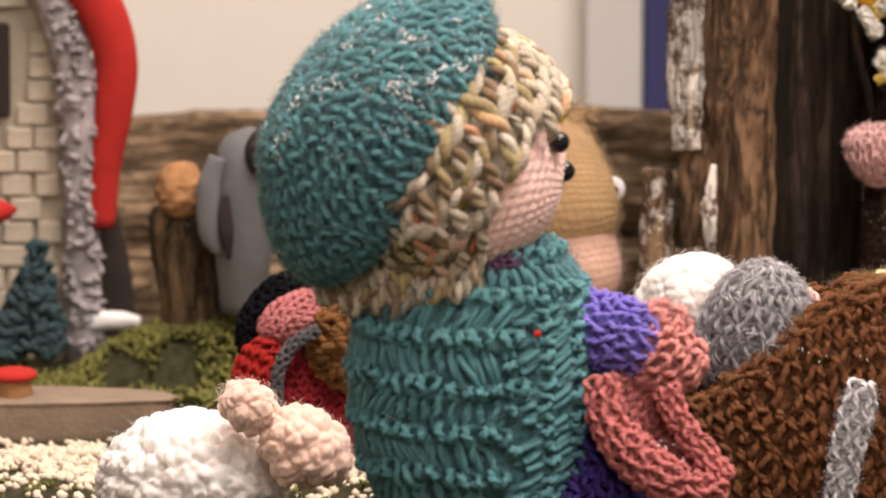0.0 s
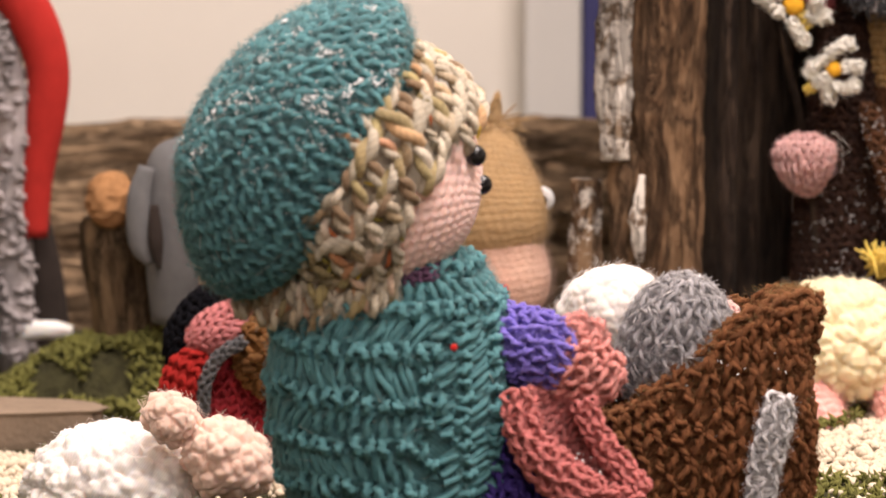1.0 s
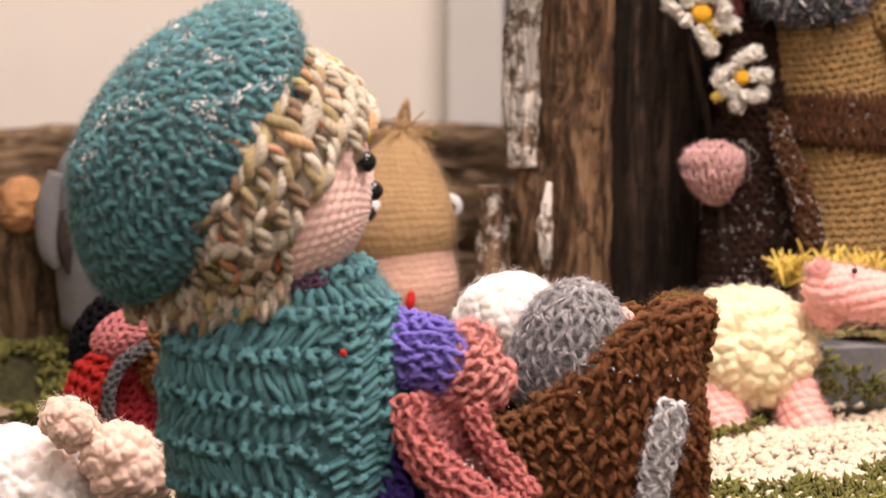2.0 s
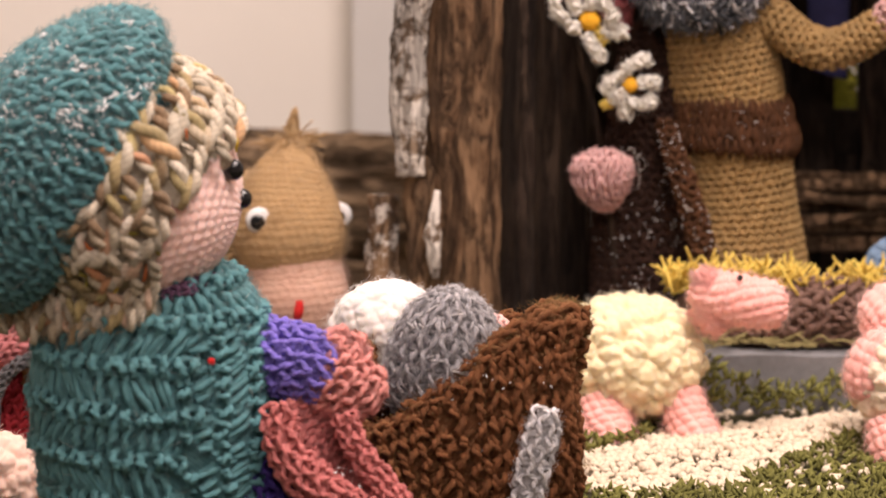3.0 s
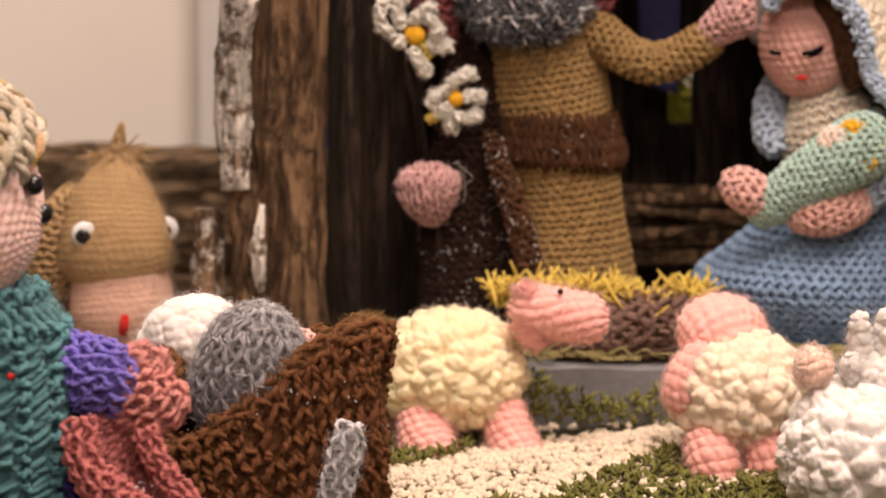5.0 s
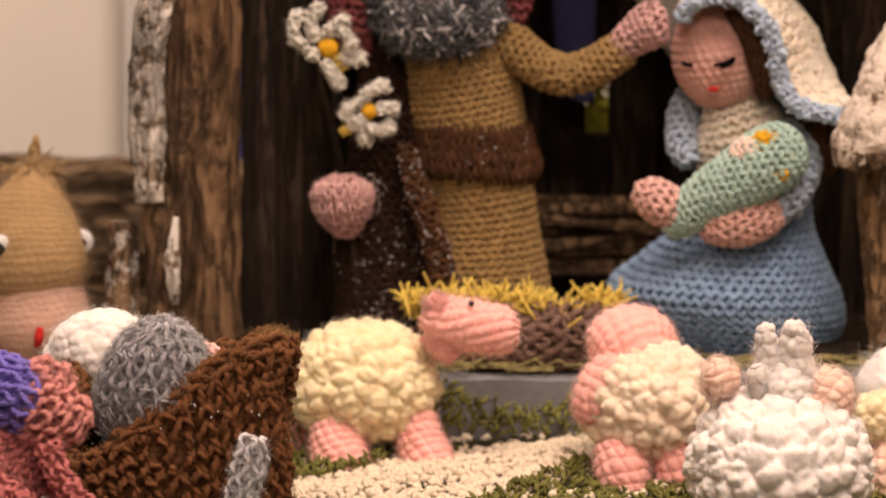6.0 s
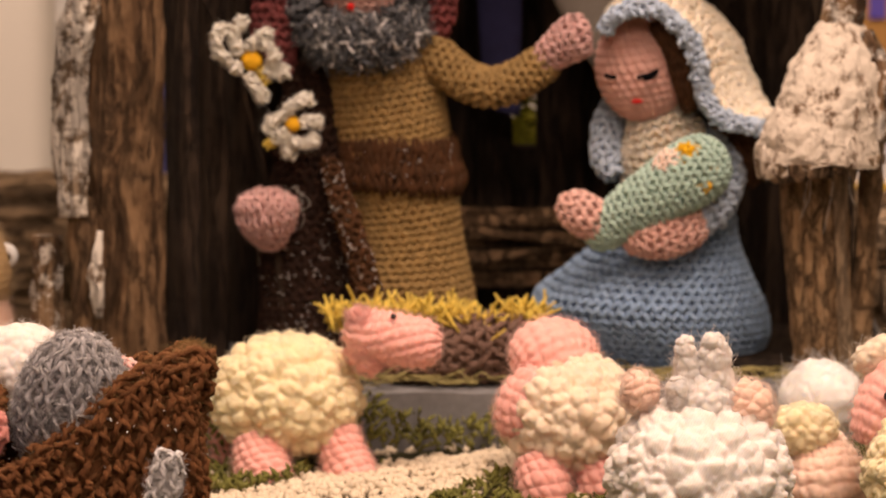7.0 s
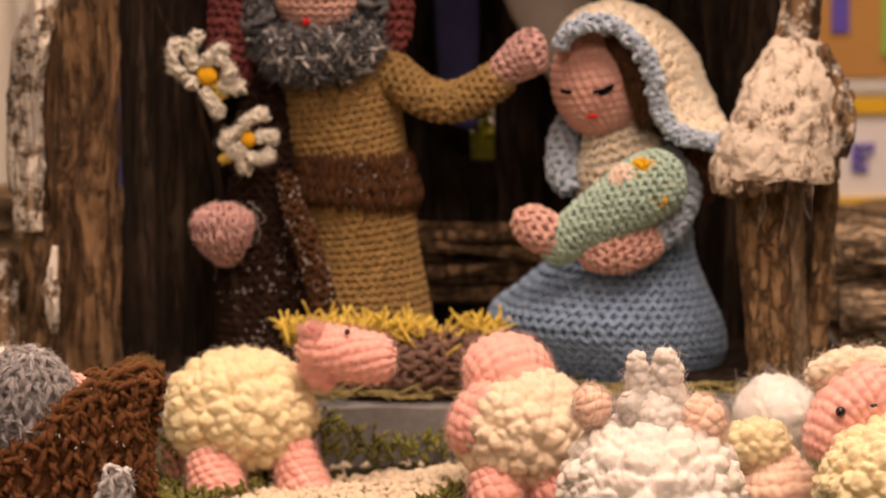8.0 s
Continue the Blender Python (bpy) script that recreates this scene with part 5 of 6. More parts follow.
# the near wall dips in front of the bundles and rises to a peak
FOOT = [(0.083, 1.952, -0.02), (0.125, 1.9545, -0.02), (0.1655, 1.957, -0.02)]
RIM = [(0.083, 1.946, 0.0525), (0.100, 1.947, 0.0545), (0.119, 1.950, 0.0640), (0.142, 1.953, 0.0815), (0.158, 1.955, 0.0915), (0.1765, 1.957, 0.0962)]
panel(FOOT, RIM, 0.007, (0, -1, 0), (1,), [[(0.1765, 1.957, 0.0962), (0.1702, 1.955, 0.0810), (0.1688, 1.954, 0.0690), (0.1722, 1.952, 0.0450), (0.1705, 1.953, 0.0200), (0.1665, 1.956, -0.02)]])
panel([(0.1655, 1.957, -0.02), (0.163, 1.99, -0.02), (0.161, 2.03, -0.02)], [(0.1765, 1.957, 0.0962), (0.172, 1.99, 0.090), (0.170, 2.03, 0.084)], -0.003, (1, 0, 0), (1,))
panel([(0.085, 2.03, -0.02), (0.13, 2.03, -0.02), (0.161, 2.03, -0.02)], [(0.088, 2.03, 0.080), (0.13, 2.03, 0.076), (0.170, 2.03, 0.084)], 0.006, (0, 1, 0), (-1,))
panel([(0.083, 1.952, -0.02), (0.084, 1.99, -0.02), (0.085, 2.03, -0.02)], [(0.083, 1.946, 0.0525), (0.090, 1.980, 0.0745), (0.090, 2.03, 0.082)], 0.003, (-1, 0, 0), (-1,))
kn.flakes(ball((0.14, 1.952, 0.06), (1, 0, 0.4), 0.05, 0.02, 0.008), FLAKE, 120, 0.0006, None, 0.001)
part("tub", kn, cart, "brown crocheted tub")
kn = Knit()
S = tube([(0.1550, 1.9400, 0.010), (0.1572, 1.9400, 0.030), (0.1615, 1.9410, 0.050), (0.1645, 1.9420, 0.0635)], [0.0042, 0.0048, 0.0056, 0.0042], 0.5)
kn.rows(S, SILVER, 0.0068, 0.0052, 0.0012, amp=0.7, curl=0.2, loose=0.22, base=0.001)
kn.fuzz(S, SILVER, 1800, 0.0022, 0.00007, rise=0.0014)
part("wheel_strip", kn, cart, "silver-grey yarn strip")
kn = Knit()
S = ball((0.1240, 1.970, 0.0760), (0.22, 0, 1), 0.0285, 0.0205, 0.021)
kn.rows(S, GREY, 0.0086, 0.0066, 0.0014, amp=0.74, curl=0.22, loose=0.20, deep=1.1, base=0.0025)
kn.curls(S, SILVER, 260, 0.0026, base=False, spread=0.4, out=0.8, wide=0.11)
kn.fuzz(S, GREY, 4500, 0.0026, 0.00008, rise=0.0018)
kn.fuzz(S, SILVER, 3600, 0.0022, 0.00008, rise=0.0021)
kn.thing("grey_wool_ball", "round grey glittery crocheted bundle in the barrow", "wool bundle")
kn = Knit()
S = tube([(0.084, 2.012, 0.073), (0.088, 2.010, 0.080), (0.097, 2.008, 0.0830), (0.108, 2.007, 0.0825), (0.120, 2.004, 0.0785), (0.128, 2.0, 0.077)], [0.003, 0.0125, 0.0185, 0.0180, 0.010, 0.003], 0.9)
toy = empty("toy_sheep", (0.105, 2.005, 0.06), "white woolly toy sheep with a pink snout lying in the barrow", "toy sheep", "toy sheep")
kn.fleece(S, WHITE, 0.0046, 0.0016, 150, 100)
kn.fuzz(S, WHITE, 900, 0.0026, 0.00005)
part("body", kn, toy, "white fleecy body")
kn = Knit()
S = tube([(0.130, 1.993, 0.082), (0.138, 1.992, 0.084), (0.147, 1.992, 0.0835), (0.151, 1.992, 0.083)], [0.006, 0.0075, 0.006, 0.001])
kn.crochet(S, PINK, 0.0035, 0.0032, tilt=38, fat=0.32, loose=0.12)
part("snout", kn, toy, "pink crocheted snout")

# ---- toy sheep ----


def sheep(label, body, wool, skin, legs=(), heads=(), eyes=(), size=0.0034, tuft=None, points=(), knobbly=False, names=("head",)):
    """body: centre, axis, half length, half width, half depth; legs and heads: tubes of skin."""
    slim = 0.0022
    toy = empty("toy_sheep", (body[0][0], body[0][1], 0.0), label, "toy sheep", "toy sheep")
    kn = Knit()
    S = ball(*body[:2], *[q - slim for q in body[2:]])
    kn.fleece(S, wool, size * 2.15, size * 1.45, 170, 116)
    kn.fuzz(S, wool, 2400, 0.0034, 0.00004, rise=0.0015)
    part("body", kn, toy, "woolly popcorn-stitch body")
    for name, (pts, rad) in zip(["leg"] * len(legs) + list(names), (*legs, *heads)):
        kn = Knit()
        S = tube(pts, rad)
        if knobbly:
            kn.fleece(S, skin, 0.0062, 0.0034, 110, 80)
            kn.fuzz(S, skin, 700, 0.0028, 0.00005)
        else:
            kn.nubs(S, skin, 0.0054, 0.0046, 0.0019, 104, 70, 0.22, 0.55, 0.45)
            kn.fuzz(S, skin, 1500, 0.0020, 0.00004)
        part(name, kn, toy, "" if name == "leg" else "crocheted %s" % name)
    for c, r in eyes:
        kn = Knit()
        kn.bead(c, r, BLACK)
        part("eye", kn, toy, "black bead eye")
    for c, ax, ra, rb, m, sz, k in tuft or ():
        kn = Knit()
        T = ball(c, ax, ra, rb)
        kn.fleece(T, m, 0.0050, 0.0030, 90, 60)
        kn.fuzz(T, m, 900, sz * 1.2, 0.00004)
        part("tuft", kn, toy, "fluffy wool tuft")
    for pts, rad, m in points:
        kn = Knit()
        T = tube(pts, rad)
        kn.fleece(T, m, 0.0046, 0.0024, 60, 50)
        kn.fuzz(T, m, 400, 0.0032, 0.00005)
        part("topknot", kn, toy, "pointed wool topknot")
    return toy


sheep("cream popcorn-stitch toy sheep with a pink head", ((0.2075, 2.205, 0.0325), (1, 0.1, -0.05), 0.0345, 0.0285, 0.029), CREAM, PINK,
      legs=(([(0.193, 2.190, 0.018), (0.196, 2.184, 0.006), (0.199, 2.178, -0.003), (0.200, 2.177, -0.006)], [0.009, 0.0120, 0.0115, 0.004]),
            ([(0.230, 2.195, 0.020), (0.233, 2.190, 0.007), (0.237, 2.184, -0.002), (0.238, 2.183, -0.004)], [0.008, 0.0105, 0.0105, 0.004]),
            ([(0.183, 2.222, 0.020), (0.182, 2.222, 0.008), (0.181, 2.220, -0.002)], [0.009, 0.010, 0.007]),
            ([(0.229, 2.225, 0.020), (0.229, 2.225, 0.008), (0.229, 2.225, -0.002)], [0.009, 0.010, 0.007])),
      heads=(([(0.2370, 2.195, 0.066), (0.2400, 2.193, 0.0645), (0.248, 2.192, 0.0620), (0.260, 2.190, 0.0600), (0.2715, 2.188, 0.0585), (0.2765, 2.188, 0.0580)], [0.005, 0.0098, 0.0112, 0.0112, 0.0098, 0.003]),
             ([(0.2425, 2.190, 0.0670), (0.2385, 2.189, 0.0720), (0.2365, 2.188, 0.0750)], [0.0052, 0.0036, 0.0010]),
             ([(0.240, 2.195, 0.060), (0.2455, 2.193, 0.051), (0.2495, 2.192, 0.0460)], [0.009, 0.0075, 0.003])),
      eyes=(((0.2550, 2.1830, 0.0722), 0.0014),), names=("head", "ear", "neck"))
sheep("ivory toy sheep with its pink head turned to the stable", ((0.3320, 2.155, 0.0335), (1, 0.2, 0), 0.0315, 0.0275, 0.0305), IVORY, PINK,
      legs=(([(0.317, 2.140, 0.018), (0.319, 2.134, 0.008), (0.321, 2.130, -0.004)], [0.009, 0.0112, 0.0098]),
            ([(0.343, 2.143, 0.018), (0.344, 2.138, 0.008), (0.345, 2.135, -0.003)], [0.009, 0.0100, 0.009]),
            ([(0.33, 2.18, 0.015), (0.33, 2.18, 0.0)], [0.009, 0.008])),
      heads=(([(0.3425, 2.170, 0.0500), (0.3400, 2.170, 0.0515), (0.3320, 2.168, 0.0545), (0.3235, 2.165, 0.0550), (0.3155, 2.163, 0.0535), (0.3100, 2.162, 0.0510), (0.3080, 2.162, 0.0500)], [0.003, 0.0095, 0.0168, 0.0190, 0.0165, 0.0095, 0.003]),
             ([(0.3190, 2.149, 0.0530), (0.3150, 2.147, 0.0490), (0.3105, 2.146, 0.0400), (0.3085, 2.146, 0.0310), (0.3090, 2.147, 0.0270)], [0.004, 0.0085, 0.0108, 0.0095, 0.003])), size=0.0032, names=("head", "ear"))
sheep("plump white toy sheep with peach ears and a woolly topknot", ((0.3825, 2.075, 0.0215), (1, 0, 0), 0.0385, 0.0350, 0.036), WHITE, PEACH,
      heads=(([(0.365, 2.075, 0.0590), (0.3555, 2.073, 0.0600), (0.349, 2.072, 0.0610)], [0.004, 0.0085, 0.003]),
             ([(0.396, 2.075, 0.0600), (0.404, 2.073, 0.0530), (0.409, 2.072, 0.0430)], [0.006, 0.0095, 0.004])), size=0.0042, names=("ear", "ear"),
      tuft=(((0.3845, 2.078, 0.0550), (0, 0, 1), 0.0115, 0.0145, WHITE, 0.0036, 90),),
      points=(([(0.3785, 2.076, 0.060), (0.3775, 2.075, 0.070), (0.3765, 2.074, 0.0800), (0.3764, 2.074, 0.0825)], [0.0060, 0.0046, 0.0026, 0.0005], WHITE),
              ([(0.3890, 2.076, 0.060), (0.3888, 2.075, 0.071), (0.3882, 2.074, 0.0810), (0.3880, 2.074, 0.0835)], [0.0078, 0.0060, 0.0036, 0.0006], WHITE),
              ([(0.3755, 2.071, 0.056), (0.3735, 2.069, 0.0615), (0.3715, 2.068, 0.0660)], [0.0050, 0.0042, 0.001], WHITE)))
sheep("pale pink toy sheep with a yellow woolly tuft", ((0.4385, 2.135, 0.008), (1, 0, 0), 0.0185, 0.022, 0.022), PEACH, PEACH, heads=(([(0.440, 2.12, 0.0), (0.4395, 2.118, 0.015), (0.4385, 2.122, 0.030)], [0.019, 0.0185, 0.006]),),
      tuft=(((0.4305, 2.118, 0.0335), (1, 0, 0.2), 0.013, 0.0105, CREAM, 0.0030, 200),))
sheep("cream toy sheep with a pink face and black bead eyes", ((0.489, 2.075, 0.025), (1, 0.3, 0), 0.0385, 0.032, 0.034), CREAM, PINK,
      heads=(([(0.4540, 2.080, 0.034), (0.4575, 2.081, 0.043), (0.4665, 2.085, 0.0545), (0.479, 2.088, 0.0615), (0.487, 2.09, 0.064)], [0.005, 0.0112, 0.0148, 0.0150, 0.006]),),
      eyes=(((0.4615, 2.0690, 0.0575), 0.0022), ((0.4755, 2.0725, 0.0590), 0.0019)),
      tuft=(((0.470, 2.092, 0.0705), (1, 0, 0.1), 0.020, 0.0085, IVORY, 0.0034, 220),))
sheep("white toy sheep with a peach head lying on the gravel", ((-0.1045, 2.065, -0.003), (1, 0, 0.05), 0.0395, 0.0285, 0.032), WHITE, PEACH,
      heads=(([(-0.0720, 2.045, 0.022), (-0.062, 2.043, 0.018), (-0.053, 2.042, 0.010), (-0.052, 2.043, 0.001)], [0.008, 0.0145, 0.0150, 0.006]),
             ([(-0.090, 2.042, 0.033), (-0.084, 2.041, 0.0345), (-0.076, 2.041, 0.030), (-0.071, 2.041, 0.026)], [0.003, 0.008, 0.0085, 0.004])), size=0.0034, knobbly=True, names=("head", "ear"))
kn = Knit()
S = ball((0.4455, 2.195, 0.0300), (1, 0, 0.1), 0.0195, 0.0180, 0.017)
kn.fuzz(S, COTTON, 900, 0.0060, 0.00003, rise=0.0006)
log_knit([(0.4265, 2.195, 0.0275), (0.4300, 2.195, 0.0285), (0.4385, 2.195, 0.0300), (0.4500, 2.194, 0.0310), (0.4600, 2.195, 0.0320), (0.4650, 2.195, 0.0325)], [0.002, 0.0100, 0.0165, 0.0175, 0.0115, 0.002], COTTON, 201.0, 0.95, 0.10, 70, 60, kn=kn, lumpy=True)
kn.thing("cotton_ball", "fluffy ball of white cotton wool by the platform", "cotton wool")

# ---- the crib: umber mound with yellow straw ----
crib = empty("crib", (0.278, 2.262, 0.028), "umber crocheted crib heaped with yellow yarn straw", "crib")
kn = Knit()
S = tube([(0.228, 2.268, 0.034), (0.245, 2.266, 0.039), (0.275, 2.260, 0.0410), (0.302, 2.258, 0.0435), (0.316, 2.258, 0.0415), (0.324, 2.260, 0.036)], [0.004, 0.011, 0.0135, 0.0140, 0.011, 0.003], 0.8)
kn.crochet(S, MOUND, 0.0050, 0.0046, tilt=45, fat=0.32, loose=0.3)
part("bed", kn, crib, "umber wool bed")
kn = Knit()
k = 420
x = RNG.uniform(0.226, 0.326, k)
dip = 0.0055 * np.exp(-((x - 0.297) / 0.010) ** 2)
c = np.c_[x, 2.262 + RNG.normal(0, 0.005, k), 0.0575 - dip + RNG.normal(0, 0.002, k)]
d = unit(np.c_[RNG.normal(0, 0.55, k), RNG.normal(-0.3, 0.4, k), RNG.uniform(0.3, 1.0, k)])
xx = unit(np.cross(d, RNG.normal(0, 1, (k, 3))))
g = RNG.uniform(0.005, 0.0085, (k, 1))
kn.many(lobe_template(4, 5, 0.6, 0.6), c + d * g * 0.3, xx * 0.00075, d * g, np.cross(xx, d) * 0.00075, STRAW_YARN)
part("straw", kn, crib, "yellow yarn straw")

# ---- the standing doll ----


def standing_doll():
    kn = Knit()
    P, Q = 0.0041, 0.0034
    S = tube([(0.2660, 2.315, 0.030), (0.2650, 2.315, 0.050), (0.2630, 2.316, 0.085), (0.2590, 2.317, 0.115), (0.2545, 2.317, 0.140), (0.2510, 2.317, 0.165), (0.2500, 2.317, 0.180), (0.2490, 2.317, 0.186)],
             [0.0300, 0.0295, 0.0250, 0.0255, 0.0265, 0.0250, 0.0200, 0.009], 0.9)
    kn.crochet(S, MUSTARD, P, Q, tilt=36, fat=0.34, length=1.6, loose=0.10, tpl=FINE, inset=0.0003)
    for z, r in ((0.1275, 0.0284), (0.1165, 0.0298)):
        cx = 0.2575 if z > 0.125 else 0.2590
        S = tube([(cx - 0.0005, 2.317, z + 0.0064), (cx, 2.317, z + 0.004), (cx + 0.0005, 2.317, z - 0.003), (cx + 0.0005, 2.317, z - 0.0062)], [r - 0.0015, r, r + 0.0004, r - 0.0015], 0.9, level=(0.06, 0, 1))
        kn.crochet(S, RUST, 0.0033, 0.0062, tilt=10, fat=0.30, length=1.35, loose=0.12, stagger=0, thick=1.2, tpl=FINE)
        kn.flakes(S, FLAKE, 90, 0.0006, lambda A, N: N[:, 1] < -0.2, 0.0012)
    # arm reaching out, and its pink hand
    S = tube([(0.2690, 2.312, 0.1775), (0.2790, 2.306, 0.1690), (0.2915, 2.302, 0.1600), (0.3040, 2.300, 0.1575), (0.3160, 2.298, 0.1625), (0.3275, 2.297, 0.1700), (0.3300, 2.297, 0.1715)],
             [0.0085, 0.0086, 0.0084, 0.0082, 0.0080, 0.0074, 0.004], 0.95)
    kn.crochet(S, MUSTARD, P, Q, tilt=46, fat=0.34, length=1.6, loose=0.12, tpl=FINE, inset=0.0003)
    S = tube([(0.3250, 2.297, 0.1690), (0.3305, 2.294, 0.1745), (0.3375, 2.292, 0.1800), (0.3430, 2.290, 0.1835), (0.3465, 2.290, 0.1845)], [0.006, 0.0072, 0.0092, 0.0090, 0.003], 0.9)
    kn.crochet(S, ROSE, 0.0038, 0.0034, tilt=40, fat=0.32, loose=0.12)
    # cloak hanging from the other shoulder
    S = tube([(0.2290, 2.322, 0.180), (0.2230, 2.316, 0.165), (0.2200, 2.312, 0.140), (0.2190, 2.312, 0.115), (0.2180, 2.312, 0.080), (0.2195, 2.312, 0.050), (0.2200, 2.312, 0.030)], [0.008, 0.0130, 0.0150, 0.0170, 0.0215, 0.0240, 0.024], 0.6)
    kn.crochet(S, COCOA, P, Q * 1.15, tilt=40, fat=0.32, loose=0.18)
    kn.flakes(S, FLAKE, 1700, 0.0005, lambda A, N: (N[:, 1] < 0.1) & (A[:, 2] < 0.100) & (np.array([noise.noise(Vector(q) * 90) for q in A]) > -0.02), 0.0023)
    kn.fuzz(S, COCOA, 1200, 0.003, 0.0001)
    S = tube([(0.2265, 2.296, 0.126), (0.2330, 2.290, 0.105), (0.2405, 2.287, 0.082), (0.2455, 2.286, 0.060), (0.2475, 2.287, 0.045)], [0.0025, 0.0042, 0.0048, 0.0052, 0.005], 0.7)
    kn.crochet(S, RUST, 0.0038, 0.0034, tilt=45, fat=0.32, loose=0.15)
    kn.flakes(S, FLAKE, 240, 0.0005, None, 0.0018)
    # hand on the staff
    S = tube([(0.2035, 2.297, 0.0870), (0.2005, 2.294, 0.0915), (0.1985, 2.292, 0.0995), (0.1985, 2.293, 0.1065), (0.1985, 2.294, 0.1115)], [0.003, 0.0085, 0.0125, 0.0118, 0.003], 0.95)
    kn.rows(S, ROSE, 0.0052, 0.0040, 0.00105, amp=0.66, curl=0.22, deep=1.0, loose=0.16, base=0.0006, steps=12)
    kn.fuzz(S, ROSE, 700, 0.0024, 0.00009)
    # head, beard, hair, hood
    S = ball((0.2440, 2.312, 0.2115), (0, 0, 1), 0.025, 0.0215, 0.021)
    kn.crochet(S, DOLLPINK, 0.0042, 0.0038, tilt=45, fat=0.32, loose=0.08)
    kn.bead((0.2375, 2.2905, 0.1965), 0.0019, REDTHREAD, 0.5, (1, 0, 0.3))
    S = tube([(0.2195, 2.307, 0.188), (0.228, 2.296, 0.1810), (0.242, 2.291, 0.1800), (0.257, 2.294, 0.1825), (0.267, 2.304, 0.190)], [0.005, 0.0075, 0.0080, 0.0075, 0.005], 0.8)
    kn.curls(S, BEARD, 320, 0.0042, spread=1.2, out=0.7, wide=0.2)
    kn.fuzz(S, BEARD, 2200, 0.0060, 0.00018)
    kn.curls(S, SILVER, 150, 0.0040, base=False, spread=1.2, out=0.9, wide=0.14)
    kn.fuzz(S, FIBRE, 260, 0.0050, 0.00012, curly=True)
    kn.flakes(S, FLAKE, 260, 0.0008, lambda A, N: N[:, 1] < -0.1, 0.0038)
    for pts, rad in (([(0.2185, 2.308, 0.235), (0.2160, 2.306, 0.205), (0.2180, 2.302, 0.180)], [0.006, 0.0065, 0.004]), ([(0.2640, 2.308, 0.235), (0.2665, 2.306, 0.205), (0.2650, 2.303, 0.185)], [0.006, 0.0065, 0.004])):
        kn.curls(tube(pts, rad), BEARD, 150, 0.0036, spread=0.5)
    for pts, rad in (([(0.212, 2.318, 0.245), (0.2045, 2.314, 0.205), (0.2030, 2.310, 0.180), (0.2050, 2.308, 0.163)], [0.008, 0.010, 0.0095, 0.004]),
                     ([(0.272, 2.318, 0.245), (0.2790, 2.314, 0.210), (0.2790, 2.310, 0.190), (0.2775, 2.310, 0.178)], [0.006, 0.0062, 0.0055, 0.003])):
        kn.crochet(tube(pts, rad), MAROON, 0.0046, 0.0042, tilt=42, fat=0.32, loose=0.14)
    S = ball((0.244, 2.320, 0.224), (0, 0, 1), 0.030, 0.032, 0.024, lo=-0.2)
    kn.crochet(S, MAROON, 0.0046, 0.0042, tilt=42, fat=0.32, loose=0.14, keep=lambda c: c[:, 2] > 0.221)
    # loose white threads caught by the hand
    for i in range(7):
        a = np.array((0.2105 + RNG.normal(0, 0.003), 2.283, 0.105 + RNG.normal(0, 0.007)))
        b = a + RNG.normal(0, 0.006, 3) * (1, 0.3, 1)
        kn.cord([a, (a + b) / 2 + RNG.normal(0, 0.003, 3) * (1, 0.3, 1), b], 0.00007, FIBRE, stitched=False)
    kn.thing("standing_doll", "bearded crocheted doll in mustard robe with brown belt", "doll")


standing_doll()

# flowering staff
staff = empty("flowering_staff", (0.205, 2.29, 0.03), "thin dark staff wound with white crocheted daisies", "staff")
part("stick", log_knit([(0.2075, 2.300, 0.030), (0.2000, 2.302, 0.100), (0.186, 2.304, 0.160), (0.163, 2.305, 0.215), (0.150, 2.306, 0.250)], [0.0016, 0.0017, 0.0015, 0.0013, 0.0012], SHADE_WOOD, 91.0, 1.0, 0.12, 10, 60), staff, "dark thin stick")


def daisy(center, petals, leaf, heart_size):
    """petals and leaf: bent strips, as millimetres across and up from the heart."""
    c = np.array(center)

    def strip(pts, bow):
        k = len(pts)
        return [c + np.array((x * 0.001, -0.0012 - bow * math.sin(math.pi * (i + 0.6) / k), z * 0.001)) for i, (x, z) in enumerate(pts)]
    f = part("daisy", Knit_petal(strip, petals[0], 0.003), staff, "white crocheted daisy")
    for i, p in enumerate(petals[1:]):
        part("petal", Knit_petal(strip, p, 0.001 + 0.0012 * (i % 3)), f)
    kn = Knit()
    log_knit([c + np.array((0, y, -0.2 * y)) for y in (0.0, -0.0008, -0.0035, -0.0052, -0.0060)], [heart_size * q for q in (0.7, 1.0, 1.02, 0.75, 0.15)], YOLK, 205.0, 1.0, 0.16, 36, 24, kn=kn, lumpy=True, side=(1, 0, 0))
    part("centre", kn, f, "orange-yellow centre")
    kn = Knit()
    kn.cord(strip(leaf, 0.0), [0.0016, 0.0018, 0.0010][:len(leaf)], STRAW_YARN, 0.0026, 0.0026)
    part("leaf", kn, f, "mustard-green leaf")


def Knit_petal(strip, pts, bow):
    kn = Knit()
    p = strip(pts, bow)
    S = tube([p[0]] + p[1:-1] + [p[-1], p[-1] + 0.18 * (p[-1] - p[-2])], [0.0016] + [0.0019] * (len(p) - 2) + [0.0022, 0.0007], 0.9)
    kn.crochet(S, PETAL, 0.0030, 0.0027, tilt=42, fat=0.34, loose=0.25, thick=0.55, inset=-0.0004)
    kn.fuzz(S, PETAL, 160, 0.0018, 0.00007)
    return kn


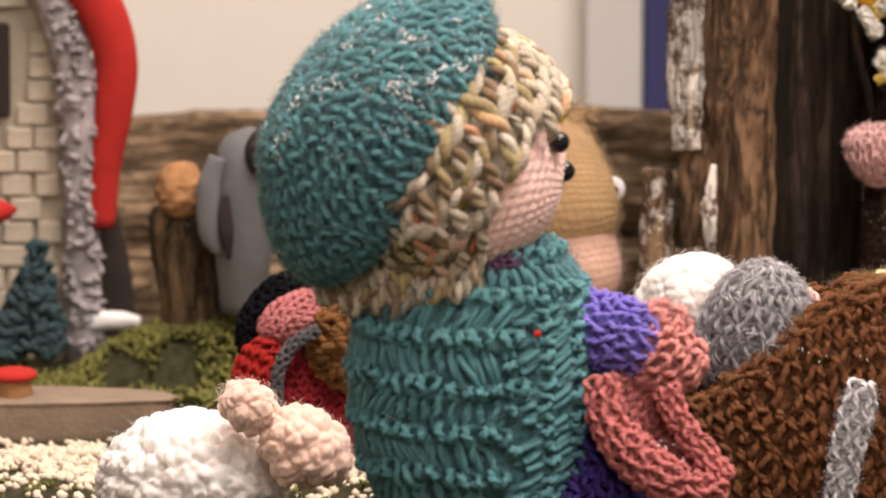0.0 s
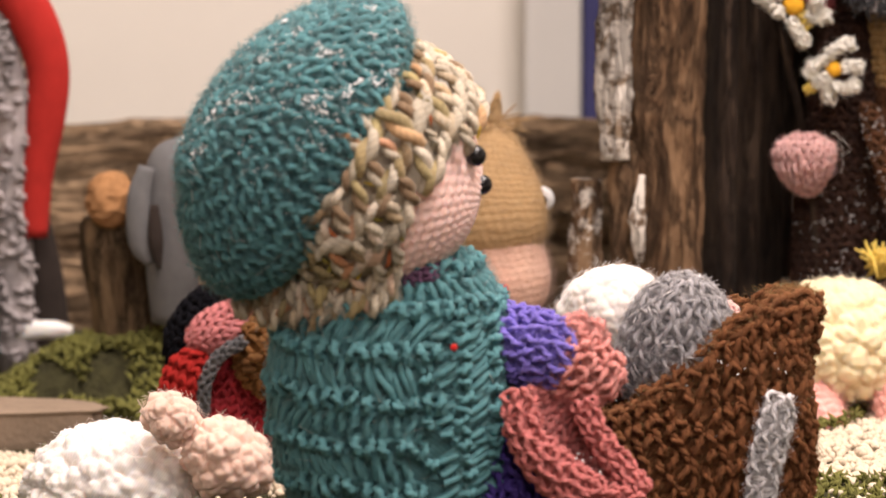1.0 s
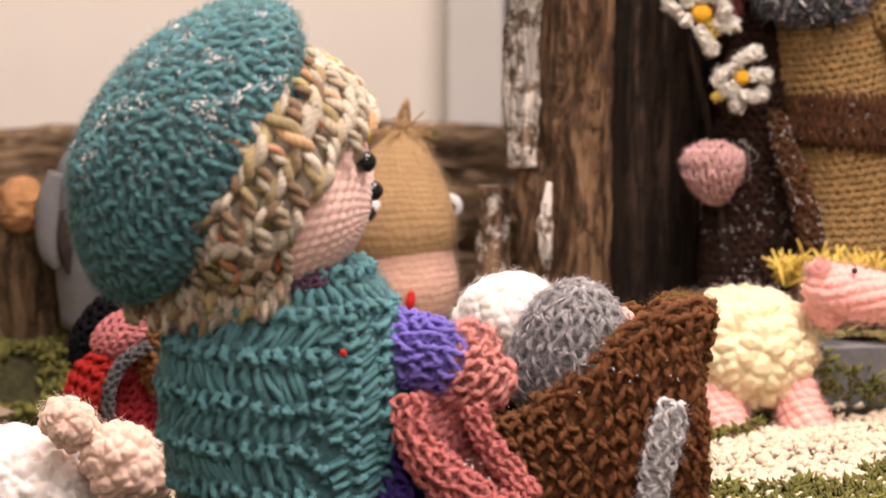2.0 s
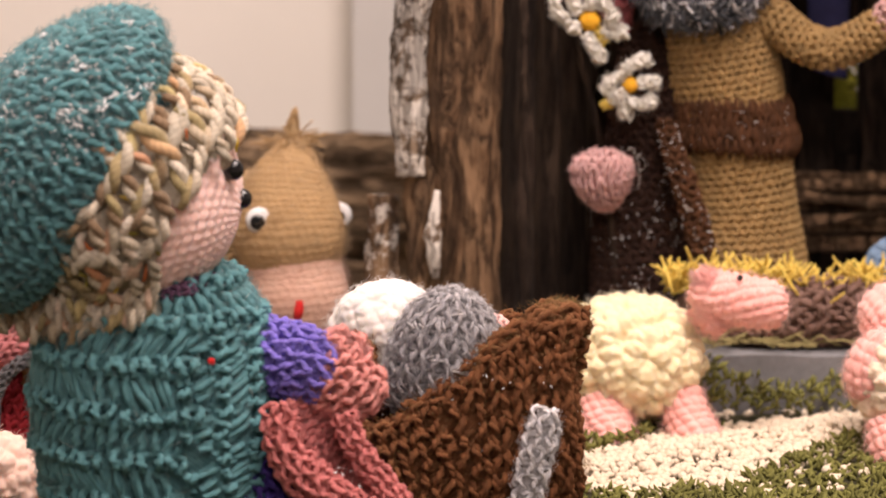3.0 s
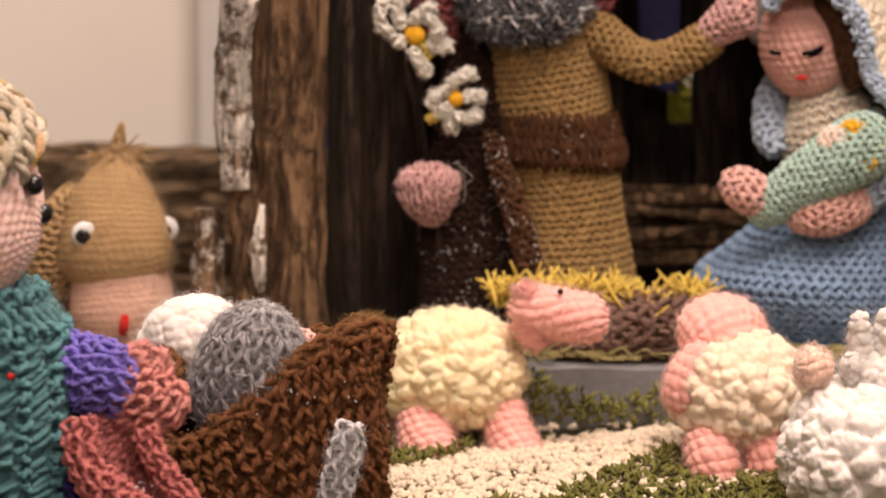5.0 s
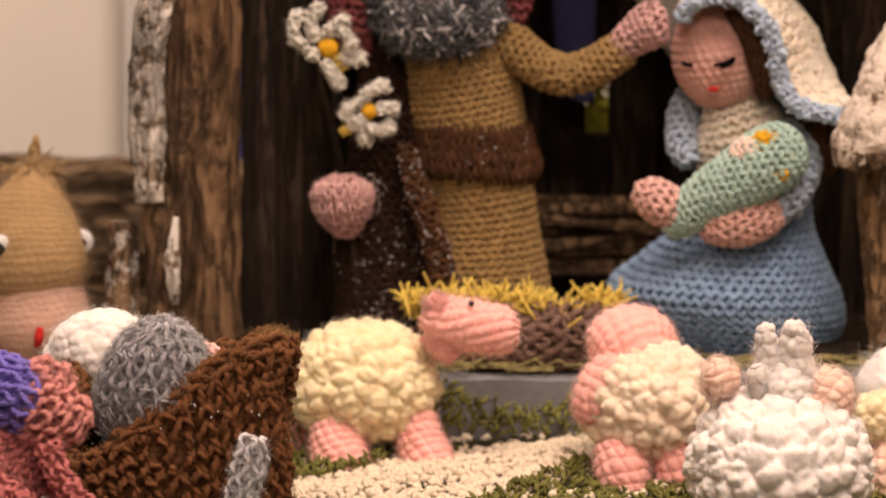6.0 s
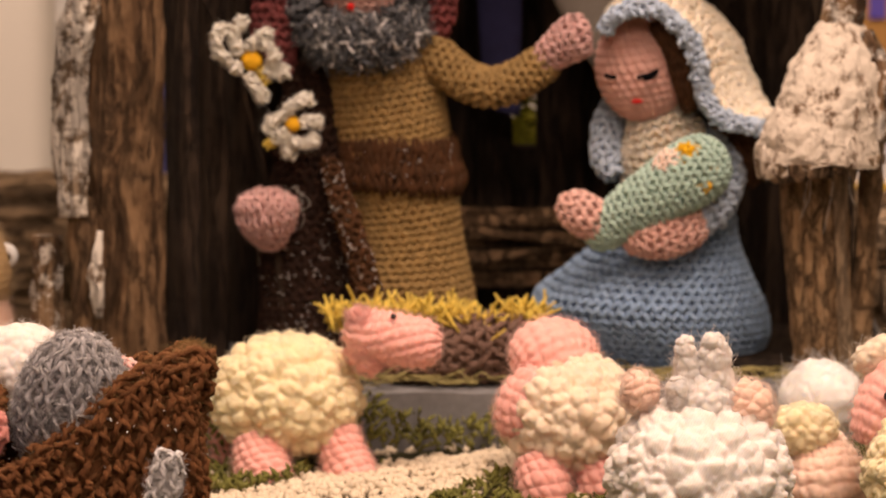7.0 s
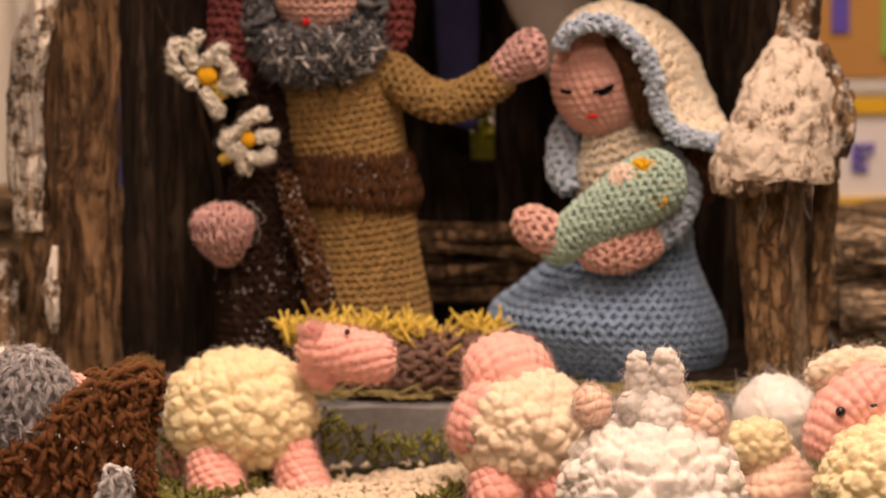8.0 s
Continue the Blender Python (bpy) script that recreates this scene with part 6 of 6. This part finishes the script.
daisy((0.192, 2.29, 0.172), [[(-4.3, -4.3), (-13, 2.5), (-16.2, 10), (-13.2, 15.5)], [(-5.5, 3.0), (-8.2, 12), (-4.3, 18.5)], [(-2, 5.5), (3.2, 11.2), (8.0, 12.8)], [(5.0, 8.5), (10.5, 4.5), (9.6, -1.0)],
      [(5.5, -5.0), (11, -4.6), (15.5, -5.0)], [(-2, -5.3), (1.6, -11.5), (5.0, -16.5)]], [(3.5, -3.0), (5.6, -7.0), (7.2, -10.5)], 0.0044)
daisy((0.2106, 2.289, 0.1426), [[(-4.8, 4.8), (1.6, 10.8), (7.0, 11.8)], [(-3.5, 3.6), (-10.6, 1.8), (-9.2, -2.4)], [(3.6, 1.4), (8.0, 2.0), (11.6, 0.6)], [(0.5, -7.2), (5.6, -8.2), (10.2, -6.8)],
      [(-2.5, -4.0), (-2.4, -9.0), (-2.0, -13.2)], [(-2.0, -2.5), (-4.8, -4.4), (-7.6, -5.8)]], [(-7.5, -6.0), (-10, -8.2), (-13, -10)], 0.0036)

# ---- seated doll with veil ----


def seated_doll():
    kn = Knit()
    W, H2 = 0.0044, 0.0042
    S = tube([(0.3850, 2.312, 0.0285), (0.3840, 2.312, 0.0320), (0.3795, 2.308, 0.0440), (0.3755, 2.305, 0.0570), (0.3795, 2.307, 0.0680), (0.3840, 2.310, 0.0790), (0.3880, 2.313, 0.0880), (0.3900, 2.315, 0.0960)],
             [0.0385, 0.0430, 0.0515, 0.0530, 0.0440, 0.0345, 0.0280, 0.0255], [0.75, 0.75, 0.72, 0.70, 0.75, 0.8, 0.85, 0.85], level=(0.05, 0, 1))
    kn.crochet(S, BLUE, 0.0046, 0.0044, tilt=32, fat=0.29, length=1.5, loose=0.08, tpl=FINE, inset=0.0012)
    # bodice and neck
    S = tube([(0.3890, 2.318, 0.092), (0.3880, 2.318, 0.110), (0.3850, 2.316, 0.130), (0.3800, 2.314, 0.143), (0.3775, 2.313, 0.150)], [0.0245, 0.0240, 0.0225, 0.0145, 0.009], 0.75)
    kn.crochet(S, SKYTRIM, W, H2, tilt=40, fat=0.32, loose=0.1)
    S = tube([(0.3850, 2.304, 0.115), (0.3830, 2.302, 0.130), (0.3795, 2.303, 0.142), (0.3775, 2.305, 0.149)], [0.0215, 0.0205, 0.0145, 0.009], 0.7)
    kn.crochet(S, IVORY, W, H2, tilt=40, fat=0.32, loose=0.1)
    # head
    S = ball((0.3715, 2.302, 0.1665), (-0.15, 0, 1), 0.0255, 0.0212, 0.0205)
    kn.nubs(S, DOLLPINK, 0.0044, 0.0040, 0.0018, 170, 120, 0.15)
    for a, b in (((0.3680, 2.2793, 0.1648), (0.3775, 2.2795, 0.1680)), ((0.3710, 2.2792, 0.1640), (0.3768, 2.2794, 0.1666)), ((0.3540, 2.2862, 0.1650), (0.3585, 2.2825, 0.1647))):
        a, b = np.array(a) + (0, -0.0020, 0), np.array(b) + (0, -0.0020, 0)
        m = (a + b) / 2 + np.array((0, -0.0012, -0.0004))
        kn.cord([a, m, b], 0.0010, INK, stitched=False)
    kn.cord([(0.3655, 2.2800, 0.1532), (0.3680, 2.2787, 0.1536), (0.3705, 2.2790, 0.1535)], [0.0006, 0.0013, 0.0006], REDTHREAD, stitched=False)
    # hair at the temple and down the back
    for pts, rad in (([(0.378, 2.287, 0.190), (0.3875, 2.285, 0.179), (0.3925, 2.286, 0.166), (0.3945, 2.290, 0.150)], [0.004, 0.0075, 0.0080, 0.005]),
                     ([(0.400, 2.314, 0.165), (0.411, 2.304, 0.148), (0.4165, 2.298, 0.132), (0.4210, 2.297, 0.1185), (0.4225, 2.297, 0.1120)], [0.008, 0.0110, 0.0090, 0.0055, 0.002])):
        kn.crochet(tube(pts, rad), CHESTNUT, 0.0032, 0.0060, tilt=14, fat=0.32, length=1.5, loose=0.12)
    # veil: ivory, with a scalloped sky-blue border
    inner = [(0.3525, 2.280, 0.1860), (0.3590, 2.276, 0.1940), (0.3735, 2.274, 0.1975), (0.3875, 2.273, 0.1885), (0.3955, 2.274, 0.1740), (0.3985, 2.275, 0.1560), (0.4080, 2.273, 0.1460), (0.4285, 2.268, 0.1420)]
    outer = [(0.3560, 2.335, 0.1830), (0.3640, 2.342, 0.1910), (0.3820, 2.345, 0.1965), (0.4020, 2.345, 0.1900), (0.4170, 2.340, 0.1760), (0.4230, 2.330, 0.1620), (0.4270, 2.320, 0.1520), (0.4295, 2.290, 0.1430)]
    S = patch(inner, outer, (0.35, -0.25, 0.9), 0.0045)
    kn.crochet(S, IVORY, 0.0056, 0.0052, closed=False, out=(0.3, -0.6, 0.6), tilt=38, fat=0.32, loose=0.14)
    kn.cord(inner, [0.0030] * len(inner), SKYTRIM, 0.0034, 0.0034)
    bumps = smooth_path(inner, 26)[1:-1]
    for i, b in enumerate(bumps):
        kn.curls(ball(b + np.array((-0.0012, -0.001, -0.0008)) * (1 if i % 2 else -0.6), (1, 0, 1), 0.0032, 0.0028), SKYTRIM, 14, 0.0022, base=False)
    # far sleeve, near sleeve, hands
    S = tube([(0.3640, 2.316, 0.148), (0.3580, 2.314, 0.142), (0.3555, 2.308, 0.131), (0.3560, 2.302, 0.122), (0.359, 2.298, 0.116)], [0.004, 0.0060, 0.0062, 0.006, 0.003])
    kn.crochet(S, SKYTRIM, W, H2, tilt=40, fat=0.32, loose=0.14)
    S = tube([(0.4050, 2.308, 0.140), (0.4080, 2.298, 0.128), (0.4070, 2.288, 0.114), (0.4000, 2.281, 0.103), (0.3920, 2.278, 0.0975)], [0.006, 0.0085, 0.0095, 0.0095, 0.006])
    kn.crochet(S, SKYTRIM, W, H2, tilt=40, fat=0.32, loose=0.14)
    kn.curls(S, SKYTRIM, 90, 0.0026, base=False, spread=0.5)
    for q in ((0.4040, 2.2775, 0.1065), (0.4065, 2.2815, 0.1195)):
        kn.curls(ball(q, (1, 0, 0), 0.0028, 0.0028), YOLK, 12, 0.002)
    S = tube([(0.3970, 2.2755, 0.0985), (0.3890, 2.2720, 0.0960), (0.3770, 2.2710, 0.0935), (0.3660, 2.2730, 0.0925), (0.3625, 2.274, 0.0925)], [0.007, 0.0100, 0.0108, 0.0078, 0.003], 0.7)
    kn.crochet(S, DOLLPINK, 0.0041, 0.0037, tilt=36, fat=0.32, loose=0.1, tpl=FINE)
    S = tube([(0.3535, 2.2765, 0.0955), (0.3460, 2.2740, 0.1005), (0.3380, 2.2740, 0.1055), (0.3325, 2.2750, 0.1085)], [0.006, 0.0088, 0.0078, 0.003], 0.8)
    kn.crochet(S, DOLLPINK, 0.0041, 0.0037, tilt=36, fat=0.32, loose=0.1, tpl=FINE)
    kn.thing("seated_doll", "crocheted doll in blue dress and ivory veil kneeling on hay", "doll")


seated_doll()

# swaddled baby doll
kn = Knit()
S = tube([(0.3475, 2.276, 0.0870), (0.3520, 2.275, 0.0930), (0.3640, 2.272, 0.1035), (0.3790, 2.270, 0.1130), (0.3930, 2.270, 0.1220), (0.4020, 2.272, 0.1290), (0.4060, 2.274, 0.1320)], [0.003, 0.0078, 0.0110, 0.0136, 0.0150, 0.0118, 0.003], 0.8)
kn.crochet(S, MINT, 0.0036, 0.0033, tilt=42, fat=0.32, loose=0.12, tpl=FINE)
kn.crochet(ball((0.3830, 2.2665, 0.1265), (1, 0, 0.4), 0.0082, 0.0060, 0.0062), PEACH, 0.0034, 0.0031, tilt=36, fat=0.32)
kn.curls(ball((0.3905, 2.2645, 0.1315), (1, 0, 0.3), 0.0050, 0.0032), YOLK, 60, 0.0024)
kn.bead((0.3795, 2.2607, 0.1275), 0.0006, BLACK)
for q in ((0.3975, 2.2605, 0.1170), (0.4005, 2.2620, 0.1240)):
    kn.curls(ball(q, (1, 0, 0), 0.0022, 0.0022), YOLK, 10, 0.0018)
kn.thing("baby_doll", "swaddled baby doll in a mint green crocheted wrap", "doll")

# ---- donkey doll ----


def donkey():
    toy = empty("donkey_toy", (0.03, 2.34, -0.02), "tan crocheted donkey toy with googly eyes and pink muzzle", "toy donkey")
    kn = Knit()
    S = tube([(0.0575, 2.300, 0.1190), (0.0572, 2.299, 0.1160), (0.0565, 2.297, 0.1100), (0.0552, 2.294, 0.1010), (0.0545, 2.291, 0.0880), (0.0548, 2.288, 0.0730), (0.0555, 2.288, 0.0610)], [0.002, 0.0055, 0.0108, 0.0172, 0.0232, 0.0258, 0.0232], 0.85)
    kn.nubs(S, TAN, 0.0038, 0.0030, 0.0007, 190, 150, 0.3, 0.3, 0.4)
    kn.fuzz(S, TAN, 2500, 0.0030, 0.00005)
    part("head", kn, toy, "smooth tan head")
    kn = Knit()
    S = tube([(0.0560, 2.287, 0.0630), (0.0570, 2.286, 0.0550), (0.0580, 2.285, 0.0440), (0.0585, 2.286, 0.0330), (0.0585, 2.29, 0.0270)], [0.0215, 0.0232, 0.0240, 0.0190, 0.003], 0.88)
    kn.nubs(S, MUZZLE, 0.0038, 0.0030, 0.0006, 190, 90, 0.3, 0.3, 0.4)
    kn.fuzz(S, MUZZLE, 1200, 0.0026, 0.00005)
    muzzle = part("muzzle", kn, toy, "beige-pink muzzle")
    kn = Knit()
    S = tube([(0.045, 2.318, 0.085), (0.032, 2.335, 0.060), (0.020, 2.36, 0.025), (0.015, 2.38, -0.020)], [0.020, 0.025, 0.034, 0.038])
    kn.crochet(S, TAN, 0.0042, 0.0034, tilt=55, fat=0.32, loose=0.08)
    part("body", kn, toy)
    kn = Knit()
    S = tube([(0.0360, 2.292, 0.096), (0.0300, 2.290, 0.090), (0.0255, 2.288, 0.0760), (0.0250, 2.288, 0.0600), (0.0265, 2.290, 0.0500)], [0.004, 0.0075, 0.0085, 0.0070, 0.003], 0.6)
    kn.crochet(S, TAN, 0.0042, 0.0034, tilt=50, fat=0.32)
    part("ear", kn, toy)
    kn = Knit()
    # mane: loose strands falling from a tuft
    k = 70
    c = np.c_[RNG.normal(0.057, 0.003, k), 2.298 + RNG.normal(0, 0.004, k), RNG.normal(0.116, 0.002, k)]
    d = unit(np.c_[RNG.normal(0, 1.0, k), RNG.normal(-0.1, 0.4, k), RNG.uniform(-0.45, 0.25, k)])
    x = unit(np.cross(d, RNG.normal(0, 1, (k, 3))))
    g = RNG.uniform(0.003, 0.009, (k, 1))
    kn.many(lobe_template(5, 4, 0.0, 0.7), c + d * g, x * 0.0004, d * g, np.cross(x, d) * 0.0004, TAN)
    S = tube([(0.056, 2.297, 0.117), (0.0565, 2.297, 0.123), (0.0575, 2.297, 0.130)], [0.003, 0.0022, 0.0008])
    kn.crochet(S, TAN, 0.002, 0.004, tilt=10, fat=0.4)
    part("mane", kn, toy, "loose tan yarn strands")
    white = plain("white_plastic", (0.75, 0.75, 0.74), 0.25, vary=0.03, bump=0.0)
    for cx, cy, cz, dx in ((0.0415, 2.2715, 0.0830, -0.002), (0.0775, 2.2890, 0.0825, 0.003)):
        kn = Knit()
        S = ball((cx, cy, cz), (0, 1, 0), 0.0022, 0.0062, 0.0062, side=(0, 0, 1))
        kn.skin(S, white, 24, 10)
        eye = part("eye", kn, toy, "white googly eye")
        kn = Knit()
        S = ball((cx - 0.0006, cy - 0.0017, cz - 0.0006), (0, 1, 0), 0.0010, 0.0036, 0.0036, side=(0, 0, 1))
        kn.skin(S, BLACK, 20, 8)
        part("pupil", kn, eye, "black pupil")
    kn = Knit()
    kn.cord([(0.0602, 2.2600, 0.0480), (0.0597, 2.2590, 0.0435), (0.0587, 2.2600, 0.0390)], [0.0016, 0.0022, 0.0016], REDTHREAD, stitched=False)
    part("mouth", kn, muzzle, "red thread mouth")


donkey()

# ---- far dolls behind the shepherd ----
kn = Knit()
S = tube([(-0.060, 2.215, -0.022), (-0.060, 2.215, -0.012), (-0.0585, 2.215, 0.006), (-0.060, 2.215, 0.020), (-0.062, 2.215, 0.030)], [0.030, 0.029, 0.024, 0.020, 0.010], 0.85)
kn.crochet(S, yarn("crimson_wool", (0.22, 0.015, 0.02), 0.15), 0.0044, 0.0040)
S = tube([(-0.086, 2.196, -0.008), (-0.0845, 2.194, 0.006), (-0.080, 2.195, 0.020), (-0.074, 2.2, 0.025)], [0.004, 0.0085, 0.0095, 0.005])
kn.crochet(S, yarn("scarlet_wool", (0.30, 0.014, 0.010), 0.15), 0.0044, 0.0040)
kn.crochet(ball((-0.066, 2.205, 0.0385), (1, 0, 0.5), 0.0165, 0.0100, 0.012), yarn("rose_cotton", (0.52, 0.19, 0.19), 0.1), 0.004, 0.0036)
S = tube([(-0.090, 2.212, 0.022), (-0.084, 2.212, 0.026), (-0.077, 2.213, 0.036), (-0.070, 2.214, 0.047), (-0.063, 2.214, 0.055)], [0.004, 0.0095, 0.0120, 0.0100, 0.004], 0.8)
kn.crochet(S, yarn("black_wool", (0.006, 0.006, 0.008), 0.3, fuzz=0.02, shine=0.05), 0.0044, 0.0040)
kn.cord([(-0.0735, 2.187, 0.004), (-0.0725, 2.186, 0.018), (-0.066, 2.187, 0.030), (-0.055, 2.190, 0.036)], 0.0022, yarn("iron_grey_wool", (0.10, 0.10, 0.105), 0.2), 0.003, 0.003)
kn.curls(ball((-0.0445, 2.2, 0.028), (0, 0, 1), 0.018, 0.013), yarn("chestnut_wool", (0.17, 0.08, 0.025), 0.3), 260, 0.004)
kn.thing("red_doll", "crocheted doll in red dress and black hat on the moss", "doll")

kn = log_knit([(-0.1145, 2.340, -0.025), (-0.1150, 2.340, 0.012), (-0.1155, 2.341, 0.050), (-0.1160, 2.342, 0.066)], [0.0165, 0.0180, 0.0215, 0.0195], bark("old_stump_bark", (0.10, 0.065, 0.035), (0.22, 0.15, 0.085)), 95.0, 0.9, 0.12, 40, 40)
kn.thing("tree_stump", "upright brown tree stump behind the moss", "stump")
kn = Knit()
log_knit([(-0.1215, 2.328, 0.0620), (-0.1215, 2.328, 0.0650), (-0.1212, 2.328, 0.0720), (-0.1218, 2.328, 0.0800), (-0.1215, 2.328, 0.0870), (-0.1215, 2.328, 0.0892)], [0.002, 0.0085, 0.0125, 0.0120, 0.0070, 0.002], ORANGE, 203.0, 0.95, 0.16, 50, 40, kn=kn, lumpy=True)
kn.thing("orange_wool_ball", "small orange woollen bundle on the tree stump", "wool bundle")
kn = Knit()
S = tube([(-0.0935, 2.318, 0.020), (-0.0925, 2.314, 0.050), (-0.0905, 2.314, 0.078), (-0.0885, 2.316, 0.096), (-0.085, 2.318, 0.106)], [0.0100, 0.0135, 0.0160, 0.0150, 0.004], 0.7)
kn.skin(S, FELT_GREY, 28, 24)
S = tube([(-0.1040, 2.306, 0.095), (-0.1080, 2.304, 0.080), (-0.1075, 2.304, 0.060), (-0.1035, 2.304, 0.050)], [0.004, 0.0055, 0.0055, 0.002], 0.6)
kn.skin(S, FELT_GREY, 16, 20)
S = tube([(-0.1005, 2.301, 0.078), (-0.1000, 2.300, 0.062), (-0.0985, 2.301, 0.048)], [0.002, 0.0035, 0.001], 0.4)
kn.skin(S, FELT_DARK, 12, 14)
kn.thing("grey_felt_figure", "grey felt figure leaning on the tree stump", "felt toy")
kn = Knit()
kn.skin(ball((-0.0825, 2.306, 0.096), (0, 0, 1), 0.0125, 0.009), FELT_DARK, 20, 14)
kn.thing("black_felt_cap", "black felt cap above the tree stump", "felt toy")
